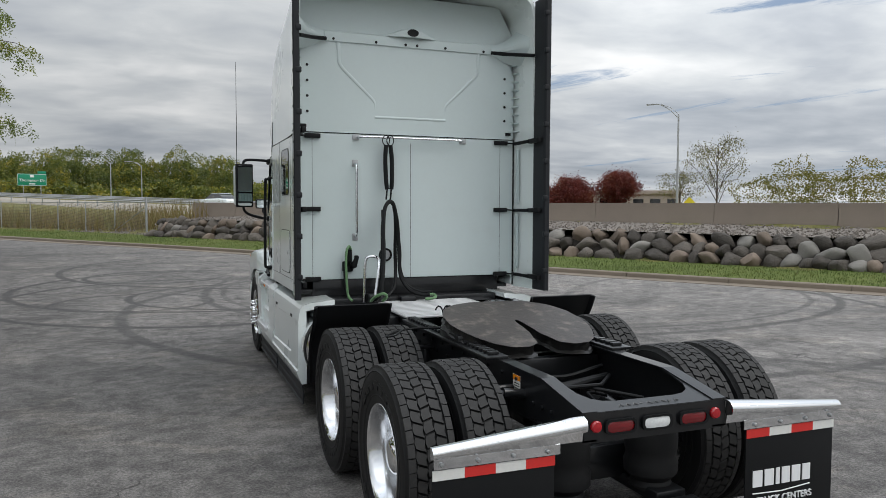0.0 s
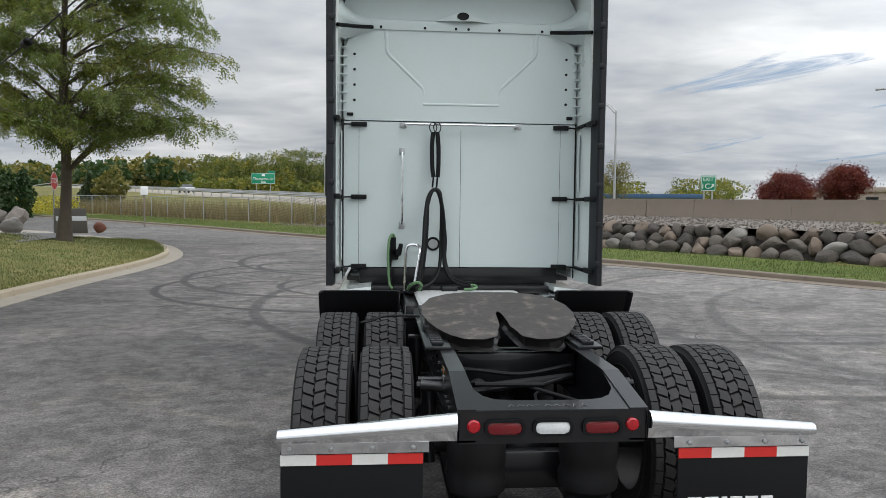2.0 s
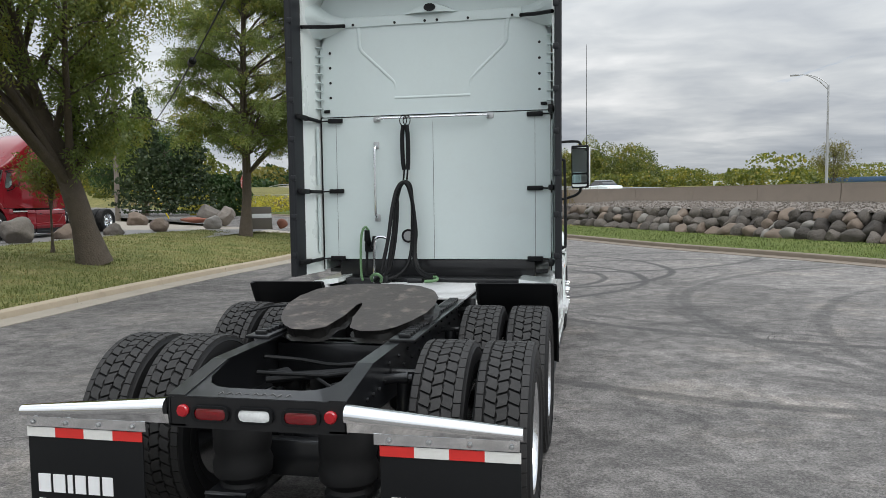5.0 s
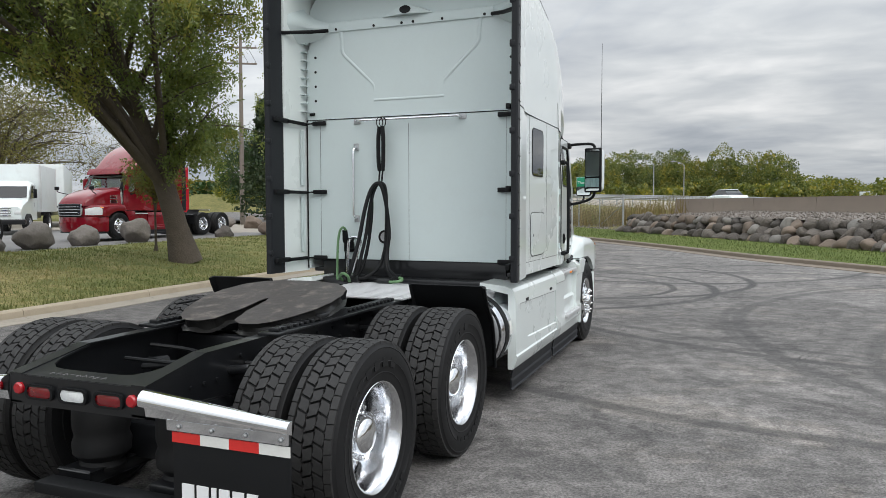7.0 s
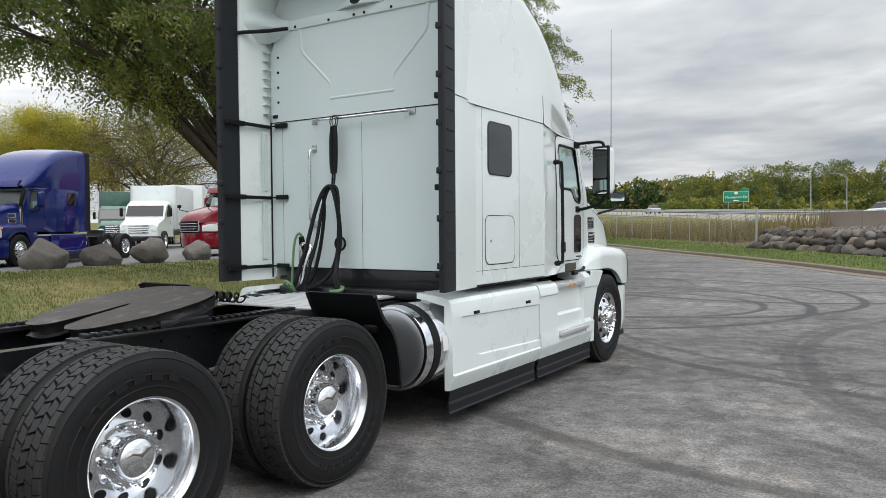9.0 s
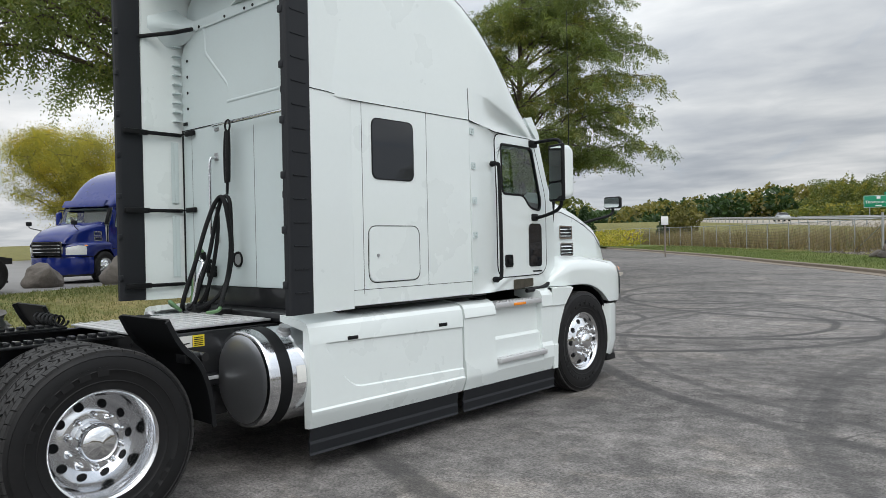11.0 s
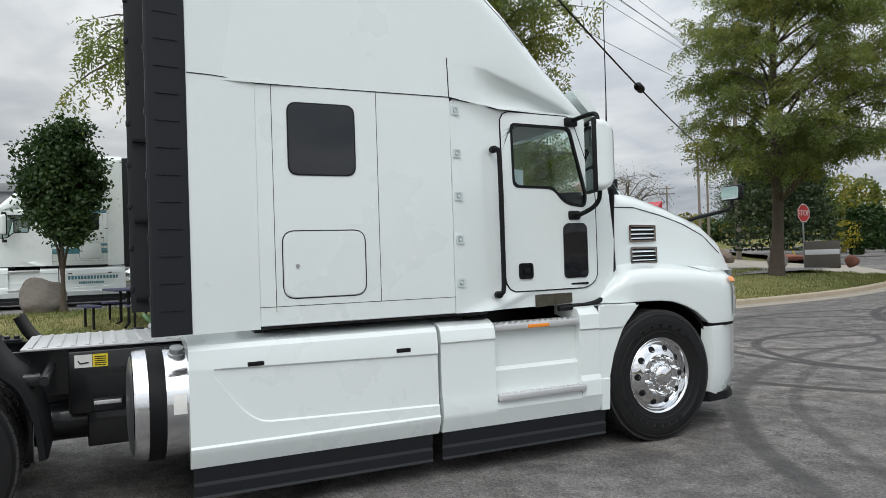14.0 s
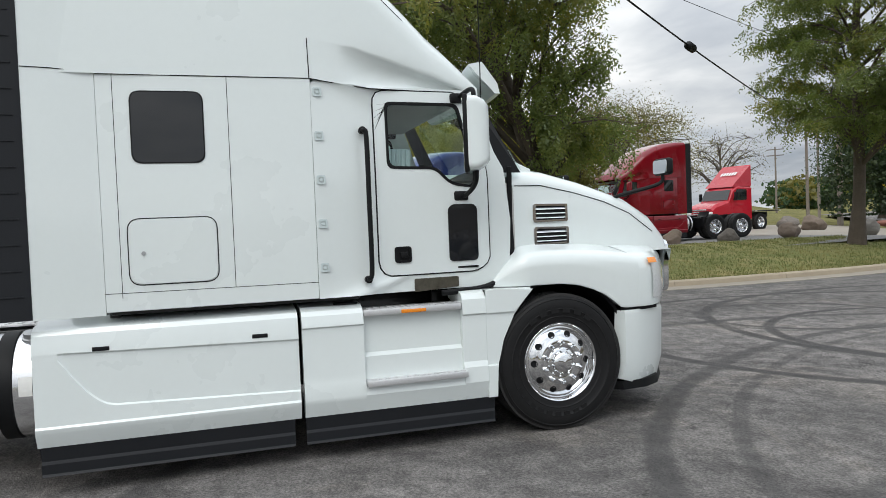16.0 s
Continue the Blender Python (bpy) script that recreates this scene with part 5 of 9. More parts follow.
            i_ = rounded([(5.875, 1.34), (5.97, 1.34), (5.97, 1.425), (5.875, 1.425)], 0.018, 4)
            ring_plate(bm, o, i_, 0.012, lambda u, v, w: pl(u, v, w + 0.018))
            plate(bm, i_, 0.002, lambda u, v, w: pl(u, v, w + 0.02))
            box(bm, *sorted((s * (xs(5.93) + 0.02), s * (xs(5.93) + 0.04))), 5.9, 5.955, 1.36, 1.40, 0.006)
            part("door_handle", bm, BLACK, dr)
            bm = bmn()
            o = rounded([(6.0, 1.11), (6.34, 1.13), (6.34, 1.205), (6.0, 1.205)], 0.01, 3)
            plate(bm, o, 0.006, lambda u, v, w: (s * (xs(u) + 0.018 + w), u, v))
            part("sill_plate", bm, SILL, dr, "dull bronze sill plate")
            bm = bmn()
            box(bm, *sorted((s * (xs(6.4) + 0.015), s * (xs(6.4) + 0.024))), 6.31, 6.5, 1.262, 1.277, 0.002)
            part("door_badge", bm, BLACK, dr)
        # cab side around the door
        body = [(5.31, 1.115), (5.31, 2.60), (5.55, 2.57), (6.52, 2.56), (6.66, 2.12), (6.74, 1.98), (6.78, 1.6), (6.76, 1.25), (6.62, 1.12)]
        bO = resample(body, N)
        dI = align(resample(door_o, N), bO)
        # same sense of turning
        def area(p):
            return sum(a[0] * b[1] - b[0] * a[1] for a, b in zip(p, p[1:] + p[:1]))
        if area(bO) * area(dI) < 0:
            dI = align(dI[::-1], bO)
        bm = bmn()
        ring_plate(bm, bO, dI, 0.018, lambda u, v, w: pl(u, v, w - 0.004))
        cs = part("cab_side", bm, P, T, angle=30)
        if full:
            for k in range(5):
                bm = bmn()
                z = 1.325 + k * 0.297
                o = rounded([(5.325, z - 0.03), (5.385, z - 0.03), (5.385, z + 0.03), (5.325, z + 0.03)], 0.012, 3)
                i_ = rounded([(5.338, z - 0.02), (5.372, z - 0.02), (5.372, z + 0.02), (5.338, z + 0.02)], 0.008, 3)
                ring_plate(bm, o, i_, 0.006, lambda u, v, w: pl(u, v, w + 0.012))
                tube(bm, [pl(5.355, z, 0.012), pl(5.355, z, 0.02)], 0.012, 8)
                part("fixing_clip", bm, WHITE_IN, cs)
            bm = bmn()
            gx = 0.085
            tube(bm, smooth_path([pl(5.655, 2.255, 0.0), pl(5.655, 2.25, gx * 0.8), pl(5.672, 2.20, gx), pl(5.672, 1.75, gx), pl(5.672, 1.30, gx), pl(5.655, 1.235, gx * 0.8), pl(5.655, 1.225, 0.0)], 5), 0.017, 10)
            for z in (2.255, 1.225):
                tube(bm, [pl(5.655, z, 0.01), pl(5.655, z, 0.05)], 0.026, 10)
            part("grab_handle", bm, BLACK, cs, "long black grab handle")
        bm = bmn()
        tube(bm, smooth_path([(s * (xs(6.78) - 0.0), 6.79, 2.0), (s * 0.985, 6.80, 1.6), (s * 0.995, 6.80, 1.34), (s * 1.03, 6.72, 1.20), (s * 1.06, 6.60, 1.125), (s * 1.085, 6.42, 1.098), (s * 1.10, 6.2, 1.09)], 4), 0.021, 8)
        part("cab_hood_gap", bm, BLACK, T)
    # windscreen, its pillars, cowl, visor
    bm = bmn()
    ws = []
    for z, y, x in ((1.98, 6.92, 0.96), (2.55, 6.60, 0.88)):
        ws.append([(x * f, y + 0.10 * (1 - f * f), z) for f in (-1, -0.75, -0.5, -0.25, 0, 0.25, 0.5, 0.75, 1)])
    loft(bm, ws, closed=False)
    wsn = part("windscreen", bm, GLASS, T, "windscreen")
    wsn.visible_shadow = False
    for s in (-1, 1):
        bm = bmn()
        loft(bm, [[(s * 0.965, 6.91, 1.96), (s * 1.00, 6.76, 1.96), (s * 0.98, 6.76, 1.96)], [(s * 0.885, 6.60, 2.56), (s * 0.955, 6.50, 2.56), (s * 0.93, 6.50, 2.56)]], caps=True)
        part("windscreen_pillar", bm, BLACK, T)
    bm = bmn()
    rings = []
    for x in (-0.86, -0.5, 0.0, 0.5, 0.86):
        q = 0.10 * (1 - (x / 0.9) ** 2)
        rings.append([(x, 6.55 + q, 2.80), (x, 6.66 + q, 2.82), (x, 6.78 + q, 2.66), (x, 6.80 + q, 2.58), (x, 6.76 + q, 2.58), (x, 6.60 + q, 2.74)])
    loft(bm, rings, caps=True)
    part("sun_visor", bm, P, T, "outside sun visor", angle=25)
    # interior
    bm = bmn()
    box(bm, -1.0, 1.0, 5.55, 5.60, 1.15, 2.5)
    box(bm, -1.0, 1.0, 6.55, 6.85, 1.15, 1.88, 0.05)
    box(bm, -1.0, 1.0, 5.6, 6.85, 1.12, 1.15)
    box(bm, -0.95, 0.95, 5.45, 6.5, 2.5, 2.55, 0.02)
    for s in (-1, 1):
        box(bm, s * 0.55 - 0.25, s * 0.55 + 0.25, 5.75, 6.25, 1.35, 1.55, 0.06)
        box(bm, s * 0.5 - 0.22, s * 0.5 + 0.22, 5.64, 5.78, 1.5, 2.08, 0.06)
    part("cab_interior", bm, INSIDE, T)
    bm = bmn()
    for s in (-1, 1):
        for k in range(6):
            tube(bm, [(s * (0.93 - 0.012 * k), 5.84 + 0.04 * k, 1.9), (s * (0.93 - 0.012 * k), 5.85 + 0.04 * k, 2.15)], 0.02, 8)
    part("window_curtain", bm, CURTAIN, T)
    # hood
    bm = bmn()
    rings = []
    for y, zt, hw in HOOD:
        ring = []
        zl = 1.30
        for k in range(5):
            t = k / 4
            ring.append((hw + 0.03 * (1 - t), y, zl + (zt - 0.16 - zl) * t))
        for k in range(1, 6):
            a = radians(90 * k / 5)
            ring.append((hw - 0.22 * (1 - math.cos(a)), y, zt - 0.16 + 0.13 * math.sin(a)))
        ring += [((hw - 0.22) * f, y, zt - 0.03 + 0.05 * (1 - f * f)) for f in (0.66, 0.33, 0.0)]
        rings.append(ring + [(-x, yy, z) for x, yy, z in ring[-2::-1]])
    loft(bm, rings, closed=False)
    bm.faces.new(bm.verts[-len(rings[0]):])
    hd = part("hood", bm, P, T, "sloping bonnet", angle=50)
    bm = bmn()
    for s in (-1, 1):
        rings = []
        for y, zt, x0 in ((6.80, 2.05, 0.90), (6.93, 2.05, 0.86), (7.08, 2.0, 0.80)):
            rings.append([(s * x0, y, zt - 0.12), (s * (x0 - 0.03), y, zt), (s * (x0 - 0.2), y, zt + 0.02), (s * (x0 - 0.3), y, zt - 0.06)])
        loft(bm, rings, caps=True)
    part("cowl_bulge", bm, P, hd, angle=50)
    if full:
        bm = bmn()
        for s in (-1, 1):
            tube(bm, [(s * hood_x(y, z), y, z) for y, z in ((6.86, 1.86), (7.1, 1.86), (7.4, 1.80), (7.7, 1.72), (7.95, 1.62), (8.2, 1.46))], 0.004, 6)
        part("hood_joint", bm, BLACK, hd)
    # fenders and bumper
    for s in (-1, 1):
        bm = bmn()
        # flowing shell over the wheel: lower edge, outer face, rounded ridge, slope up to the bonnet
        lower = [(6.57, 1.104), (6.70, 1.104), (6.95, 1.106), (7.12, 1.104), (7.26, 1.088), (7.39, 1.047), (7.50, 0.995), (7.58, 0.935), (7.63, 0.893), (7.68, 0.884), (7.80, 0.886)]
        ridge = [(6.57, 1.110), (6.63, 1.165), (6.72, 1.255), (6.81, 1.325), (6.88, 1.350), (7.0, 1.358), (7.2, 1.354), (7.5, 1.334), (7.7, 1.31), (7.80, 1.292)]
        def at(tab, y):
            for (y0, z0), (y1, z1) in zip(tab, tab[1:]):
                if y <= y1:
                    break
            return z0 + (z1 - z0) * max(0.0, min(1.0, (y - y0) / (y1 - y0)))
        rings = []
        for k in range(37):
            y = 6.57 + 1.23 * k / 36
            zl, zr = at(lower, y), at(ridge, y)
            h = min(1.0, (zr - zl) / 0.24)
            xo = 1.062 + 0.106 * step_in((y - 6.57) / 0.30) - 0.10 * max(0, (y - 7.6)) ** 1.2
            xi = min(xo - 0.16 * h - 0.02, hood_x(max(6.83, y), 1.38) - 0.01)
            rings.append([(s * 0.80, y, zl + 0.03), (s * (xo - 0.035), y, zl + 0.004), (s * (xo - 0.006), y, zl), (s * xo, y, zl + 0.012 * h), (s * (xo + 0.003), y, zl + 0.55 * (zr - zl)), (s * xo, y, zr - 0.085 * h), (s * (xo - 0.012 * h), y, zr - 0.04 * h), (s * (xo - 0.04 * h), y, zr - 0.008 * h), (s * (xo - 0.08 * h), y, zr + 0.006 * h), (s * xi, y, zr + 0.05 * h)])
        loft(bm, rings, closed=False, caps=False)
        part("front_fender", bm, P, T, "front wheel fender", angle=55)
        bm = bmn()
        lin = [(7.12 + r * math.cos(radians(a)), 0.57 + r * 0.95 * math.sin(radians(a))) for r, rng in ((0.575, range(0, 181, 12)), (0.60, range(180, -1, -12))) for a in rng]
        plate(bm, lin, 0.55, lambda u, v, w: (s * (0.56 + w), u, v))
        part("fender_liner", bm, BLACK, T)
        bm = bmn()
        rings = []
        for k in range(9):
            t = k / 8
            a = radians(90 * t)
            if k < 4:
                y = 7.66 + 0.1 * k
                x = 1.155 - 0.012 * k * k
            else:
                q = (k - 3) / 5
                y = 7.96 + 0.46 * math.sin(radians(90 * q)) ** 0.9
                x = 1.05 - 1.05 * q ** 1.4
            low = 0.275 + 0.05 * max(0, 1 - k / 1.5)
            rings.append([(s * x, y, 0.862), (s * (x + 0.012), y + (0.01 if k > 3 else 0), 0.83), (s * (x + 0.006), y, 0.45), (s * (x - 0.03), y - 0.03, low), (s * (x - 0.09), y - 0.06, low), (s * (x - 0.06), y - 0.05, 0.862)])
        loft(bm, rings, caps=True)
        part("bumper", bm, P, T, "painted corner bumper", angle=40)
        bm = bmn()
        rings = []
        for y, x in ((7.64, 1.12), (7.85, 1.10), (8.02, 1.0), (8.25, 0.7), (8.38, 0.0)):
            rings.append([(s * x, y, 0.30), (s * x, y + 0.02, 0.235), (s * (x - 0.1), y - 0.1, 0.235), (s * (x - 0.1), y - 0.1, 0.30)])
        loft(bm, rings, caps=True)
        rings = []
        for y, x in ((7.64, 1.135), (7.85, 1.12), (8.02, 1.05)):
            rings.append([(s * x, y, 0.90), (s * x, y, 0.855), (s * (x - 0.1), y, 0.855), (s * (x - 0.1), y, 0.90)])
        loft(bm, rings, caps=True)
        part("bumper_trim", bm, BLACK, T)
        bm = bmn()
        # rounded corner between fender and grille, with the lamp let into it
        nose = [(1.158, 7.785), (1.145, 7.87), (1.115, 7.95), (1.06, 8.03), (0.96, 8.12), (0.82, 8.23), (0.66, 8.34), (0.56, 8.40)]
        rings = []
        for x, y in nose:
            hx_ = min(x - 0.02, hood_x(min(y, 8.4), 1.36) - 0.03)
            f_ = (y - 7.785) / 0.615
            zt = 1.30 + 0.02 * f_
            rings.append([(s * (x - 0.004), y - 0.004, 0.885), (s * x, y, 0.93), (s * (x - 0.002), y, 1.17), (s * (x - 0.022), y - 0.012, zt - 0.05), (s * (x - 0.07), y - 0.05, zt + 0.01), (s * hx_, y - 0.08, zt + 0.07 - 0.05 * f_), (s * (hx_ - 0.04), y - 0.1, 0.95)])
        loft(bm, rings, closed=False)
        part("nose_panel", bm, P, T, "rounded front corner", angle=40)
        lamp = [(1.125, 7.93)] + nose[3:7]
        bm = bmn()
        loft(bm, [[(s * (x + d), y + 0.008, z) for z, d in ((0.94, 0.004), (1.05, 0.012), (1.16, 0.008), (1.255 - 0.25 * abs(x - 1.0), -0.018))] for x, y in lamp], closed=False)
        hl = part("headlamp", bm, CLEAR_LENS, T, "clear headlamp")
        bm = bmn()
        loft(bm, [[(s * (x + d), y + e, z) for z, d in ((1.222, 0.008), (1.24, 0.002), (1.262, -0.018))] for x, y, e in ((1.142, 7.885, 0.008), (1.13, 7.925, 0.012), (1.10, 7.98, 0.014))], closed=False)
        part("turn_lamp", bm, AMBER, hl, "amber turn lamp")
        if True:
            for k, z in enumerate((1.645, 1.465)):
                bm = bmn()
                hx = lambda y: hood_x(y, z) - 0.002
                o = rounded([(7.01, z - 0.073), (7.33, z - 0.068), (7.33, z + 0.068), (7.01, z + 0.073)], [0.03, 0.012, 0.012, 0.03], 4)
                i_ = rounded([(7.035, z - 0.056), (7.31, z - 0.052), (7.31, z + 0.052), (7.035, z + 0.056)], [0.02, 0.008, 0.008, 0.02], 4)
                ring_plate(bm, o, i_, 0.02, lambda u, v, w: (s * (hx(u) + w), u, v))
                for j in (-1, 0, 1):
                    zz = z + j * 0.034
                    loft(bm, [[(s * (hx(y) + 0.014), y, zz - 0.008), (s * (hx(y) + 0.02), y, zz), (s * (hx(y) + 0.004), y, zz + 0.012), (s * (hx(y) - 0.004), y, zz)] for y in (7.035, 7.312)], caps=True)
                vt = part("hood_vent", bm, CHROME, T, "chrome louvred vent")
                bm = bmn()
                plate(bm, i_, 0.006, lambda u, v, w: (s * (hx(u) - 0.001 + w), u, v))
                part("vent_backing", bm, BLACK, vt)
    # grille
    bm = bmn()
    plate(bm, rounded([(-0.55, 0.95), (0.55, 0.95), (0.56, 1.36), (-0.56, 1.36)], 0.06, 4), 0.03, lambda u, v, w: (u, 8.42 + w, v))
    gr = part("grille", bm, BLACK, T)
    bm = bmn()
    ring_plate(bm, rounded([(-0.60, 0.92), (0.60, 0.92), (0.61, 1.38), (-0.61, 1.38)], 0.08, 4), rounded([(-0.54, 0.96), (0.54, 0.96), (0.55, 1.34), (-0.55, 1.34)], 0.06, 4), 0.05, lambda u, v, w: (u, 8.40 + w, v))
    for k in range(3):
        box(bm, -0.54, 0.54, 8.445, 8.465, 1.02 + k * 0.11, 1.05 + k * 0.11, 0.005)
    part("grille_surround", bm, CHROME, gr)
    # mirrors
    for s in (-1, 1):
        bm = bmn()
        tube(bm, smooth_path([(s * 1.02, 6.40, 2.50), (s * 1.12, 6.40, 2.515), (s * 1.3, 6.40, 2.52), (s * 1.365, 6.40, 2.50), (s * 1.38, 6.40, 2.44)], 5), 0.017, 10)
        box(bm, *sorted((s * 1.0, s * 1.09)), 6.33, 6.44, 2.465, 2.535, 0.015)
        part("mirror_arm", bm, BLACK, T, "black upper mirror arm")
        bm = bmn()
        tube(bm, smooth_path([(s * 1.02, 6.40, 1.79), (s * 1.12, 6.40, 1.79), (s * 1.28, 6.40, 1.83), (s * 1.36, 6.40, 1.88), (s * 1.38, 6.40, 1.95)], 5), 0.017, 10)
        box(bm, *sorted((s * 1.0, s * 1.09)), 6.33, 6.44, 1.755, 1.825, 0.015)
        ma = part("mirror_arm", bm, BLACK, T, "black lower mirror arm")
        mp = pose(s * 1.395, 6.40, 0, 0, 0, -s * 21)
        bm = bmn()
        box(bm, *sorted((s * -0.115, s * 0.115)), -0.085, -0.05, 1.93, 2.465, 0.03, 3)
        part("mirror_bezel", bm, BLACK, ma, m=mp)
        bm = bmn()
        rings = []
        for y, g_ in ((-0.055, 0.0), (0.01, 0.004), (0.06, 0.03), (0.09, 0.07)):
            rings.append(rounded([(s * (-0.11 + g_), 1.945 + g_), (s * (0.11 - g_), 1.945 + g_), (s * (0.11 - g_), 2.455 - g_), (s * (-0.11 + g_), 2.455 - g_)], 0.05, 4))
            rings[-1] = [(u, y, v) for u, v in rings[-1]]
        loft(bm, rings, caps=True)
        part("mirror_shell", bm, P, ma, "painted mirror shell", m=mp)
        bm = bmn()
        plate(bm, rounded([(s * -0.095, 2.12), (s * 0.095, 2.12), (s * 0.095, 2.44), (s * -0.095, 2.44)], 0.02, 3), 0.002, lambda u, v, w: (u, -0.085 - w, v))
        plate(bm, rounded([(s * -0.095, 1.95), (s * 0.095, 1.95), (s * 0.095, 2.10), (s * -0.095, 2.10)], 0.02, 3), 0.002, lambda u, v, w: (u, -0.085 - w, v))
        part("mirror_glass", bm, MIRROR, ma, m=mp)
        if full:
            bm = bmn()
            tube(bm, [(s * 1.45, 6.42, 2.40), (s * 1.45, 6.425, 2.6), (s * 1.45, 6.43, 3.72)], [0.006, 0.004, 0.0025], 6)
            part("antenna", bm, BLACK, T, "thin whip antenna")
        bm = bmn()
        tube(bm, smooth_path([(s * 0.70, 7.82, 1.74), (s * 0.78, 7.92, 1.78), (s * 0.88, 8.12, 1.83), (s * 0.91, 8.2, 1.87), (s * 0.91, 8.21, 1.93)], 5), 0.016, 8)
        hm = part("hood_mirror_arm", bm, BLACK, T)
        bm = bmn()
        box(bm, *sorted((s * 0.80, s * 1.02)), 8.185, 8.25, 1.92, 2.06, 0.03, 3)
        part("hood_mirror", bm, BLACK, hm)
        bm = bmn()
        plate(bm, rounded([(s * 0.815, 1.935), (s * 1.005, 1.935), (s * 1.005, 2.045), (s * 0.815, 2.045)], 0.025, 4), 0.003, lambda u, v, w: (u, 8.185 - w, v))
        part("hood_mirror_glass", bm, MIRROR, hm)
    return T


def lathe_at(bm, p, s, r, h, seg=8):
    """A small bolt head that stands out along x."""
    tube(bm, [(p[0], p[1], p[2]), (p[0] + s * h, p[1], p[2])], r, seg)


def lathe_y(bm, p, r, h, seg=10):
    tube(bm, [p, (p[0], p[1] - h, p[2])], r, seg)


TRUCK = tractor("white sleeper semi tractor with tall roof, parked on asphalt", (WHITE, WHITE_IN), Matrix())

def split_loose(ob):
    """Every loose piece of a joined part becomes a part of its own."""
    src = bmesh.new()
    src.from_mesh(ob.data)
    left = set(src.verts)
    groups = []
    while left:
        stack = [left.pop()]
        grp = set(stack)
        while stack:
            for e in stack.pop().link_edges:
                for v in e.verts:
                    if v in left:
                        left.discard(v)
                        grp.add(v)
                        stack.append(v)
        groups.append(grp)
    groups.sort(key=lambda g: min(v.index for v in g))
    mt, par, nm, mw = ob.data.materials[0], ob.parent, ob.name.split(".")[0].rstrip("s"), ob.matrix_local.copy()
    for grp in groups:
        bm = bmn()
        new_v = {v: bm.verts.new(v.co) for v in sorted(grp, key=lambda v: v.index)}
        for f in src.faces:
            if f.verts[0] in grp:
                bm.faces.new([new_v[v] for v in f.verts])
        part(nm, bm, mt, par, m=mw)
    src.free()
    bpy.data.objects.remove(ob)


for ob in [o for o in TRUCK.children_recursive if o.name.split(".")[0] in ("extender_ribs", "brake_pipes", "chalk_bars", "frame_bolts", "coupling_bracket", "hood_joint", "panel_screw")]:
    split_loose(ob)
# flat panels keep flat shading beside their rounded edges
for ob in TRUCK.children_recursive:
    if ob.type == "MESH" and ob.data.materials and ob.data.materials[0] in (WHITE, WHITE_IN, TINT) and len(ob.data.polygons) > 20:
        wn_ = ob.modifiers.new("even_shading", "WEIGHTED_NORMAL")
        wn_.keep_sharp = True


# ---- lie of the land ----
def rise(y):
    """The yard climbs a little with distance."""
    return min(1.6, 0.012 * max(0.0, y - 15.0))


NEAR = [(-6.9, -60), (-7.3, -5), (-7.5, 5), (-7.75, 10), (-7.8, 14), (-7.6, 17), (-7.55, 19.5), (-7.9, 22.3), (-8.9, 25.4), (-10.3, 28.3), (-12.6, 31.6), (-16, 35.4), (-24, 43.0), (-45, 62), (-90, 100)]
FAR = [(46, -60), (33, -27), (19.5, -2), (13.3, 9.1), (10.9, 13.4), (8.9, 16.6), (7.2, 18.9), (3.7, 23.1), (0.9, 27.3), (-2.7, 32.2), (-6.5, 36.9), (-11.3, 43.2), (-17.8, 50.6), (-26.7, 60.6), (-50, 84), (-95, 126)]
N_DIR, S_DIR = Vector((0.858, 0.514)), Vector((-0.514, 0.858))


def along(poly, step):
    """Evenly spaced points along a smoothed line, with their left normals."""
    P = [p.to_2d() for p in smooth_path([(*q, 0) for q in poly], 8)]
    out, need = [], 0.0
    for a, b in zip(P, P[1:]):
        L = (b - a).length
        d = need
        while d < L:
            t = (b - a) / L
            out.append((a + t * d, Vector((-t.y, t.x))))
            d += step
        need = d - L
    return out


def gap_to(poly, x, y):
    """Distance to a line, positive on the left of its way."""
    best, sg = 1e9, 1
    for a, b in zip(poly, poly[1:]):
        ax, ay, bx, by = *a, *b
        dx, dy = bx - ax, by - ay
        t = max(0, min(1, ((x - ax) * dx + (y - ay) * dy) / (dx * dx + dy * dy)))
        ex, ey = x - ax - t * dx, y - ay - t * dy
        d = ex * ex + ey * ey
        if d < best:
            best, sg = d, (1 if dx * ey - dy * ex > 0 else -1)
    return sg * math.sqrt(best)


def step01(t):
    t = max(0.0, min(1.0, t))
    return t * t * (3 - 2 * t)


def sn(x, y):
    return x * S_DIR.x + y * S_DIR.y, x * N_DIR.x + y * N_DIR.y


def plateau(s):
    return 1.45 + 0.027 * max(0.0, min(s, 260) - 45)


def land(x, y):
    """Height of the open ground."""
    inl = gap_to(NEAR, x, y)
    if inl > 0:
        z = rise(y) + 0.14 + 0.33 * step01(inl / 5.5)
        return z + 6.0 * step01((y - 120) / 250)
    e = -gap_to(FAR, x, y)
    if e < 0:
        return rise(y)
    s, n = sn(x, y)
    wide = 6.0 + 16.0 * step01((s - 38) / 22)
    z0 = rise(y) + 0.13
    z = z0 + (max(plateau(s), z0) - z0) * step01((e - 5.4) / wide)
    return z


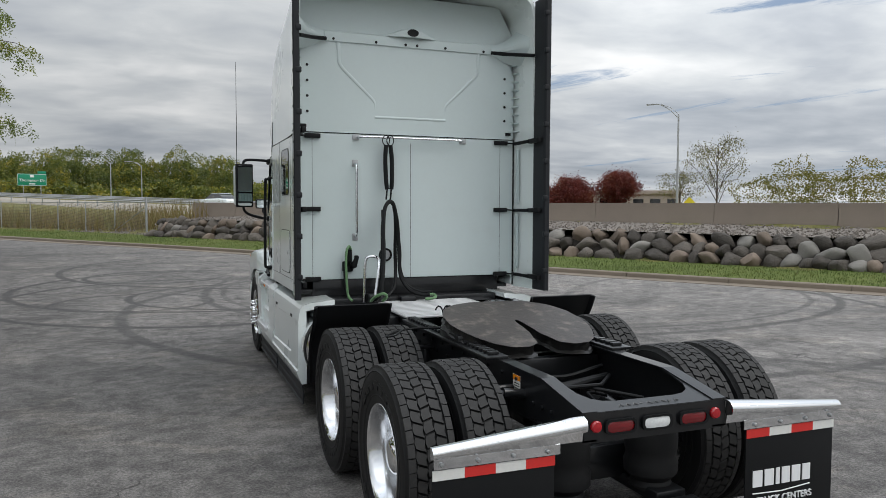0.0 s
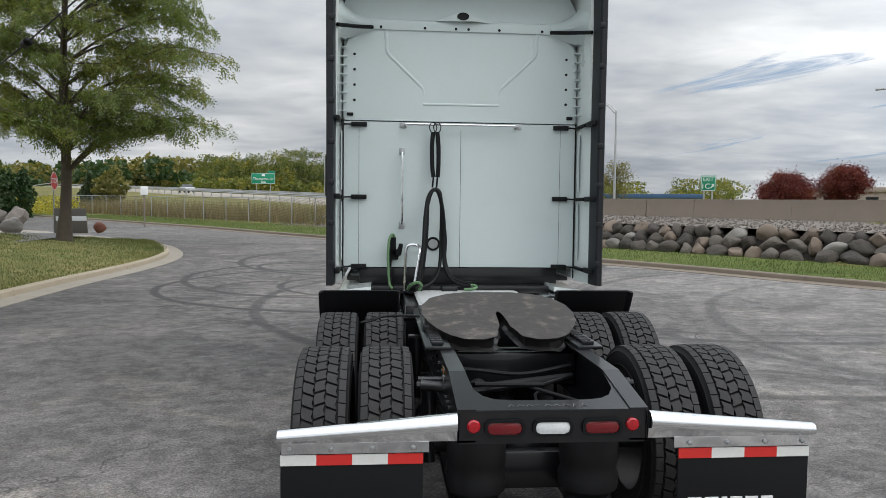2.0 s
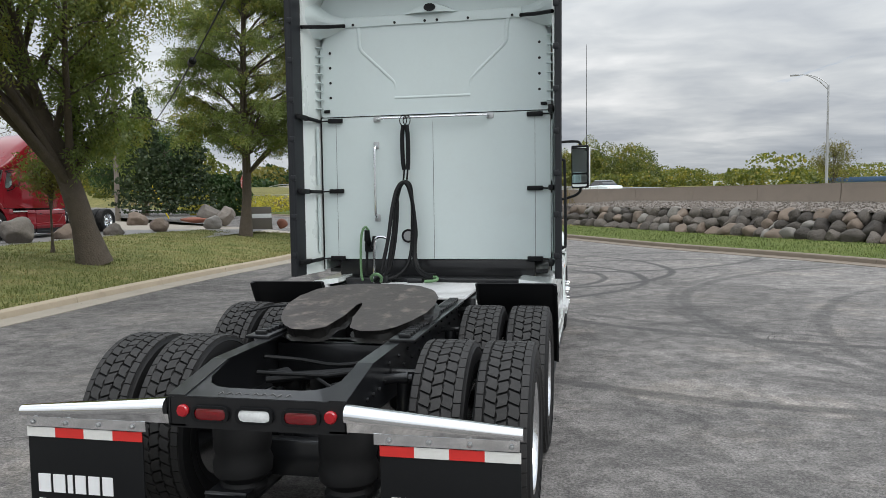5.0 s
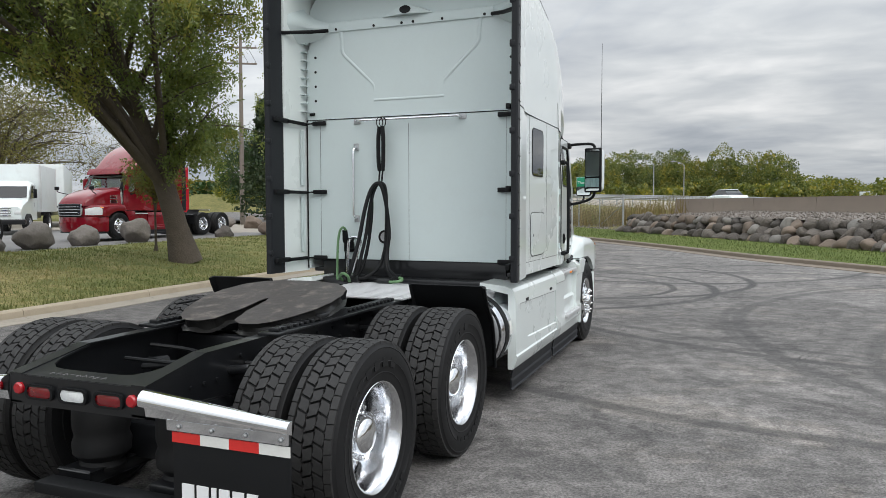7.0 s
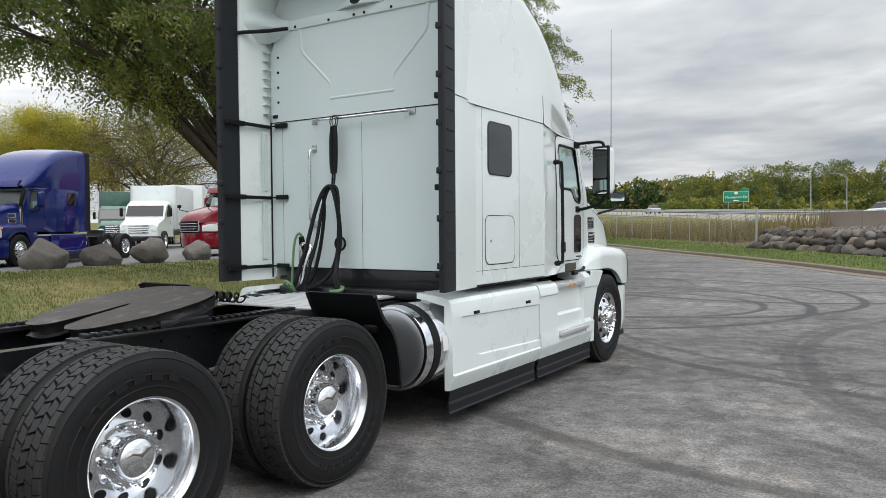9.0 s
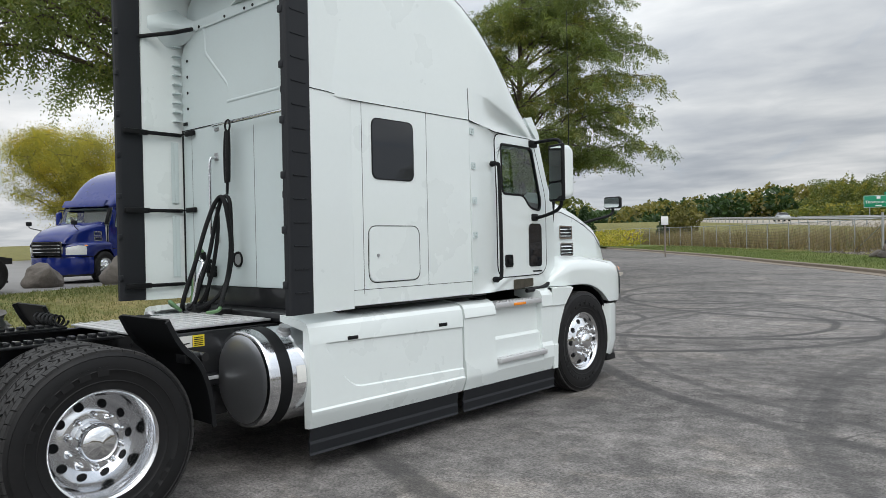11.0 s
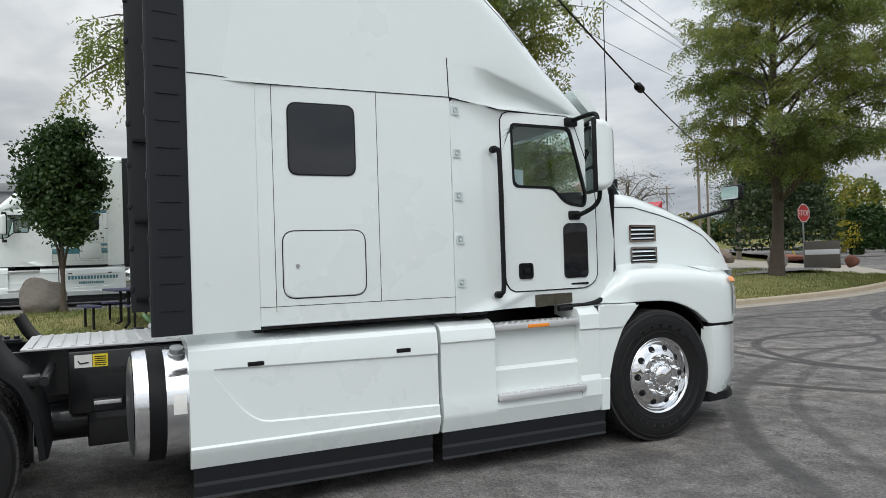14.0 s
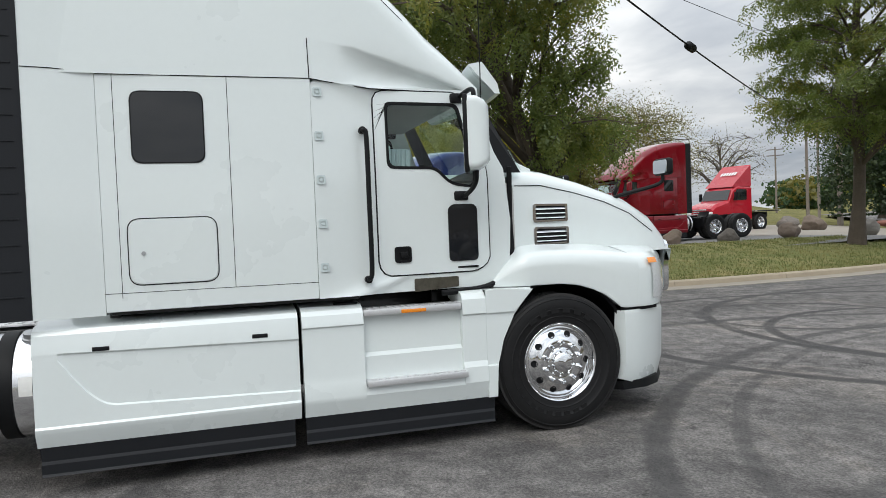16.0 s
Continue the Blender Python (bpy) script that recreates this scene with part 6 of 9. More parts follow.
def sheet(name, label, cat, A, B, n, mat, lift, kind="structure", zf=None):
    """A surface between two rows of points, laid on the land."""
    zf = zf or land
    bm = bmn()
    rows = []
    for a, b in zip(A, B):
        row = []
        for k in range(n + 1):
            p = a.lerp(b, k / n)
            row.append((p.x, p.y, zf(p.x, p.y) + (lift(k / n) if callable(lift) else lift)))
        rows.append(row)
    loft(bm, rows, closed=False)
    return thing(name, label, cat, kind=kind, bm=bm, mat=mat, angle=60)


def spread(lo, hi, n, k):
    """Coordinates that lie dense near zero and wide apart far off."""
    return [math.sinh(k * (-1 + 2 * i / n)) / math.sinh(k) * (hi if i * 2 > n else -lo) for i in range(n + 1)]


# open ground out to the horizon, sunk under the paving
bm = bmn()
gx, gy = spread(-1500, 1500, 130, 4.6), spread(-1500, 1500, 130, 4.6)
gv = []
for y in gy:
    row = []
    for x in gx:
        yy = y + 20
        i_, e_ = gap_to(NEAR, x, yy), -gap_to(FAR, x, yy)
        z = land(x, yy)
        if i_ < 4.0 and e_ < 4.0:
            z -= 0.6
        elif i_ > 0 and -75 < x < -5 and -65 < yy < 46:
            z -= 0.6
        row.append(bm.verts.new((x, yy, z)))
    gv.append(row)
for a, b in zip(gv, gv[1:]):
    for k in range(len(a) - 1):
        bm.faces.new((a[k], a[k + 1], b[k + 1], b[k]))
thing("ground", "rough grassy ground reaching to the hills", "ground", kind="structure", bm=bm, mat=FIELD, angle=80)

na, fa = [p for p, _ in along(NEAR, 1.5)], [p for p, _ in along(FAR, 1.5)]
m_ = 120
pick = lambda L: [L[round(i * (len(L) - 1) / m_)] for i in range(m_ + 1)]
sheet("road", "worn grey asphalt yard with dark tyre marks", "road", pick(na), pick(fa), 30, ASPHALT, 0.0, zf=lambda x, y: rise(y))

# lawn between kerb and lot
lawnA = [p for p, _ in along(NEAR, 0.75) if -45 < p.y < 28.0]
BACK = [(-13.4, -45), (-13.6, -4), (-14.0, 2), (-15.2, 6.5), (-17.0, 10), (-17.5, 15), (-17.3, 22), (-16.6, 25.6), (-14.6, 28.4), (-12.4, 29.3), (-10.8, 28.7)]
bk_ = [p for p, _ in along(BACK, 0.5)]
lawnB = [bk_[round(i * (len(bk_) - 1) / (len(lawnA) - 1))] for i in range(len(lawnA))]


def lawn_z(x, y):
    return rise(y) + 0.14 + 0.33 * step01(max(0, gap_to(NEAR, x, y)) / 5.5)


sheet("lawn", "patchy mown lawn between kerb and truck lot", "lawn", [a + Vector((-0.16, 0)) for a in lawnA], lawnB, 26, LAWN, 0.0, zf=lawn_z)
# lot and its driveway
lotA = [Vector((-12.6, y)) for y in range(-60, 29, 2)]
lotB = [Vector((-75.0, y)) for y in range(-60, 29, 2)]
sheet("truck_lot", "pale asphalt truck lot", "parking lot", lotA, lotB, 20, LOT, 0.0, zf=lambda x, y: rise(y) + 0.45)
drvA = [p for p, _ in along(NEAR, 1.0) if 27.3 < p.y < 40]
drvB = [Vector((-75, 26 + 20 * i / (len(drvA) - 1))) for i in range(len(drvA))]
sheet("driveway", "concrete driveway into the truck lot", "driveway", drvA, drvB, 40, GUTTER, 0.02, zf=lambda x, y: rise(y) + 0.43 * step01(max(0, gap_to(NEAR, x, y)) / 7.0))
# kerbs in cast lengths with gutters
kerb = thing("kerb", "tan concrete kerb with gutter", "kerb", kind="structure")
kerb2 = thing("kerb", "weathered concrete kerb along the far verge", "kerb", kind="structure")


def kerb_run(poly, own, sgn, keep, mat):
    pts = [(p, q) for p, q in along(poly, 0.48) if keep(p)]
    k = 0
    while k + 6 < len(pts):
        seg = pts[k:k + 7]
        bm = bmn()
        rings = []
        for i, (p, q) in enumerate(seg):
            t = Vector((q.y, -q.x)) * (0.006 if i == 0 else -0.006 if i == 6 else 0)
            z = rise(p.y)
            ring = []
            for u, h in ((0.0, -0.1), (0.0, 0.035), (0.012, 0.125), (0.04, 0.15), (0.165, 0.155), (0.175, 0.14), (0.175, -0.1)):
                c = p + q * (sgn * u) + t
                ring.append((c.x, c.y, z + h))
            rings.append(ring)
        loft(bm, rings, caps=True)
        part("kerb_stone", bm, mat, own)
        bm = bmn()
        rings = []
        for i, (p, q) in enumerate(seg):
            z = rise(p.y)
            t = Vector((q.y, -q.x)) * (0.004 if i == 0 else -0.004 if i == 6 else 0)
            ring = []
            for u, h in ((-0.45, -0.05), (-0.45, 0.012), (-0.1, 0.006), (-0.004, 0.03), (-0.004, -0.05)):
                c = p + q * (sgn * u) + t
                ring.append((c.x, c.y, z + h))
            rings.append(ring)
        loft(bm, rings, caps=True)
        part("gutter_slab", bm, GUTTER if mat is CONC else mat, own)
        k += 6


kerb_run(NEAR, kerb, 1, lambda p: -12 < p.y < 29.2, CONC)
kerb_run(FAR, kerb2, -1, lambda p: -8 < p.y < 66, FARKERB)

# verge, rock wall, gravel bank, barrier
fv = [(p, q) for p, q in along(FAR, 0.9) if -30 < p.y < 100]
sheet("verge", "green grass verge below the rocks", "verge", [p - q * 0.17 for p, q in fv], [p - q * 7.0 for p, q in fv], 12, VERGE, 0.012)
rnd = random.Random(11)


def stone_mesh(name, seed, sub=3, flat=0.75, rough=0.28):
    r = random.Random(seed)
    bm = bmn()
    bmesh.ops.create_icosphere(bm, subdivisions=sub, radius=0.5)
    off = Vector((r.uniform(-50, 50), r.uniform(-50, 50), r.uniform(-50, 50)))
    cuts = [(Vector((r.uniform(-1, 1), r.uniform(-1, 1), r.uniform(-1, 1))).normalized(), r.uniform(0.30, 0.42)) for _ in range(7)]
    for v in bm.verts:
        p = v.co.copy()
        for nrm, d in cuts:
            over = p.dot(nrm) - d
            if over > 0:
                p -= nrm * over * 0.85
        p *= 1 + rough * 0.5 * noise.noise(p * 2.2 + off) + rough * 0.16 * noise.noise(p * 7 + off)
        v.co = Vector((p.x, p.y, p.z * flat))
    return bm


STONES = {}
for mat_name, mt in (("grey", ROCK), ("pink", ROCK_PINK), ("pale", ROCK_PALE)):
    STONES[mat_name] = [mesh_of("rock", stone_mesh("rock", 100 + i, 3, 0.78, 0.42), mt, angle=50) for i in range(9)]
BOULD = {k: [mesh_of("boulder", stone_mesh("boulder", 300 + i, 4, 0.86, 0.5), mt, angle=40) for i in range(5)] for k, mt in (("grey", BOULDER), ("pink", ROCK_PINK), ("pale", ROCK_PALE))}

wall = thing("rock_wall", "dry-stacked wall of rounded field stones", "rock wall", kind="structure")
line = [(p, q) for p, q in along(FAR, 0.1) if p.y > -12 and sn(*p)[0] < 35.8]
for course in range(3):
    k = rnd.randint(0, 5)
    while k < len(line) - 4:
        wd = rnd.choice((0.42, 0.52, 0.62, 0.72, 0.9)) * rnd.uniform(0.9, 1.1)
        hh = rnd.uniform(0.40, 0.56)
        i = min(len(line) - 1, k + int(wd * 5))
        p, q = line[i]
        c = p - q * (5.15 + 0.33 * course + rnd.uniform(-0.06, 0.06))
        z = rise(p.y) + 0.24 + 0.33 * course + rnd.uniform(-0.05, 0.05)
        r = rnd.random()
        kind = "grey" if r < 0.66 else "pink" if r < 0.91 else "pale"
        rise_ = math.degrees(math.atan2(q.y, q.x)) + 90
        part("rock", STONES[kind][rnd.randrange(9)], None, wall, m=pose(c.x, c.y, z, rnd.uniform(-24, 24), rnd.uniform(-24, 24), rise_ + rnd.choice((0, 180)) + rnd.uniform(-25, 25)) @ Matrix.Diagonal((wd * 1.12, 0.8, hh / 0.60, 1)))
        k += int(wd * 10)

# near-black backing sheet, added for the shade in the gaps between stones
GAP_SHADE = material("dark_soil", (0.022, 0.018, 0.014), rough=1.0, var=0.3, vscale=3, fine=30, bump=0.02, bscale=12)
bm = bmn()
loft(bm, [[((p - q * e_).x, (p - q * e_).y, rise(p.y) + z) for e_, z in ((5.05, 0.0), (5.35, 0.42), (5.7, 0.8), (6.0, 0.92))] for p, q in line[::8] if sn(*p)[0] < 34.4], closed=False)
thing("soil_bank", "dark backing sheet shading the gaps between the stones", "soil", kind="structure", bm=bm, mat=GAP_SHADE)
gl = [(p, q) for p, q in along(FAR, 0.9) if p.y > -16 and sn(*p)[0] < 44]


def bank_z(x, y):
    e = -gap_to(FAR, x, y)
    s = sn(x, y)[0]
    fade = step01((37.6 - s) / 3.4)
    return land(x, y) * (1 - fade) + fade * (rise(y) + 1.08 + 0.035 * max(0, e - 5.6)) + 0.02


sheet("gravel_bank", "bank of brown crushed stone below the barrier", "gravel", [p - q * 5.75 for p, q in gl], [p - q * 12.2 for p, q in gl], 14, GRAVEL, 0.0, zf=bank_z)
vs, fs = [], []
tet = [Vector((1, 0, -0.4)), Vector((-0.5, 0.87, -0.4)), Vector((-0.5, -0.87, -0.4)), Vector((0.1, 0.1, 0.8))]
for _ in range(9000):
    p, q = rnd.choice(gl)
    e = 5.7 + 6.2 * rnd.random() ** 1.3
    c = p - q * e + S_DIR * rnd.uniform(-0.6, 0.6)
    z = bank_z(c.x, c.y)
    sz = rnd.uniform(0.03, 0.075)
    rot = Euler((rnd.uniform(0, 6), rnd.uniform(0, 6), rnd.uniform(0, 6))).to_matrix()
    b = len(vs)
    vs += [tuple(Vector((c.x, c.y, z + sz * 0.3)) + rot @ t * sz) for t in tet]
    fs += [(b, b + 1, b + 2), (b, b + 3, b + 1), (b + 1, b + 3, b + 2), (b + 2, b + 3, b)]
me = bpy.data.meshes.new("loose_stones")
me.from_pydata(vs, [], fs)
me.materials.append(GRAVEL)
thing("loose_stones", "loose crushed stones on the bank", "gravel", kind="stuff", bm=me)

barrier = thing("barrier_wall", "low tan concrete barrier along the highway", "barrier", kind="structure")
bl = [(p, q) for p, q in along(FAR, 4.0) if p.y > -40 and sn(*p)[0] < 44]
for (p, q), (p2, q2) in zip(bl, bl[1:]):
    a, b = p - q * 11.6, p2 - q2 * 11.6
    d = (b - a).normalized() * 0.012
    rings = []
    for c in (a + d, b - d):
        z = 1.36 + 0.4 * rise(c.y)
        rings.append([(c.x - q.x * u, c.y - q.y * u, z + h) for u, h in ((-0.2, -0.5), (-0.2, 0.08), (-0.12, 0.3), (-0.1, 0.88), (0.1, 0.88), (0.12, 0.3), (0.2, 0.08), (0.2, -0.5))])
    bm = bmn()
    loft(bm, rings, caps=True)
    part("barrier_segment", bm, BARRIER, barrier, angle=20)

# highway on its embankment
hw = [(s, 34.0) for s in range(-80, 300, 6)]
to_xy = lambda s, n: S_DIR * s + N_DIR * n
bm = bmn()
rows = []
for s, n in hw:
    z = plateau(s) + 0.25
    rows.append([(*to_xy(s, n + u), z + h) for u, h in ((-2.5, -0.6), (-1.5, 0.0), (11, 0.0), (12, -0.6))])
loft(bm, rows, closed=False)
thing("highway", "pale concrete highway beyond the barrier", "road", kind="structure", bm=bm, mat=GUTTER)
rail = thing("guard_rail", "galvanised highway guard rail on posts", "guard rail", kind="structure")
for n in (32.2, 46.5):
    bm = bmn()
    rows = []
    for s in range(42, 300, 6):
        z = plateau(s) + 0.25
        rows.append([(*to_xy(s, n + u), z + h) for u, h in ((0, 0.45), (-0.06, 0.5), (0, 0.58), (-0.06, 0.66), (0, 0.72), (0.03, 0.6))])
    loft(bm, rows)
    part("rail_beam", bm, STEEL, rail)
    for s in range(42, 200, 4):
        bm = bmn()
        c = to_xy(s, n + 0.06)
        z = plateau(s)
        box(bm, c.x - 0.06, c.x + 0.06, c.y - 0.06, c.y + 0.06, z - 0.3, z + 0.95)
        part("rail_post", bm, STEEL, rail)

# chain-link fence
FENCE = [(-3.2, 43.4), (-10.3, 52.5), (-16, 58.2), (-24, 67), (-40, 83), (-70, 112), (-95, 136)]
fence = thing("chain_link_fence", "grey chain-link fence on steel posts in weeds", "fence")
wire = bpy.data.materials.new("wire_netting")
wire.use_nodes = True
wn_ = Net(wire.node_tree)
tr_ = wn_.add("ShaderNodeBsdfTransparent")
mx_ = wn_.add("ShaderNodeMixShader")
b_ = wire.node_tree.nodes["Principled BSDF"]
b_.inputs["Base Color"].default_value = (0.3, 0.3, 0.3, 1)
wv = wn_.add("ShaderNodeTexCoord").outputs["Object"]
wa = wn_.add("ShaderNodeTexWave", bands_direction="DIAGONAL")
wn_.put(wa.inputs["Vector"], wv)
wa.inputs["Scale"].default_value = 3.0
wn_.put(mx_.inputs[0], wn_.span(wa.outputs["Fac"], 0.75, 0.95, 0.08, 0.35))
wn_.t.links.new(tr_.outputs[0], mx_.inputs[1])
wn_.t.links.new(b_.outputs[0], mx_.inputs[2])
wn_.t.links.new(mx_.outputs[0], wire.node_tree.nodes["Material Output"].inputs[0])
fp = [p for p, _ in along(FENCE, 3.0)]
bm = bmn()
loft(bm, [[(p.x, p.y, land(p.x, p.y)), (p.x, p.y, land(p.x, p.y) + 1.8)] for p in fp], closed=False)
part("netting", bm, wire, fence, "wire netting")
bm = bmn()
tube(bm, [(p.x, p.y, land(p.x, p.y) + 1.8) for p in fp], 0.025, 6)
part("top_rail", bm, STEEL, fence)
bm = bmn()
tube(bm, [(0, 0, -0.3), (0, 0, 1.85)], 0.035, 8)
post_me = mesh_of("fence_post", bm, STEEL)
for p in fp:
    part("fence_post", post_me, None, fence, m=pose(p.x, p.y, land(p.x, p.y)))
bm = bmn()
p0, p1 = fp[0], fp[1]
tube(bm, [(p0.x, p0.y, land(*p0) + 1.5), (p1.x, p1.y, land(*p1) + 0.1)], 0.025, 6)
tube(bm, [(p0.x, p0.y, land(*p0) - 0.2), (p0.x, p0.y, land(*p0) + 2.1)], 0.06, 8)
part("corner_brace", bm, STEEL, fence)


# ---- plants ----
def quads(name, cen, ax, ay, mat, fold=0.0):
    """One mesh of many small four-sided leaves: centres and two half axes each."""
    n = len(cen)
    v = np.empty((n, 4, 3))
    v[:, 0] = cen - ax
    v[:, 1] = cen + ay
    v[:, 2] = cen + ax
    v[:, 3] = cen - ay
    me = bpy.data.meshes.new(name)
    me.vertices.add(4 * n)
    me.vertices.foreach_set("co", v.reshape(-1))
    me.loops.add(4 * n)
    me.loops.foreach_set("vertex_index", np.arange(4 * n, dtype=np.int32))
    me.polygons.add(n)
    me.polygons.foreach_set("loop_start", np.arange(0, 4 * n, 4, dtype=np.int32))
    me.update()
    me.materials.append(mat)
    return me


def leaf_mesh(name, anchors, per, spread_r, size, mat, seed, droop=0.5, slim=0.32, flat=1.0):
    """Leaves hanging in sprays around anchor points."""
    g = np.random.default_rng(seed)
    A = np.repeat(np.array(anchors), per, axis=0)
    n = len(A)
    off = g.normal(size=(n, 3)) * spread_r
    off[:, 2] = off[:, 2] * 0.75 * flat - np.abs(g.normal(size=n)) * spread_r * droop
    cen = A + off
    d = g.normal(size=(n, 3))
    d[:, 2] -= droop * 1.2
    d /= np.linalg.norm(d, axis=1)[:, None]
    o = np.cross(d, g.normal(size=(n, 3)))
    o /= np.linalg.norm(o, axis=1)[:, None]
    L = size * g.uniform(0.6, 1.3, size=n)[:, None]
    return quads(name, cen, d * L * 0.5, o * L * slim * 0.5, mat)


def tree(label, base, crown, rad, limbs, seed, leaf, size, per, fork=0.3, trunk_r=0.3, top=None, name="tree", lean=(0, 0), twigs=9, spray=0.45, droop=0.5, bark=None, slim=0.32, group="", shell=0.45, low=-1.0):
    """A broadleaf tree: tapered trunk, limbs, twigs and a crown of single leaves.
    crown: centre; rad: its half sizes; fork: share of height where limbs begin."""
    r = random.Random(seed)
    B, C = Vector(base), Vector(crown)
    T = thing(name, label, "tree", group, m=pose(*base))
    top = top or (C.z + rad[2] * 0.55)
    hgt = top - B.z
    bm = bmn()
    tp = []
    for k in range(9):
        t = k / 8
        c = Vector((lean[0] * t + (C.x - B.x) * t * t * 0.55, lean[1] * t + (C.y - B.y) * t * t * 0.55, hgt * t))
        c += Vector((noise.noise(Vector((t * 3, seed, 0))), noise.noise(Vector((t * 3, seed, 9))), 0)) * 0.35 * t * trunk_r / 0.3
        tp.append(c)
    rr = [trunk_r * (1.75 if k == 0 else 1.0) * (1 - 0.86 * (k / 8)) for k in range(9)]
    path = smooth_path(tp, 3)
    rad_t = [rr[0] + (rr[1] * 1.03 - rr[0]) * min(1, i / 2.0) if i < 3 else trunk_r * (1 - 0.86 * (i / (len(path) - 1))) for i in range(len(path))]
    tube(bm, path, rad_t, 12)
    anchors = []
    for i in range(limbs):
        t0 = fork + (0.95 - fork) * (i + r.random() * 0.6) / limbs
        st = path[min(len(path) - 1, int(t0 * (len(path) - 1)))]
        a = 2.4 * i + r.uniform(-0.4, 0.4)
        el = -0.25 + 1.1 * (i / limbs) + r.uniform(-0.2, 0.3)
        el = max(low, el)
        q = r.uniform(0.72, 1.0)
        end = (C - B) + Vector((rad[0] * math.cos(a) * math.cos(el), rad[1] * math.sin(a) * math.cos(el), rad[2] * math.sin(el))) * q
        mid = st.lerp(end, 0.5) + Vector((0, 0, 0.16 * (end - st).length)) + Vector((r.uniform(-0.3, 0.3), r.uniform(-0.3, 0.3), 0))
        lp = smooth_path([st, st.lerp(mid, 0.5) + Vector((0, 0, 0.05)), mid, mid.lerp(end, 0.55) + Vector((0, 0, 0.1)), end], 3)
        r0 = max(0.03, trunk_r * 0.5 * (1 - 0.6 * t0))
        tube(bm, lp, [r0 * (1 - 0.88 * j / (len(lp) - 1)) for j in range(len(lp))], 7)
        for k in range(twigs):
            j = r.randint(len(lp) // 3, len(lp) - 1)
            s_ = lp[j]
            e_ = s_ + Vector((r.gauss(0, 1), r.gauss(0, 1), r.gauss(0, 0.7) - 0.15 * droop)) * 0.24 * max(rad[0], rad[1])
            # keep twigs inside the crown
            w_ = Vector(((e_.x - (C - B).x) / rad[0], (e_.y - (C - B).y) / rad[1], (e_.z - (C - B).z) / rad[2]))
            if w_.length > 1.08:
                e_ = (C - B) + Vector((w_.x * rad[0], w_.y * rad[1], w_.z * rad[2])) / w_.length * r.uniform(0.9, 1.1)
            m_ = s_.lerp(e_, 0.5) + Vector((0, 0, 0.12))
            tube(bm, [s_, m_, e_], [r0 * 0.26 + 0.008, r0 * 0.15 + 0.006, 0.005], 5, cap=False)
            for f in (0.35, 0.7, 1.0):
                anchors.append(tuple(s_.lerp(e_, f)))
        anchors.append(tuple(end))
    part("trunk", bm, bark or BARK, T, "bark-covered trunk and limbs", angle=60)
    part("crown", leaf_mesh("crown", anchors, per, spray, size, leaf, seed, droop, slim), None, T)
    return T


def fronds(name, anchors, axes, mat, seed, length=0.36, n_leaf=8, leaflet=0.13, slim=0.36):
    """Feathery compound leaves: a drooping axis with leaflets on both sides of it."""
    g = np.random.default_rng(seed)
    A, X = np.array(anchors), np.array(axes)
    n = len(A)
    X = X + g.normal(size=(n, 3)) * 0.45
    X[:, 2] -= 0.35
    X /= np.linalg.norm(X, axis=1)[:, None]
    L = length * g.uniform(0.6, 1.25, size=n)[:, None]
    S = np.cross(X, g.normal(size=(n, 3)))
    S /= np.linalg.norm(S, axis=1)[:, None]
    U = np.cross(X, S)
    cen, ax, ay = [], [], []
    for j in range(n_leaf):
        t = (j + 0.8) / n_leaf
        p = A + X * L * t
        p[:, 2] -= (L[:, 0] * t) ** 2 * 0.9
        d = X * 0.55 + S * (1 if j % 2 else -1) + g.normal(size=(n, 3)) * 0.25
        d[:, 2] -= 0.25
        d /= np.linalg.norm(d, axis=1)[:, None]
        w = np.cross(d, U + g.normal(size=(n, 3)) * 0.5)
        w /= np.linalg.norm(w, axis=1)[:, None]
        q = leaflet * g.uniform(0.75, 1.25, size=n)[:, None] * (1.0 - 0.35 * abs(t - 0.45))
        cen.append(p + d * q * 0.5)
        ax.append(d * q * 0.5)
        ay.append(w * q * slim * 0.5)
    return quads(name, np.concatenate(cen), np.concatenate(ax), np.concatenate(ay), mat)


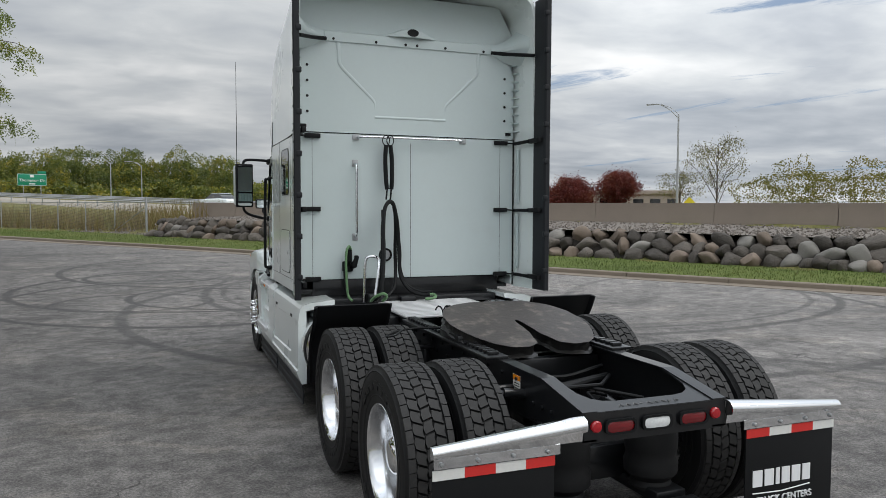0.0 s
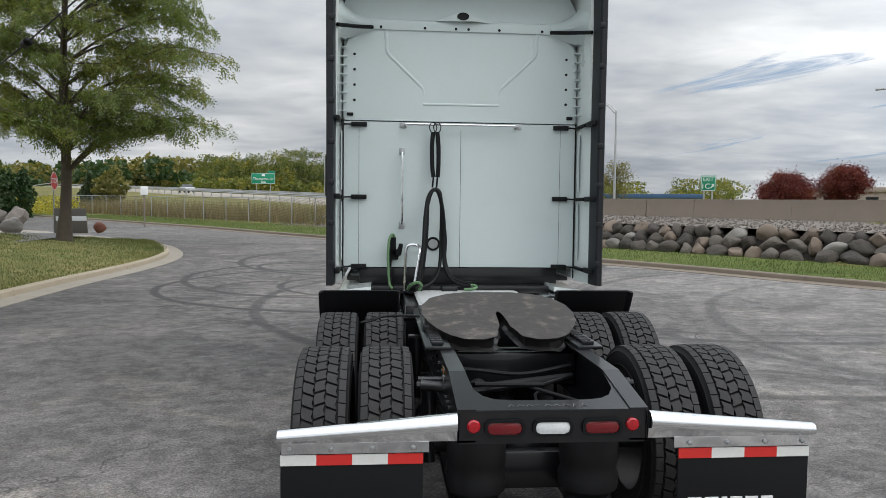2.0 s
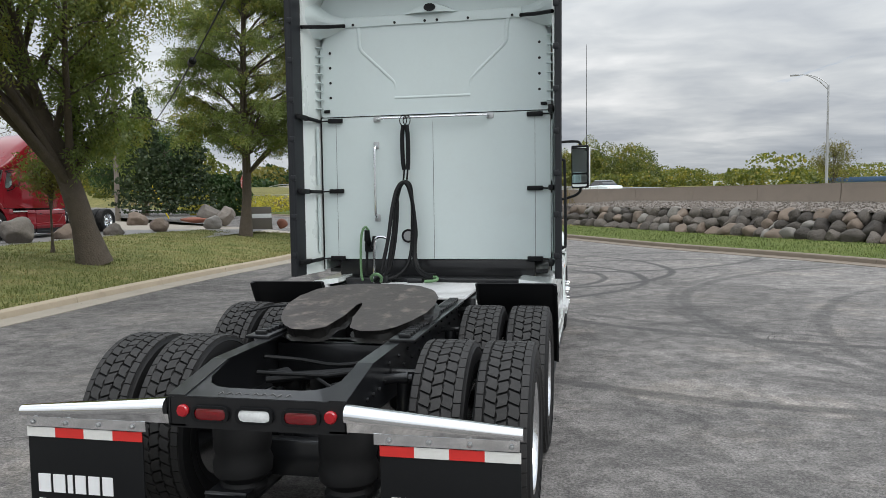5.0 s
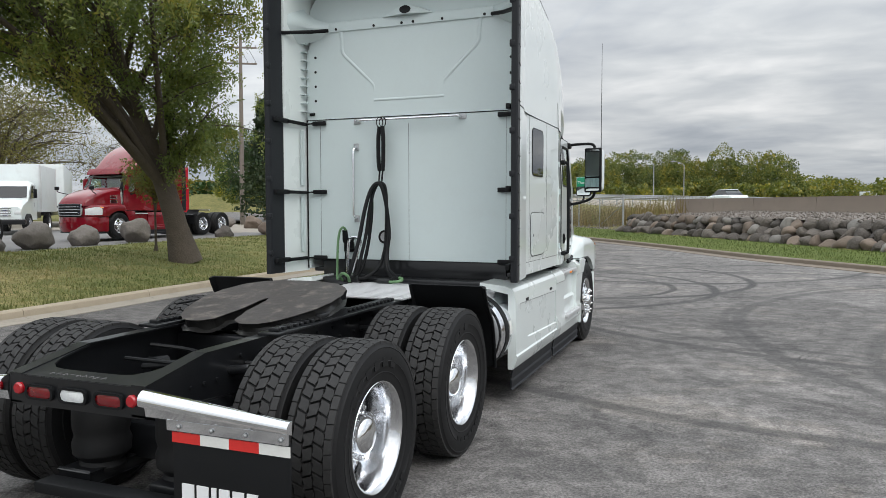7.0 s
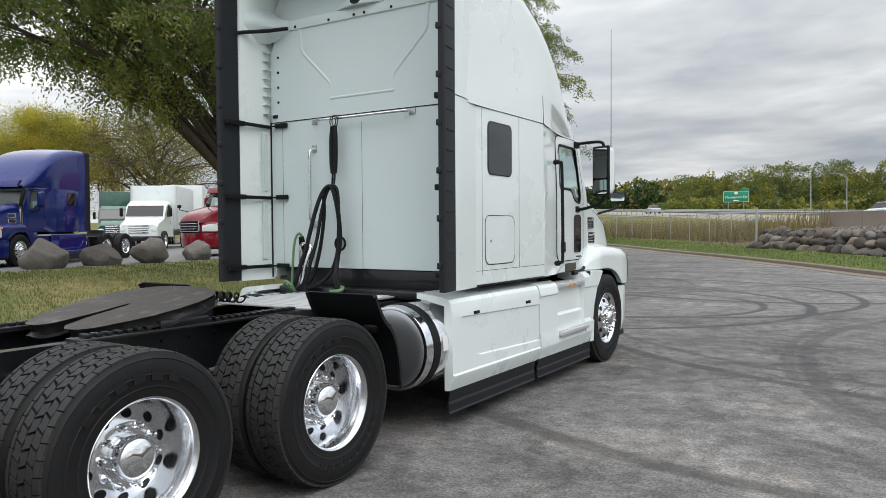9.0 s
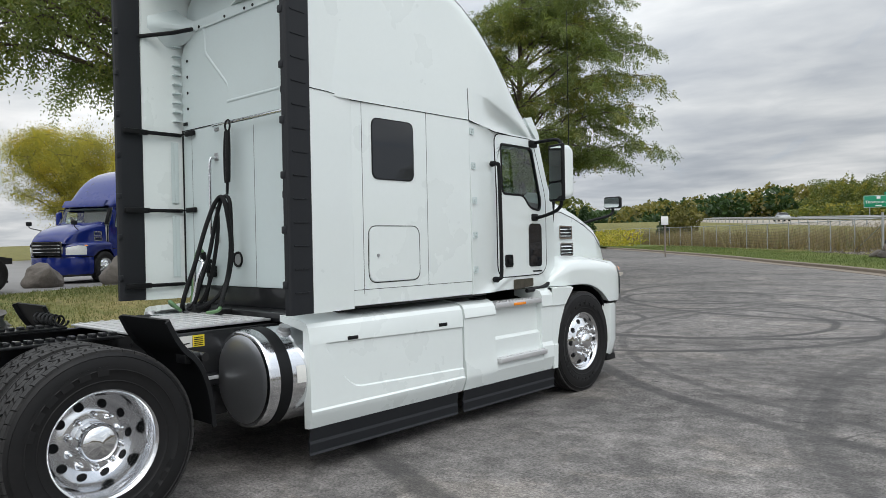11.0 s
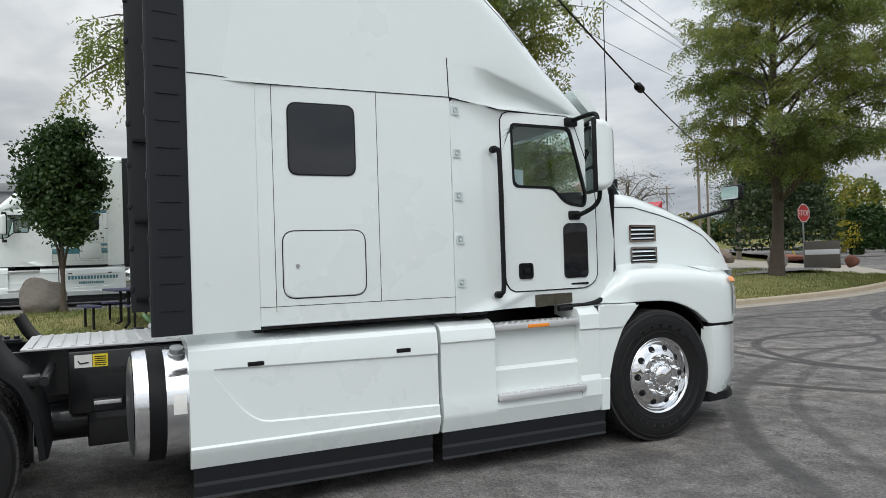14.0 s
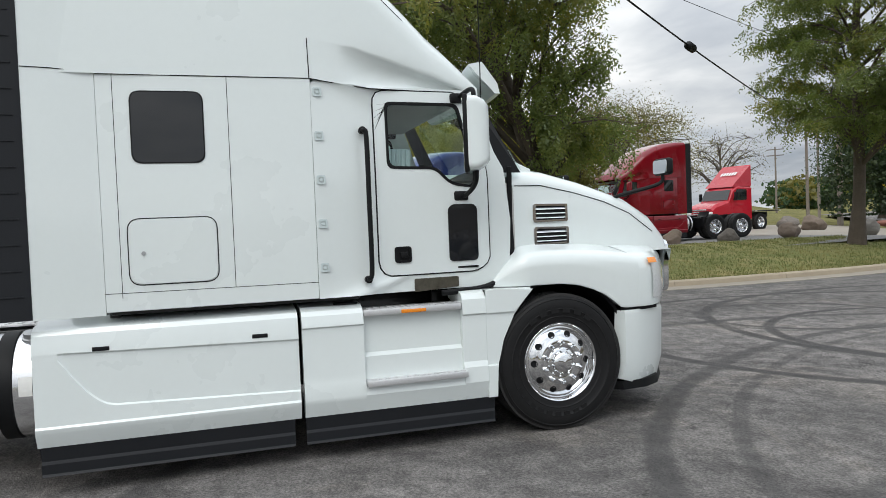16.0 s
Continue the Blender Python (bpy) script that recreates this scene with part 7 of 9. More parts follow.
def locust(label, base, trunk_top, crown, rad, limbs, seed, trunk_r, per, sink=0.0, fork=0.3, hang=0.5, low_ends=(), tiers=False):
    """A honey locust: leaning trunk, long rising limbs, tiers of twigs with hanging fronds."""
    r = random.Random(seed)
    B, C, Q = Vector(base), Vector(crown) - Vector(base), Vector(trunk_top) - Vector(base)
    T = thing("tree", label, "tree", m=pose(*base))
    bm = bmn()
    path = smooth_path([Vector((0, 0, -0.1)), Q * 0.22 + Vector((0.05, 0.06, 0)), Q * 0.5 + Vector((-0.06, 0.03, 0)), Q * 0.78, Q], 4)
    m_ = len(path) - 1
    tube(bm, path, [trunk_r * (1.0 + 0.4 * max(0, 1 - i / 2.0)) * (1 - 0.75 * i / m_) for i in range(m_ + 1)], 14)
    anchors, axes = [], []
    for i in range(-len(low_ends), limbs):
        t0 = fork + (1.0 - fork) * (max(0, i) / limbs) ** 0.8
        st = path[min(m_, int(t0 * m_))]
        a = 2.4 * i + r.uniform(-0.35, 0.35)
        el = (-0.8 if tiers else -0.5) + (2.05 if tiers else 1.75) * (i + r.random()) / limbs
        wide = 1.0 if el < 0.5 else 1.0 - 0.25 * (el - 0.5)
        end = C + Vector((rad[0] * math.cos(a) * math.cos(el) * wide, rad[1] * math.sin(a) * math.cos(el) * wide, rad[2] * math.sin(el))) * r.uniform(0.7, 1.0)
        if i < 0:
            end = Vector(low_ends[i]) - B
        if tiers:
            # limbs leave the stem level by level, nearly flat
            flat_ = Vector((end.x - Q.x, end.y - Q.y)).length
            st = path[max(int(fork * m_), min(m_ - 1, int(m_ * (end.z - 0.3 * flat_) / Q.z)))]
        ln = (end - st).length
        mid = st.lerp(end, 0.5) + Vector((r.uniform(-0.25, 0.25), r.uniform(-0.25, 0.25), 0.14 * ln))
        lp = smooth_path([st, st.lerp(mid, 0.5) + Vector((0, 0, 0.03 * ln)), mid, mid.lerp(end, 0.55) + Vector((0, 0, 0.05 * ln)), end - Vector((0, 0, sink * 0.3))], 4)
        r0 = max(0.03, trunk_r * 0.42 * (1 - 0.6 * t0))
        tube(bm, lp, [r0 * (1 - 0.88 * j / (len(lp) - 1)) for j in range(len(lp))], 7)
        for k in range(13):
            j = int((0.28 + 0.72 * (k + r.random()) / 13) * (len(lp) - 1))
            s_ = lp[min(j, len(lp) - 1)]
            way = (lp[min(j + 1, len(lp) - 1)] - lp[max(0, j - 1)]).normalized()
            out = Vector((-way.y, way.x, 0)).normalized() * (1 if k % 2 else -1)
            tl = r.uniform(0.7, 1.5) * (0.22 * max(rad[0], rad[1]) + 0.25)
            e_ = s_ + (way * 0.7 + out * r.uniform(0.3, 1.0)).normalized() * tl + Vector((0, 0, r.uniform(-0.25, 0.22) - 0.12 * hang))
            c_ = s_.lerp(e_, 0.55) + Vector((0, 0, 0.1))
            tube(bm, [s_, c_, e_], [r0 * 0.22 + 0.007, r0 * 0.12 + 0.005, 0.004], 4, cap=False)
            for f in range(per):
                t = r.uniform(0.1, 1.05)
                p = (s_.lerp(c_, t * 2) if t < 0.5 else c_.lerp(e_, t * 2 - 1)) + Vector((r.gauss(0, 0.09), r.gauss(0, 0.09), r.gauss(-0.04 * hang, 0.07)))
                q = Vector((r.gauss(0, 0.7), r.gauss(0, 0.7), r.gauss(-0.1 - 0.5 * hang, 0.4))) + (e_ - s_).normalized() * 0.6
                anchors.append(tuple(p))
                axes.append(tuple(q))
                if hang > 0.8 and f % 6 == 0 and el < 0.2:
                    # trailing twig ends
                    for h in range(2):
                        anchors.append(tuple(p + Vector((r.gauss(0, 0.06), r.gauss(0, 0.06), -0.17 * (h + 1)))))
                        axes.append((q.x * 0.5, q.y * 0.5, -1.2))
    part("trunk", bm, BARK, T, "bark-covered trunk and limbs", angle=60)
    part("crown", fronds("crown", anchors, axes, LEAF_A, seed), None, T, "feathery green and yellowing leaves")
    return T


def woods(name, label, crowns, leaf, size, per, seed, cat="trees", kind="stuff"):
    """A far belt of trees: every crown an uneven cloud of leaf clumps."""
    g = np.random.default_rng(seed)
    cs = []
    for x, y, z, rx, rz in crowns:
        n = per
        d = g.normal(size=(n, 3))
        d /= np.linalg.norm(d, axis=1)[:, None]
        q = g.uniform(0.55, 1.0, size=n) ** 0.5
        lump = 1 + 0.22 * np.sin(d[:, 0] * 5 + x) * np.sin(d[:, 1] * 4 + y) + 0.16 * np.sin(d[:, 2] * 7 + x * 2)
        p = d * (q * lump)[:, None] * np.array((rx, rx, rz))
        p[:, 2] = np.where(p[:, 2] < -0.75 * rz, -0.75 * rz, p[:, 2])
        cs.append(p + np.array((x, y, z)))
    cen = np.concatenate(cs)
    n = len(cen)
    d = g.normal(size=(n, 3))
    d /= np.linalg.norm(d, axis=1)[:, None]
    o = np.cross(d, g.normal(size=(n, 3)))
    o /= np.linalg.norm(o, axis=1)[:, None]
    L = size * g.uniform(0.6, 1.4, size=n)[:, None]
    return thing(name, label, cat, kind=kind, bm=quads(name, cen, d * L * 0.5, o * L * 0.4, leaf))


def ray_to(az, dist):
    return (-math.sin(radians(az)) * dist, math.cos(radians(az)) * dist - 2)


locust("large honey locust with dark hanging foliage on the lawn", (-10.8, 13.3, 0.40), (-12.3, 11.3, 8.8), (-11.1, 9.5, 7.7), (5.0, 4.9, 4.1), 38, 3, 0.32, 25, sink=0.6, fork=0.3, hang=1.0, low_ends=((-9.9, 13.0, 4.1), (-11.5, 13.9, 3.8), (-10.6, 13.2, 5.3), (-11.2, 13.5, 5.6), (-10.6, 3.3, 5.9), (-11.4, 4.3, 5.5), (-10.2, 4.6, 6.6), (-12.0, 3.4, 7.0)))
locust("honey locust with drooping green foliage near the kerb", (-12.1, 24.2, 0.52), (-11.9, 24.3, 11.4), (-11.1, 24.9, 7.1), (4.5, 3.5, 4.9), 50, 8, 0.21, 28, fork=0.18, hang=0.6, tiers=True)
tree("slim green pear tree on a bare stem", (-13.8, 2.4, 0.47), (-13.8, 2.4, 3.35), (0.85, 0.85, 1.95), 20, 4, LEAF_G, 0.11, 52, fork=0.2, trunk_r=0.06, twigs=9, spray=0.16, droop=0.2, slim=0.6)
tree("young thin tree with orange-tinged leaves", (-13.4, 15.0, 0.46), (-13.4, 15.0, 2.55), (0.75, 0.75, 0.75), 9, 6, LEAF_S, 0.13, 16, fork=0.45, trunk_r=0.045, twigs=7, spray=0.2, droop=0.3)

# trees behind the lot
for i, (x, y, rx, rz, zc, lf, sd) in enumerate(((-58, 34, 5.5, 5.5, 7.4, LEAF_Y, 21), (-66, 28, 5.8, 6, 7.9, LEAF_Y, 22))):
    tree("yellow-leaved autumn tree behind the trucks", (x, y, 0.5), (x, y, zc), (rx, rx, rz), 24, sd, lf, 0.2, 110, fork=0.25, trunk_r=0.3, twigs=11, spray=0.5, droop=0.3, group="yellow trees")
tree("nearly bare spreading tree with yellowing leaves", (-51.3, 39.1, 0.8), (-51.3, 39.1, 7.0), (7.0, 7.0, 6.0), 34, 31, LEAF_S, 0.2, 34, fork=0.2, trunk_r=0.34, twigs=12, spray=0.7, droop=0.3)
tree("bare-branched tree losing its autumn leaves", (-40.8, 41.9, 0.8), (-40.8, 41.9, 5.0), (3.2, 3.2, 3.6), 20, 33, LEAF_S, 0.13, 5, fork=0.2, trunk_r=0.2, twigs=10, spray=0.55, droop=0.3)
tree("dense dark green tree behind the driveway", (-33, 49, 0.9), (-33, 49, 4.6), (4.2, 4.2, 3.9), 24, 37, LEAF_G, 0.2, 44, fork=0.15, trunk_r=0.22, twigs=12, spray=0.45)
# dark evergreens past the driveway
ev = []
for i in range(4):
    ev.append((-30.1 + 0.75 * i + rnd.uniform(-0.2, 0.2), 54.0 + 0.45 * i + rnd.uniform(-0.6, 0.6), 2.4 + rnd.uniform(-0.4, 0.2), 0.75, 1.9))
woods("evergreen_thicket", "dark evergreen trees beside the road", ev, LEAF_G, 0.22, 2200, 5)
woods("roadside_trees", "yellow-green trees past the driveway", [(-40, 63, 4.9, 3.4, 3.0), (-43, 68, 4.6, 3.4, 3.2), (-37.5, 66, 4.4, 2.6, 2.6), (-48, 66, 5.0, 3.6, 3.2)], LEAF_B, 0.32, 2600, 16)
for x, y, h in ((-27.6, 41.0, 8.2), (-25.2, 42.4, 6.6)):
    z0 = rise(y) + 0.5
    woods("evergreen_tree", "dense dark evergreen tree behind the driveway", [(x + rnd.uniform(-0.15, 0.15), y + rnd.uniform(-0.15, 0.15), z0 + h * (0.12 + 0.84 * k / 9), 0.35 + 1.75 * (1 - k / 9.5), h * 0.085) for k in range(10)], LEAF_D, 0.2, 650, int(h * 10), cat="tree", kind="")
woods("yellow_shrub", "bright yellow shrub beside the road", [(-30.1, 53.0, 2.0, 1.0, 1.15), (-30.6, 52.6, 1.5, 0.9, 0.8)], LEAF_Y, 0.16, 700, 63, cat="shrub", kind="")
woods("spruce_tree", "blue-green spruce beyond the fence", [(-34.8, 86.4, 1.6 + 0.42 * k, 1.75 - 0.2 * k, 0.45) for k in range(9)], LEAF_D, 0.3, 300, 61, cat="tree", kind="")
woods("field_tree", "small brownish autumn tree in the field", [(-31.1, 83.4, 3.9, 1.7, 1.9), (-31.5, 83.0, 3.0, 1.5, 1.2)], LEAF_S, 0.3, 1400, 62, cat="tree", kind="")
woods("shrubs", "bright yellow-green shrubs along the fence", [(-30 - 3 * i, 66 + 3.1 * i, 1.6, 2.0, 0.9) for i in range(9)], LEAF_Y, 0.2, 700, 6, cat="shrubs")

# far woods and hill
belt = []
for i in range(46):
    az = 13.0 - 17.5 * i / 45 + rnd.uniform(-0.2, 0.2)
    d = rnd.uniform(170, 205)
    x, y = ray_to(az, d)
    topz = 1.8 + d * (0.060 + 0.011 * math.sin(i * 1.7) + rnd.uniform(-0.009, 0.008))
    rz = rnd.uniform(4.2, 6.0)
    belt.append((x, y, topz - rz, rnd.uniform(2.8, 4.6), rz))
woods("far_wood", "belt of green and yellowing trees beyond the highway", belt[::2], LEAF_B, 0.32, 4200, 7)
woods("far_wood", "belt of mixed autumn trees beyond the highway", belt[1::2], LEAF_W, 0.32, 4200, 8)
low_belt = []
for i in range(60):
    az = 14 - 20 * i / 59 + rnd.uniform(-0.3, 0.3)
    d = rnd.uniform(162, 180)
    x, y = ray_to(az, d)
    low_belt.append((x, y, plateau(sn(x, y)[0]) + rnd.uniform(0.5, 1.5), rnd.uniform(2, 3.5), rnd.uniform(1.2, 2.6)))
woods("far_brush", "low brush along the far side of the highway", low_belt, LEAF_B, 0.6, 320, 9, cat="brush")
hillw = []
for i in range(240):
    az = rnd.uniform(12, 46)
    d = rnd.uniform(330, 430)
    x, y = ray_to(az, d)
    ridge = 0.052 - 0.022 * step01((az - 17) / 12) + 0.003 * math.sin(az * 1.3)
    hillw.append((x, y, 1.8 + d * ridge * rnd.uniform(0.35, 0.95), rnd.uniform(6, 10), rnd.uniform(4, 6)))
woods("hill_wood", "dark green wooded hill in the distance", hillw[::2], LEAF_G, 1.9, 260, 10)
woods("hill_wood", "brownish wooded hill in the distance", hillw[1::2], LEAF_S, 1.8, 220, 12)
far2 = []
for i in range(40):
    az = rnd.uniform(-28, -2)
    d = rnd.uniform(240, 320)
    x, y = ray_to(az, d)
    far2.append((x, y, 1.8 + d * rnd.uniform(0.012, 0.028), rnd.uniform(5, 8), rnd.uniform(3, 4.5)))
woods("far_wood", "distant low trees past the highway", far2, LEAF_B, 0.65, 900, 13)
x, y = ray_to(-13.7, 112)
woods("round_trees", "round green trees by the low building", [(x, y, 4.6, 4.2, 3.0), (x - 4, y + 2, 3.4, 3, 2), (x + 5, y + 4, 3.4, 3, 1.8)], LEAF_B, 0.5, 900, 14)
aut = []
for i in range(12):
    az = -44 - 1.6 * i + rnd.uniform(-0.4, 0.4)
    d = rnd.uniform(85, 100)
    x, y = ray_to(az, d)
    aut.append((x, y, 4.2 + rnd.uniform(-0.6, 1.2), 3.0, 2.6))
woods("autumn_trees", "thin brown-green autumn trees", aut, LEAF_S, 0.2, 1900, 15)
for az, d, zt in ((-29.8, 96, 6.3), (-33.5, 98, 7.4)):
    x, y = ray_to(az, d)
    tree("dark red maple with a round crown", (x, y, 1.5), (x, y, zt - 2.4), (2.9, 2.9, 2.7), 14, int(-az), LEAF_R, 0.2, 64, fork=0.15, trunk_r=0.12, twigs=8, spray=0.45, group="red maples", slim=0.6)
x, y = ray_to(-40.6, 72)
tree("airy tree with few small leaves", (x, y, 1.5), (x, y, 6.3), (2.9, 2.9, 3.3), 16, 51, LEAF_S, 0.2, 6, fork=0.15, trunk_r=0.1, twigs=9, spray=0.3)
x, y = ray_to(-38.0, 78)
tree("airy autumn tree beyond the barrier", (x, y, 1.5), (x, y, 4.6), (2.6, 2.6, 2.2), 12, 52, LEAF_S, 0.2, 6, fork=0.15, trunk_r=0.09, twigs=8, spray=0.3)
x, y = ray_to(-17.9, 78)
tree("airy tree with few small leaves", (x, y, 1.5), (x, y, 4.6), (1.8, 1.8, 2.9), 16, 53, LEAF_S, 0.2, 9, fork=0.1, trunk_r=0.08, twigs=8, spray=0.3)

# weeds along the fence, grass blades near the kerbs
g_ = np.random.default_rng(77)


def blades(name, label, pts, hgt, wid, mat, seed, kind="stuff", cat="grass"):
    g = np.random.default_rng(seed)
    P = np.array(pts)
    n = len(P)
    H = hgt * g.uniform(0.5, 1.4, size=n)
    a = g.uniform(0, 2 * math.pi, size=n)
    side_ = np.stack([np.cos(a), np.sin(a), np.zeros(n)], 1) * (wid * 0.5)
    tilt = g.normal(size=(n, 3)) * 0.22
    tilt[:, 2] = 1
    up_v = tilt * H[:, None]
    v = np.empty((n, 3, 3))
    v[:, 0], v[:, 1], v[:, 2] = P - side_, P + side_, P + up_v
    me = bpy.data.meshes.new(name)
    me.vertices.add(3 * n)
    me.vertices.foreach_set("co", v.reshape(-1))
    me.loops.add(3 * n)
    me.loops.foreach_set("vertex_index", np.arange(3 * n, dtype=np.int32))
    me.polygons.add(n)
    me.polygons.foreach_set("loop_start", np.arange(0, 3 * n, 3, dtype=np.int32))
    me.update()
    me.materials.append(mat)
    return thing(name, label, cat, kind=kind, bm=me)


wp = []
fpn = along(FENCE, 0.25)
for p, q in fpn:
    for _ in range(34):
        c = p + q * rnd.uniform(-1.2, 0.35) * 1.0 - q * rnd.random() ** 2 * 7
        wp.append((c.x, c.y, land(c.x, c.y)))
blades("weeds", "dry brown weeds and tall grass along the fence", wp, 1.15, 0.06, WEED, 3, cat="weeds")
gp = []
for p, q in fv:
    if sn(*p)[0] > 70 or p.y < -5:
        continue
    for _ in range(420):
        c = p - q * (0.2 + 5.6 * rnd.random()) + S_DIR * rnd.uniform(-0.5, 0.5)
        gp.append((c.x, c.y, land(c.x, c.y)))
blades("verge_grass", "green grass blades on the verge", gp, 0.085, 0.02, BLADE_G, 4)
gp = []
for _ in range(90000):
    i = rnd.randrange(len(lawnA))
    c = (lawnA[i] + Vector((-0.18, 0))).lerp(lawnB[i], rnd.random() ** 1.3)
    if c.y > -12:
        gp.append((c.x, c.y + rnd.uniform(-0.4, 0.4), lawn_z(c.x, c.y)))
blades("lawn_grass", "short green and straw grass blades on the lawn", gp, 0.06, 0.02, BLADE, 5)


# ---- fittings on the back of the sleeper ----
bm = bmn()
tube(bm, smooth_path([(-0.545, 3.945, 2.60), (-0.53, 3.90, 2.602), (-0.48, 3.885, 2.604), (0.0, 3.885, 2.604), (0.48, 3.885, 2.604), (0.53, 3.90, 2.602), (0.545, 3.945, 2.60)], 4), 0.013, 10)
hb = part("grab_rail", bm, ALU, TRUCK, "polished horizontal grab rail")
for x in (-0.56, 0.56):
    bm = bmn()
    plate(bm, rounded([(x - 0.035, 2.575), (x + 0.035, 2.575), (x + 0.035, 2.63), (x - 0.035, 2.63)], 0.01, 3), 0.008, lambda u, v, w: (u, 3.949 - w, v), 0.002)
    part("rail_flange", bm, STEEL, hb)
bm = bmn()
tube(bm, smooth_path([(-0.57, 3.945, 2.345), (-0.57, 3.90, 2.335), (-0.57, 3.88, 2.27), (-0.57, 3.88, 2.0), (-0.57, 3.88, 1.72), (-0.57, 3.90, 1.65), (-0.57, 3.945, 1.64)], 4), 0.014, 10)
hb = part("grab_rail", bm, ALU, TRUCK, "polished upright grab rail")
for z in (2.35, 1.635):
    bm = bmn()
    plate(bm, rounded([(-0.598, z - 0.035), (-0.542, z - 0.035), (-0.542, z + 0.035), (-0.598, z + 0.035)], 0.01, 3), 0.008, lambda u, v, w: (u, 3.949 - w, v), 0.002)
    part("rail_flange", bm, STEEL, hb)
# hose set hung from the rail
bm = bmn()
for dx, dy in ((-0.018, 0.0), (0.02, -0.015)):
    tube(bm, [(-0.258 + dx + 0.035 * math.cos(a), 3.875 + dy, 2.575 + 0.05 * math.sin(a)) for a in (2 * math.pi * k / 14 for k in range(15))], 0.005, 6)
    tube(bm, smooth_path([(-0.258 + dx, 3.87 + dy, 2.53), (-0.258 + dx * 1.6, 3.865 + dy, 2.40), (-0.255 + dx * 1.5, 3.86 + dy, 2.2), (-0.252 + dx, 3.86 + dy, 2.10)], 4), 0.021, 10)
    tube(bm, [(-0.252 + dx, 3.86 + dy, 2.10), (-0.262 + dx, 3.86 + dy, 2.0)], 0.009, 8)
hs = part("hose_hanger", bm, BLACK, TRUCK, "black spring hangers for hoses")
HOSES = (
    (0.019, [(-0.50, 3.56, 1.05), (-0.44, 3.53, 1.10), (-0.41, 3.55, 1.22), (-0.375, 3.62, 1.45), (-0.355, 3.70, 1.72), (-0.325, 3.76, 1.90), (-0.275, 3.79, 1.975), (-0.225, 3.80, 1.95), (-0.185, 3.81, 1.80), (-0.165, 3.82, 1.6), (-0.165, 3.80, 1.40), (-0.16, 3.76, 1.25), (-0.10, 3.68, 1.13), (0.0, 3.60, 1.085), (0.07, 3.56, 1.09)]),
    (0.017, [(-0.48, 3.60, 1.05), (-0.40, 3.62, 1.12), (-0.375, 3.66, 1.28), (-0.355, 3.73, 1.5), (-0.34, 3.78, 1.75), (-0.30, 3.81, 1.93), (-0.255, 3.83, 1.985), (-0.205, 3.84, 1.94), (-0.19, 3.84, 1.75), (-0.195, 3.84, 1.5), (-0.20, 3.81, 1.32), (-0.23, 3.74, 1.17), (-0.32, 3.66, 1.08), (-0.46, 3.6, 1.05)]),
    (0.017, [(-0.33, 3.80, 1.90), (-0.33, 3.80, 1.7), (-0.345, 3.77, 1.45), (-0.37, 3.73, 1.25), (-0.40, 3.68, 1.12), (-0.47, 3.62, 1.055)]),
    (0.014, [(-0.215, 3.83, 1.93), (-0.175, 3.83, 1.72), (-0.15, 3.82, 1.5), (-0.155, 3.79, 1.32), (-0.11, 3.71, 1.17), (0.0, 3.62, 1.11), (0.10, 3.57, 1.115)]),
)
for rad_, pts_ in HOSES:
    bm = bmn()
    tube(bm, smooth_path(pts_, 5), rad_, 8)
    part("air_hose", bm, BLACK, hs)
for pts_ in ([(0.06, 3.565, 1.09), (0.10, 3.55, 1.088), (0.115, 3.52, 1.075), (0.08, 3.49, 1.062), (0.0, 3.50, 1.055)], [(-0.42, 3.5, 1.05), (-0.40, 3.44, 1.10), (-0.44, 3.42, 1.13), (-0.5, 3.46, 1.10), (-0.52, 3.55, 1.05)]):
    bm = bmn()
    tube(bm, smooth_path(pts_, 5), 0.014, 8)
    part("green_hose", bm, HOSE_G, hs)
bm = bmn()
lathe(bm, [(0.0, 0.0), (0.048, 0.0), (0.05, 0.004), (0.056, 0.012), (0.066, 0.012), (0.068, 0.0)], 28, "Y")
rg = part("round_plate", bm, BLACK, TRUCK, "round black-rimmed plate", m=pose(-0.262, 3.948, 1.455) @ Matrix.Scale(-1, 4, (0, 1, 0)))
bm = bmn()
lathe(bm, [(0.0, 0.005), (0.047, 0.005), (0.047, 0.003)], 24, "Y")
for k in range(4):
    box(bm, -0.03, 0.03, 0.0052, 0.006, -0.028 + 0.016 * k, -0.022 + 0.016 * k)
part("plate_face", bm, STEEL, rg)
# hose couplings and their bracket
bm = bmn()
box(bm, -0.70, -0.60, 3.90, 3.95, 1.30, 1.40, 0.01)
tube(bm, [(-0.655, 3.93, 1.36), (-0.655, 3.86, 1.42), (-0.652, 3.84, 1.52)], [0.03, 0.032, 0.026], 10)
tube(bm, [(-0.62, 3.93, 1.34), (-0.60, 3.86, 1.36), (-0.575, 3.85, 1.45)], [0.022, 0.028, 0.02], 10)
box(bm, -0.60, -0.56, 3.83, 3.88, 1.42, 1.46, 0.01)
tube(bm, [(-0.68, 3.92, 1.30), (-0.68, 3.90, 1.18), (-0.67, 3.86, 1.06)], 0.014, 8)
gl_ = part("hose_coupling", bm, BLACK, TRUCK, "black air couplings on a bracket")
bm = bmn()
tube(bm, smooth_path([(-0.64, 3.84, 1.52), (-0.66, 3.82, 1.55), (-0.69, 3.80, 1.50), (-0.70, 3.78, 1.35), (-0.69, 3.75, 1.10), (-0.66, 3.70, 1.04)], 5), 0.012, 8)
part("green_hose", bm, HOSE_G, gl_)
bm = bmn()
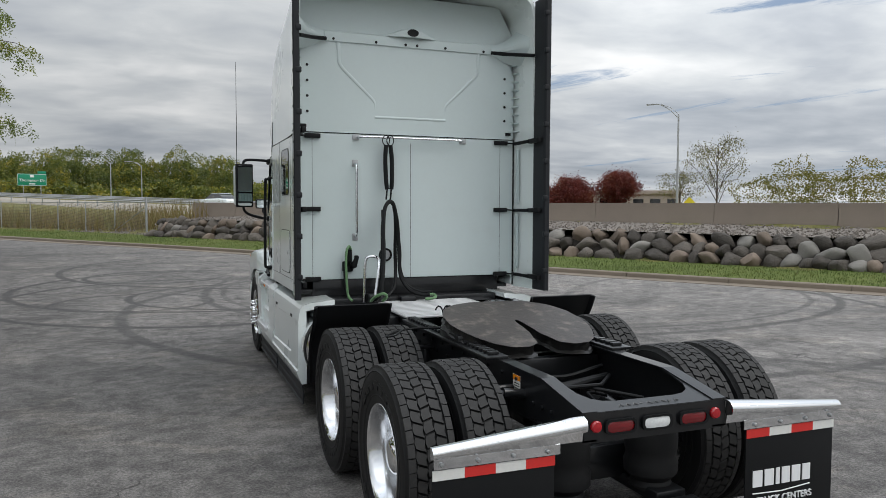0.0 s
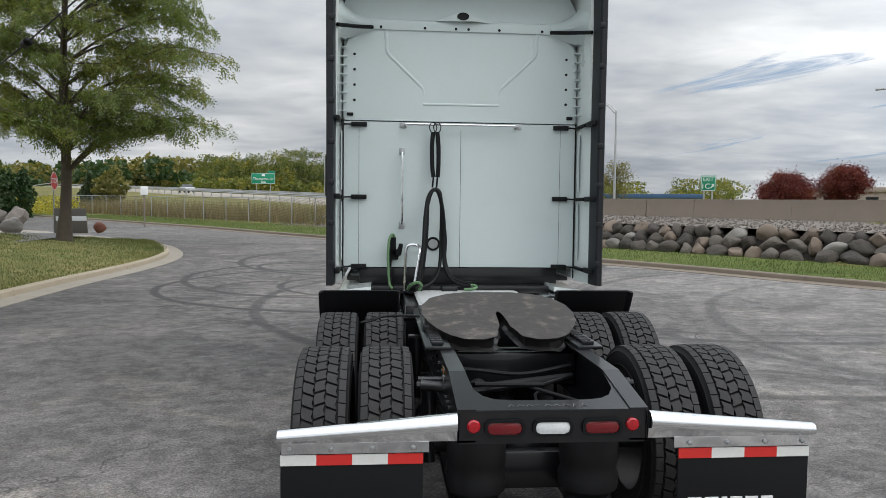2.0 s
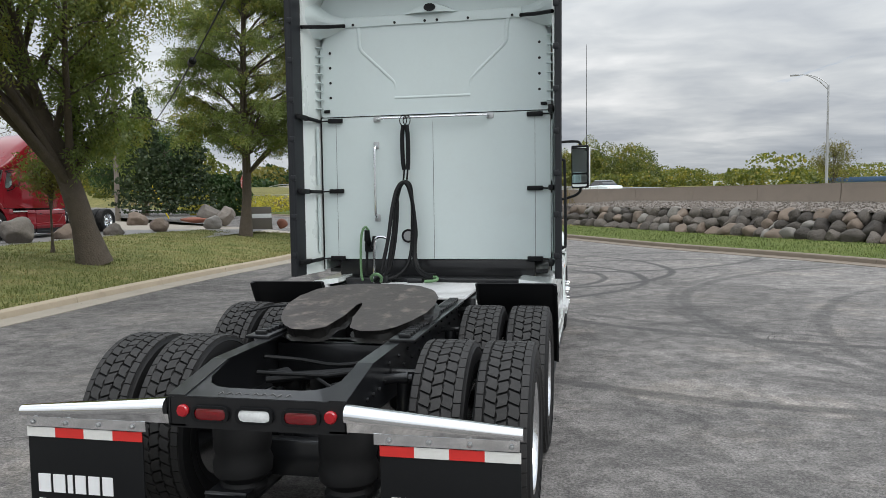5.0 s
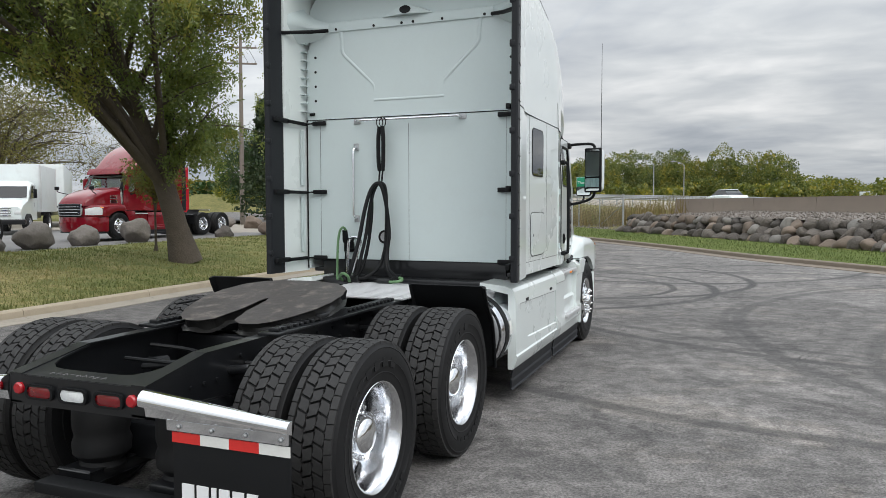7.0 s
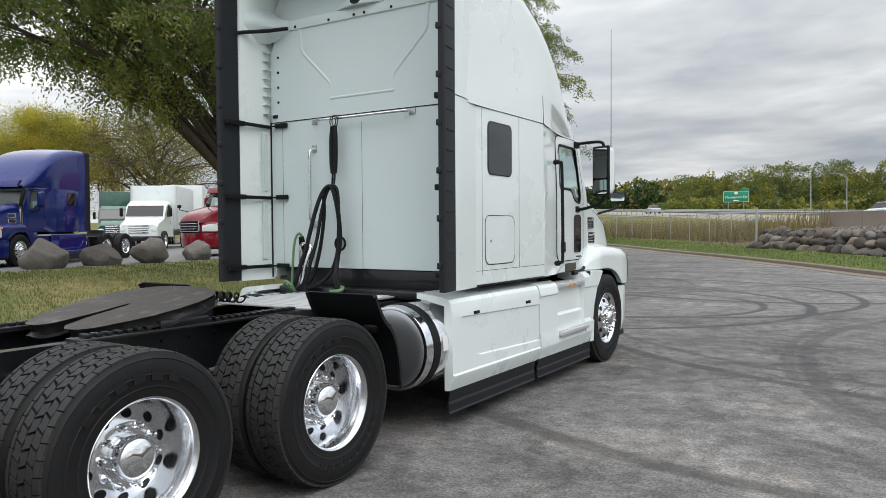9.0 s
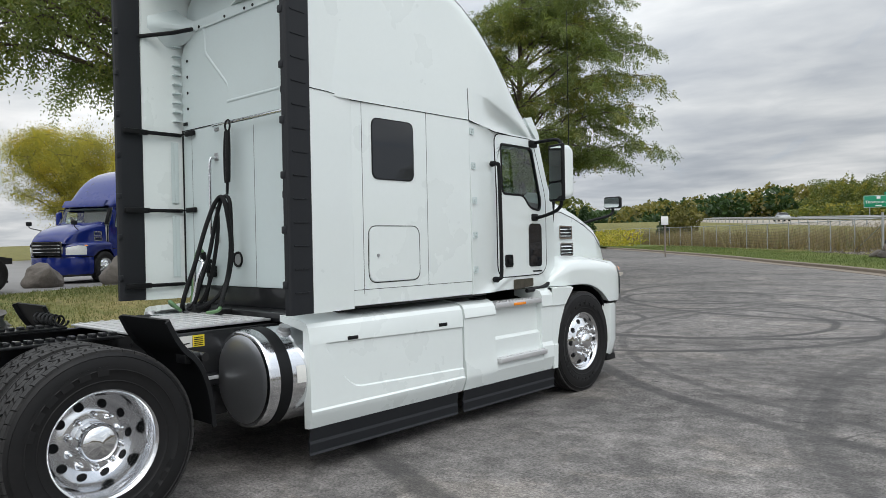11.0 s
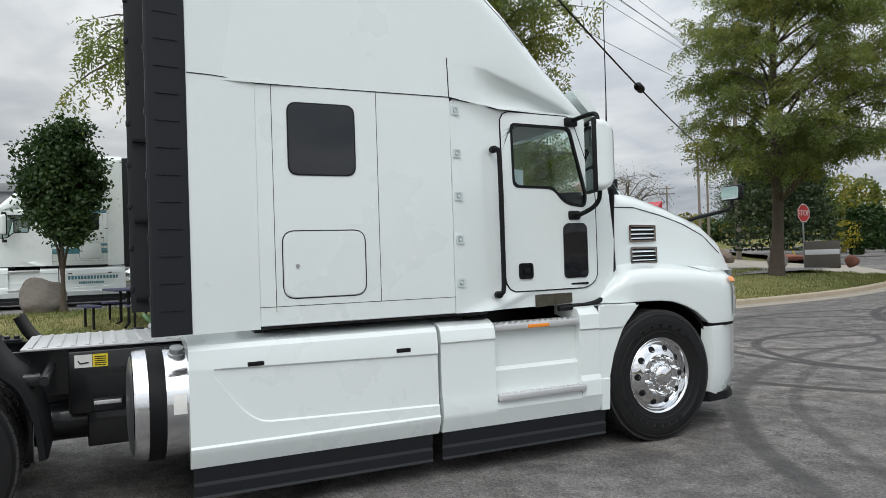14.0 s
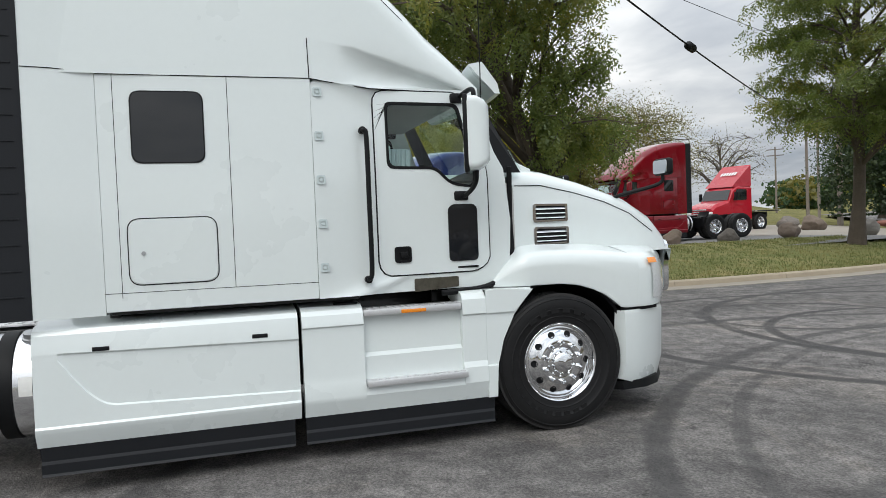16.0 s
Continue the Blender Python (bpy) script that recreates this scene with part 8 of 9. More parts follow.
tube(bm, smooth_path([(-0.545, 3.70, 1.02), (-0.54, 3.70, 1.30), (-0.53, 3.70, 1.42), (-0.50, 3.70, 1.455), (-0.44, 3.70, 1.455), (-0.405, 3.70, 1.42), (-0.42, 3.66, 1.30), (-0.47, 3.62, 1.02)], 5), 0.014, 10)
part("deck_rail", bm, ALU, TRUCK, "bent chrome hand rail")
bm = bmn()
box(bm, -0.85, 0.85, 3.74, 3.96, 0.99, 1.06, 0.01)
box(bm, -0.52, -0.38, 3.60, 3.76, 1.0, 1.10, 0.015)
box(bm, -0.2, -0.05, 3.62, 3.76, 1.0, 1.07, 0.015)
part("deck_edge", bm, FRAME, TRUCK)
for i, r0 in enumerate((0.0, 0.09)):
    bm = bmn()
    tube(bm, [(-0.30 + 0.016 * k / 2 + r0, 2.38 + 0.035 * math.cos(k * 0.7), 1.10 + 0.035 * math.sin(k * 0.7)) for k in range(46)], 0.007, 6)
    part("coiled_cable", bm, BLACK, TRUCK)
bm = bmn()
box(bm, -0.4375, -0.4358, 0.66, 0.75, 0.83, 0.95)
st_ = part("frame_sticker", bm, TAPE_W, TRUCK, "white and orange frame sticker")
bm = bmn()
box(bm, -0.4385, -0.4372, 0.66, 0.75, 0.92, 0.95)
part("sticker_band", bm, AMBER, st_)
bm = bmn()
for k in range(5):
    box(bm, -0.4385, -0.4372, 0.67, 0.735, 0.845 + 0.014 * k, 0.85 + 0.014 * k)
part("sticker_print", bm, BLACK, st_)

# ---- parked trucks ----
for lbl, mt, pz in (("dark red sleeper semi tractor parked behind boulders", RED, pose(-20.9, 27.0, 0.6, 0, 0, 180)), ("deep blue sleeper semi tractor parked in the lot", BLUE, pose(-24.2, 17.1, 0.46, 0, 0, 206.7))):
    tractor(lbl, (mt, mt), pz, full=False, group="parked trucks")
WT = tractor("white sleeper semi tractor with teal side stripes", (WHITE, WHITE), pose(-17.2, 7.4, 0.45, 0, 0, 180), full=False, group="parked trucks")
TEAL = paint("teal_paint", (0.06, 0.20, 0.24))
for s in (-1, 1):
    for z0, z1, mt in ((1.42, 1.56, TEAL), (1.62, 1.68, TEAL), (2.5, 2.58, TEAL)):
        bm = bmn()
        box(bm, *sorted((s * 1.168, s * 1.1745)), 3.99, 5.31, z0, z1, 0.001)
        part("side_stripe", bm, mt, WT, "teal stripe")
    for z0, hh, y0, y1 in ((0.74, 0.09, 3.75, 4.9), (0.62, 0.06, 4.1, 4.7)):
        bm = bmn()
        y = y0
        while y < y1:
            box(bm, *sorted((s * 1.190, s * 1.1945)), y, y + hh * 0.6, z0, z0 + hh)
            y += hh * 0.85
        part("print_block", bm, TEAL, WT, "teal printed blocks")

STEELBOX = material("weathered_dump_steel", (0.17, 0.155, 0.14), rough=0.6, metal=0.3, var=0.25, vscale=2, dirt=0.5, dirt_color=(0.09, 0.07, 0.055))
GARB = paint("dark_green_paint", (0.01, 0.07, 0.045))
BOXW = material("white_box_panel", (0.66, 0.70, 0.70), rough=0.45, var=0.06, vscale=1.0, dirt=0.2, dirt_color=(0.4, 0.4, 0.38))


def tandem(parent, xs, ys, z=R_TYRE):
    for s in (-1, 1):
        for y in ys:
            wheel(parent, "deep", pose(s * xs, y, z) @ pose(0, 0, 0, 0, 0, 0 if s > 0 else 180), False)


def dump_trailer(m):
    D = thing("dump_trailer", "weathered grey steel dump trailer in the lot", "trailer", m=m)
    bm = bmn()
    rings = []
    for y in (0.0, 7.5):
        rings.append([(-1.2, y, 3.02), (-1.15, y, 1.4), (-0.7, y, 1.15), (0.7, y, 1.15), (1.15, y, 1.4), (1.2, y, 3.02), (1.12, y, 3.02), (1.08, y, 1.45), (-1.08, y, 1.45), (-1.12, y, 3.02)])
    loft(bm, rings, caps=True)
    box(bm, -1.15, 1.15, -0.05, 0.02, 1.3, 3.02, 0.01)
    part("dump_body", bm, STEELBOX, D, angle=25)
    for s in (-1, 1):
        for k in range(6):
            bm = bmn()
            y = 0.06 + 1.45 * k
            box(bm, *sorted((s * 1.16, s * 1.26)), y, y + 0.1, 1.35, 3.05, 0.01)
            part("side_rib", bm, STEELBOX, D)
        bm = bmn()
        box(bm, *sorted((s * 1.14, s * 1.28)), 0, 7.5, 2.97, 3.09, 0.02)
        part("top_rail", bm, STEELBOX, D)
        bm = bmn()
        tube(bm, [(s * 1.27, 0.1, 2.15), (s * 1.29, 1.35, 3.02)], 0.05, 8)
        tube(bm, [(s * 1.27, 0.9, 1.5), (s * 1.29, 1.0, 2.2), (s * 1.28, 1.2, 2.6)], 0.02, 8)
        part("brace", bm, STEELBOX, D)
    bm = bmn()
    box(bm, -0.45, 0.45, 0.2, 7.4, 0.85, 1.15, 0.02)
    part("chassis", bm, FRAME, D)
    tandem(D, 1.05, (0.9, 2.2))
    return D


def box_truck(label, m, body_mat, cab_mat, blen=6.5, bh=3.5):
    D = thing("box_truck", label, "truck", m=m)
    bm = bmn()
    box(bm, -1.22, 1.22, 0.0, blen, 1.05, bh, 0.03)
    b = part("cargo_box", bm, body_mat, D, "boxy cargo body")
    for x in (-1.2, 1.2):
        for y in (-0.02, blen - 0.06):
            bm = bmn()
            box(bm, x - 0.05, x + 0.05, y, y + 0.08, 1.05, bh)
            part("corner_post", bm, ALU_DULL, b)
    bm = bmn()
    rings = []
    for y, zt, hw in ((blen + 0.15, 2.55, 1.05), (blen + 1.25, 2.6, 1.05), (blen + 1.6, 2.4, 1.03), (blen + 1.95, 1.75, 1.0), (blen + 2.9, 1.5, 0.95), (blen + 3.15, 1.3, 0.93)):
        rings.append([(-hw, y, 0.65), (-hw, y, zt - 0.15), (-hw + 0.15, y, zt), (hw - 0.15, y, zt), (hw, y, zt - 0.15), (hw, y, 0.65)])
    loft(bm, rings, caps=True)
    c = part("cab", bm, cab_mat, D, angle=30)
    bm = bmn()
    y0 = blen + 1.62
    loft(bm, [[(-0.92, y0 + 0.06, 2.33), (0.92, y0 + 0.06, 2.33)], [(-0.95, y0 + 0.37, 1.76), (0.95, y0 + 0.37, 1.76)]], closed=False)
    part("windscreen", bm, TINT, c)
    for s in (-1, 1):
        bm = bmn()
        plate(bm, rounded([(blen + 0.55, 1.75), (blen + 1.65, 1.72), (blen + 1.35, 2.35), (blen + 0.55, 2.35)], 0.06, 3), 0.01, lambda u, v, w: (s * (1.052 + w), u, v))
        part("side_window", bm, TINT, c)
        bm = bmn()
        box(bm, *sorted((s * 1.2, s * 1.35)), blen + 1.6, blen + 1.75, 1.75, 2.2, 0.03)
        part("mirror", bm, BLACK, c)
        bm = bmn()
        box(bm, *sorted((s * 0.62, s * 0.93)), blen + 3.12, blen + 3.18, 0.95, 1.12, 0.02)
        part("headlamp", bm, CLEAR_LENS, c)
    bm = bmn()
    for k in range(4):
        box(bm, -0.5, 0.5, blen + 3.13, blen + 3.19, 0.85 + 0.12 * k, 0.92 + 0.12 * k, 0.01)
    part("grille", bm, CHROME, c)
    bm = bmn()
    box(bm, -0.45, 0.45, 0.1, blen + 2.6, 0.7, 1.03, 0.02)
    box(bm, -1.1, 1.1, blen + 2.9, blen + 3.25, 0.45, 0.7, 0.05)
    part("chassis", bm, FRAME, D)
    tandem(D, 1.0, (1.5, blen + 2.2), 0.45)
    return D


dump_trailer(pose(-21.2, 6.1, 0.45, 0, 0, 180))
box_truck("white cab truck with a plain white box", pose(-34.3, 27.9, 0.6, 0, 0, 220), BOXW, WHITE, 4.3, 3.5)
box_truck("dark green refuse truck behind the blue tractor", pose(-45.2, 32.0, 0.6, 0, 0, 232), GARB, GARB, 6.0, 3.6)
dc = box_truck("bright red day cab truck with a roof fairing", pose(-29.9, 36.1, 0.65, 0, 0, 190), FRAME, RED2, 2.0, 1.12)
bm = bmn()
loft(bm, [[(-1.0, 2.1, 2.5), (-1.0, 2.1, 3.75), (1.0, 2.1, 3.75), (1.0, 2.1, 2.5)], [(-0.98, 3.6, 2.5), (-0.95, 3.3, 2.75), (0.95, 3.3, 2.75), (0.98, 3.6, 2.5)]], caps=True)
part("roof_fairing", bm, RED2, dc)
bm = bmn()
for k in range(6):
    plate(bm, [(-0.55 + 0.19 * k, 0.0), (-0.43 + 0.19 * k, 0.0), (-0.43 + 0.19 * k, 0.2), (-0.55 + 0.19 * k, 0.2)], 0.01, lambda u, v, w: (u, 2.78 - v * 1.0 + w + 0.08, 3.18 + v * 0.85))
part("print_block", bm, LETTER, dc)
TRL = thing("box_trailer", "long white box trailer in the lot", "trailer", m=pose(-36.9, 30.7, 0.6, 0, 0, 46))
bm = bmn()
box(bm, -1.25, 1.25, 0, 12, 1.1, 4.0, 0.03)
part("trailer_box", bm, BOXW, TRL)
bm = bmn()
box(bm, -0.5, 0.5, 0.3, 11, 0.8, 1.1, 0.02)
part("chassis", bm, FRAME, TRL)
tandem(TRL, 1.05, (1.2, 2.5))

# row of boulders along the lot
for i, (x, y, sz, kind) in enumerate(((-18.2, 11.0, 1.3, "grey"), (-18.4, 13.1, 1.15, "grey"), (-18.4, 14.9, 1.25, "grey"), (-18.5, 17.0, 1.05, "grey"), (-18.3, 19.3, 1.2, "grey"), (-18.3, 21.7, 0.8, "pink"), (-17.9, 24.0, 0.8, "grey"), (-17.3, 26.4, 0.85, "pink"), (-16.4, 29.4, 0.85, "pale"), (-14.3, 1.9, 1.1, "grey"), (-14.7, 5.3, 1.25, "pink"), (-18.6, 8.8, 1.2, "grey"), (-25.7, 34.1, 1.0, "grey"), (-23.0, 33.2, 1.05, "pink"), (-20.0, 37.5, 1.2, "grey"), (-22.8, 40.4, 1.4, "grey"))):
    mt = BOULD[kind][i % 5]
    nm = {"grey": "rough grey granite boulder at the lot edge", "pink": "pinkish granite boulder at the lot edge", "pale": "pale rounded boulder at the lot edge"}[kind]
    z = rise(y) + 0.45
    thing("boulder", nm, "boulder", "lot boulders", bm=mt, m=pose(x, y, z + sz * 0.27, 0, 0, 47 * i) @ Matrix.Diagonal((sz * 1.1, sz * 0.95, sz * 1.08, 1)))
SLAB = material("red_sandstone", (0.20, 0.080, 0.055), rough=0.9, var=0.25, vscale=4, bump=0.01, bscale=20)
thing("boulder", "flat red sandstone slab", "boulder", bm=mesh_of("boulder", stone_mesh("slab", 400, 3, 0.4), SLAB, angle=60), m=pose(-21.2, 36.2, rise(36) + 0.6, 0, 0, 20) @ Matrix.Diagonal((1.8, 1.0, 0.9, 1)))
thing("boulder", "small red stone beside the sign", "boulder", bm=mesh_of("boulder", stone_mesh("stone", 401, 3, 0.8), SLAB, angle=60), m=pose(-12.55, 28.75, 0.80, 0, 0, 20) @ Matrix.Diagonal((0.55, 0.5, 0.6, 1)))

# stop sign and low sign board


def lettering(text, size, m, mat, parent, name="lettering"):
    c = bpy.data.curves.new(name, "FONT")
    c.body, c.size, c.extrude, c.align_x, c.align_y = text, size, 0.004, "CENTER", "CENTER"
    tmp = new("tmp", c)
    me = bpy.data.meshes.new_from_object(tmp.evaluated_get(bpy.context.evaluated_depsgraph_get()))
    bpy.data.objects.remove(tmp)
    me.materials.append(mat)
    return part(name, me, None, parent, m=m)


SS = thing("stop_sign", "red octagonal stop sign on a steel post", "road sign", m=pose(-14.1, 28.2, 0.68, 0, 0, 92))
bm = bmn()
tube(bm, [(0, 0.03, -0.3), (0, 0.03, 2.45)], 0.03, 8)
part("post", bm, STEEL, SS)
bm = bmn()
plate(bm, [(0.38 * math.cos(radians(22.5 + 45 * k)), 2.05 + 0.38 * math.sin(radians(22.5 + 45 * k))) for k in range(8)], 0.006, lambda u, v, w: (u, -w, v))
pl_ = part("sign_plate", bm, TAPE_R, SS, "red octagon with white border")
bm = bmn()
ring_plate(bm, [(0.375 * math.cos(radians(22.5 + 45 * k)), 2.05 + 0.375 * math.sin(radians(22.5 + 45 * k))) for k in range(8)], [(0.35 * math.cos(radians(22.5 + 45 * k)), 2.05 + 0.35 * math.sin(radians(22.5 + 45 * k))) for k in range(8)], 0.003, lambda u, v, w: (u, -0.006 - w, v))
part("sign_border", bm, LETTER, pl_)
lettering("STOP", 0.30, pose(0, -0.008, 2.05, 90, 0, 0), LETTER, pl_)
MS = thing("sign_board", "low grey sign board with a white band", "sign", m=pose(-13.5, 28.4, 0.68, -8, 0, 40))
bm = bmn()
box(bm, -0.62, 0.62, 0.0, 0.25, -0.1, 0.95, 0.02)
part("board", bm, material("grey_sign_stone", (0.13, 0.115, 0.10), rough=0.8, var=0.15), MS)
bm = bmn()
box(bm, -0.60, 0.60, -0.006, 0.0, 0.42, 0.62, 0.003)
part("white_band", bm, LETTER, MS)

# roadside sign on a post beyond the bend
RS = thing("road_sign", "small white sign on a wooden post", "road sign", m=pose(-15.72, 44.95, land(-15.72, 44.95), 0, 0, 20))
bm = bmn()
tube(bm, [(0, 0, -0.3), (0, 0, 2.6)], 0.05, 8)
part("post", bm, WOODPOLE, RS)
bm = bmn()
box(bm, -0.22, 0.22, -0.07, -0.05, 2.05, 2.6, 0.005)
part("sign_plate", bm, LETTER, RS)

# utility pole, wires, hanging cable
PX, PY = -32.0, 44.2
UP = thing("utility_pole", "weathered wooden utility pole with cross-arms", "utility pole", m=pose(PX, PY, rise(PY) + 0.4, 0, 0, 0))
bm = bmn()
tube(bm, [(0, 0, -0.5), (0.05, 0, 7), (0.08, 0, 14.2)], [0.19, 0.16, 0.11], 10)
part("pole", bm, WOODPOLE, UP)
for z in (13.3, 12.1):
    bm = bmn()
    box(bm, -1.2, 1.2, -0.06, 0.06, z - 0.06, z + 0.06, 0.01, m=None)
    arm = part("cross_arm", bm, WOODPOLE, UP, m=pose(0.08, 0, 0, 0, 0, 30))
    for x in (-1.1, -0.5, 0.5, 1.1):
        bm = bmn()
        lathe(bm, [(0.03, z + 0.06), (0.05, z + 0.1), (0.035, z + 0.14), (0.05, z + 0.18), (0.0, z + 0.22)], 8, "Z")
        part("insulator", bm, STEEL, arm, m=pose(x, 0, 0))


def far_pole(x, y, h, turn):
    F_ = thing("utility_pole", "distant wooden utility pole with a cross-arm", "utility pole", "far utility poles", m=pose(x, y, land(x, y) - 0.2, 0, 0, turn))
    bm = bmn()
    tube(bm, [(0, 0, -0.5), (0, 0, h)], [0.2, 0.13], 8)
    part("pole", bm, WOODPOLE, F_)
    for z in (h - 0.5, h - 1.6):
        bm = bmn()
        box(bm, -1.5, 1.5, -0.07, 0.07, z - 0.08, z + 0.08, 0.01)
        part("cross_arm", bm, WOODPOLE, F_)
        for x_ in (-1.35, -0.6, 0.6, 1.35):
            bm = bmn()
            lathe(bm, [(0.05, z + 0.08), (0.07, z + 0.16), (0.0, z + 0.32)], 6, "Z")
            part("insulator", bm, STEEL, F_)


for az_, d_, h_ in ((45.9, 98, 13.5), (45.2, 112, 13.5), (47.9, 150, 12.5)):
    far_pole(6.1 - d_ * math.sin(radians(az_)), 4.6 + d_ * math.cos(radians(az_)), h_, 40)
far_p = Vector((8.0, -23.0, 13.0))
for k in range(5):
    off = Vector((0.86, 0.5, 0)) * ((-1.1, -0.5, 0.5, 1.1, 0.0)[k])
    a = Vector((PX + 0.08, PY, rise(PY) + 0.4 + ((13.5, 13.5, 12.3, 12.3)[k] if k < 4 else 10.8))) + off
    b = far_p + off + Vector((0, 0, 0 if k < 4 else -2.6))
    bm = bmn()
    tube(bm, [a.lerp(b, i / 16) - Vector((0, 0, 0.9 * (1 - (2 * i / 16 - 1) ** 2))) for i in range(17)], 0.013, 5)
    thing("power_line", "thin black overhead power line", "cable", "power lines", bm=bm, mat=BLACK)
bm = bmn()
cd = Vector((-0.60, 0.795, -0.045))
c0 = Vector((-9.7, 16.4, 5.85))
tube(bm, [c0 + cd * s_ + Vector((0, 0, 0.0016 * s_ * s_)) for s_ in range(-44, 27, 2)], 0.02, 6)
cb = thing("service_cable", "thick black cable with a hanging splice case", "cable", bm=bm, mat=BLACK)
bm = bmn()
tube(bm, [c0 - cd * 0.26, c0 - cd * 0.18, c0 + cd * 0.18, c0 + cd * 0.26], [0.03, 0.11, 0.11, 0.03], 12)
part("splice_case", bm, BLACK, cb)
bm = bmn()
tube(bm, [(PX + 2.2, PY + 3.0, 0.7), (PX + 1.5, PY + 2.0, 3.2)], 0.05, 8)
thing("guy_guard", "yellow guard on a pole's guy wire", "guy wire", bm=bm, mat=YELLOW)

# highway lamps and signs
def street_lamp(x, y, z, h, ang):
    L = thing("street_lamp", "tall galvanised highway lamp with a curved arm", "street lamp", "highway lamps", m=pose(x, y, z, 0, 0, ang))
    bm = bmn()
    tube(bm, [(0, 0, -0.5), (0, 0, h * 0.9)], [0.12, 0.07], 8)
    part("pole", bm, STEEL, L)
    bm = bmn()
    tube(bm, smooth_path([(0, 0, h * 0.86), (-0.7, 0, h * 0.94), (-1.6, 0, h * 0.995), (-2.2, 0, h)], 4), 0.045, 8)
    tube(bm, smooth_path([(0, 0, h * 0.9), (-0.6, 0, h * 0.955), (-1.5, 0, h)], 4), 0.03, 6)
    part("arm", bm, STEEL, L)
    bm = bmn()
    box(bm, -2.75, -2.15, -0.12, 0.12, h - 0.05, h + 0.08, 0.03)
    part("lamp_head", bm, STEEL, L)
    return L


street_lamp(38.9, 48.5, 1.6, 9.6, -52)
street_lamp(19.8, 59.9, 1.8, 9.6, -20)
for az, d in ((4.3, 150), (2.2, 160)):
    x, y = ray_to(az, d)
    street_lamp(x, y, plateau(sn(x, y)[0]) + 0.2, 7.5, 0)


def gantry(label, x, y, z, w_, h_, ang, posts):
    G = thing("highway_sign", label, "road sign", m=pose(x, y, z, 0, 0, ang))
    bm = bmn()
    box(bm, -w_ / 2, w_ / 2, -0.03, 0.03, -h_ / 2, h_ / 2, 0.02)
    p = part("sign_plate", bm, GREENSIGN, G, "green reflective plate")
    bm = bmn()
    o = rounded([(-w_ / 2 + 0.05, -h_ / 2 + 0.05), (w_ / 2 - 0.05, -h_ / 2 + 0.05), (w_ / 2 - 0.05, h_ / 2 - 0.05), (-w_ / 2 + 0.05, h_ / 2 - 0.05)], 0.12, 3)
    i_ = rounded([(-w_ / 2 + 0.1, -h_ / 2 + 0.1), (w_ / 2 - 0.1, -h_ / 2 + 0.1), (w_ / 2 - 0.1, h_ / 2 - 0.1), (-w_ / 2 + 0.1, h_ / 2 - 0.1)], 0.1, 3)
    ring_plate(bm, o, i_, 0.01, lambda u, v, w: (u, -0.03 - w, v))
    part("sign_border", bm, LETTER, p)
    for x_ in posts:
        bm = bmn()
        tube(bm, [(x_, 0.06, -h_ / 2 - 4.5), (x_, 0.06, h_ / 2)], 0.08, 8)
        part("post", bm, STEEL, G)
    return p


p_ = gantry("green exit sign on posts beyond the barrier", 33.0, 70.0, 4.6, 1.5, 1.6, -25, (-0.4, 0.4))
lettering("EXIT", 0.5, pose(0, -0.04, 0.4, 90, 0, 0), LETTER, p_)
lettering("1C", 0.75, pose(-0.25, -0.04, -0.32, 90, 0, 0), LETTER, p_)
bm = bmn()
tube(bm, [(0.25, -0.045, -0.5), (0.52, -0.045, -0.15)], 0.05, 6)
tube(bm, [(0.34, -0.045, -0.14), (0.54, -0.045, -0.12), (0.54, -0.045, -0.34)], 0.045, 6)
part("sign_arrow", bm, LETTER, p_)
p_ = gantry("large green highway sign with a small exit tab", -24.6, 150, 7.4, 4.7, 2.2, 8, (-1.4, 1.4))
lettering("Thompson Dr", 0.72, pose(0, -0.04, -0.1, 90, 0, 0), LETTER, p_)
bm = bmn()
box(bm, -0.3, 0.3, -0.05, -0.035, 0.45, 0.9)
box(bm, -0.5, 0.5, -0.05, -0.035, -0.85, -0.65)
part("sign_shield", bm, LETTER, p_)
bm = bmn()
box(bm, 0.9, 2.3, -0.03, 0.03, 1.12, 1.6, 0.02)
part("exit_tab", bm, GREENSIGN, p_)
x, y = ray_to(-38.6, 69)
DS = thing("diamond_sign", "yellow diamond warning sign by the highway", "road sign", m=pose(x, y, 1.6, 0, 0, -38))
bm = bmn()
plate(bm, [(-0.5, 1.2), (0, 0.7), (0.5, 1.2), (0, 1.7)], 0.02, lambda u, v, w: (u, -w, v))
part("sign_plate", bm, YELLOW, DS)
bm = bmn()
tube(bm, [(0, 0.03, -0.5), (0, 0.03, 1.7)], 0.04, 6)
part("post", bm, STEEL, DS)

# low buildings far off
WALLW = material("pale_block_wall", (0.36, 0.30, 0.26), rough=0.9, var=0.08, vscale=0.3)
BLUEROOF = material("blue_metal_roof", (0.045, 0.10, 0.20), rough=0.5, var=0.08, vscale=0.3)
GREYMETAL = material("corrugated_grey_metal", (0.26, 0.27, 0.28), rough=0.55, var=0.1, vscale=0.4)


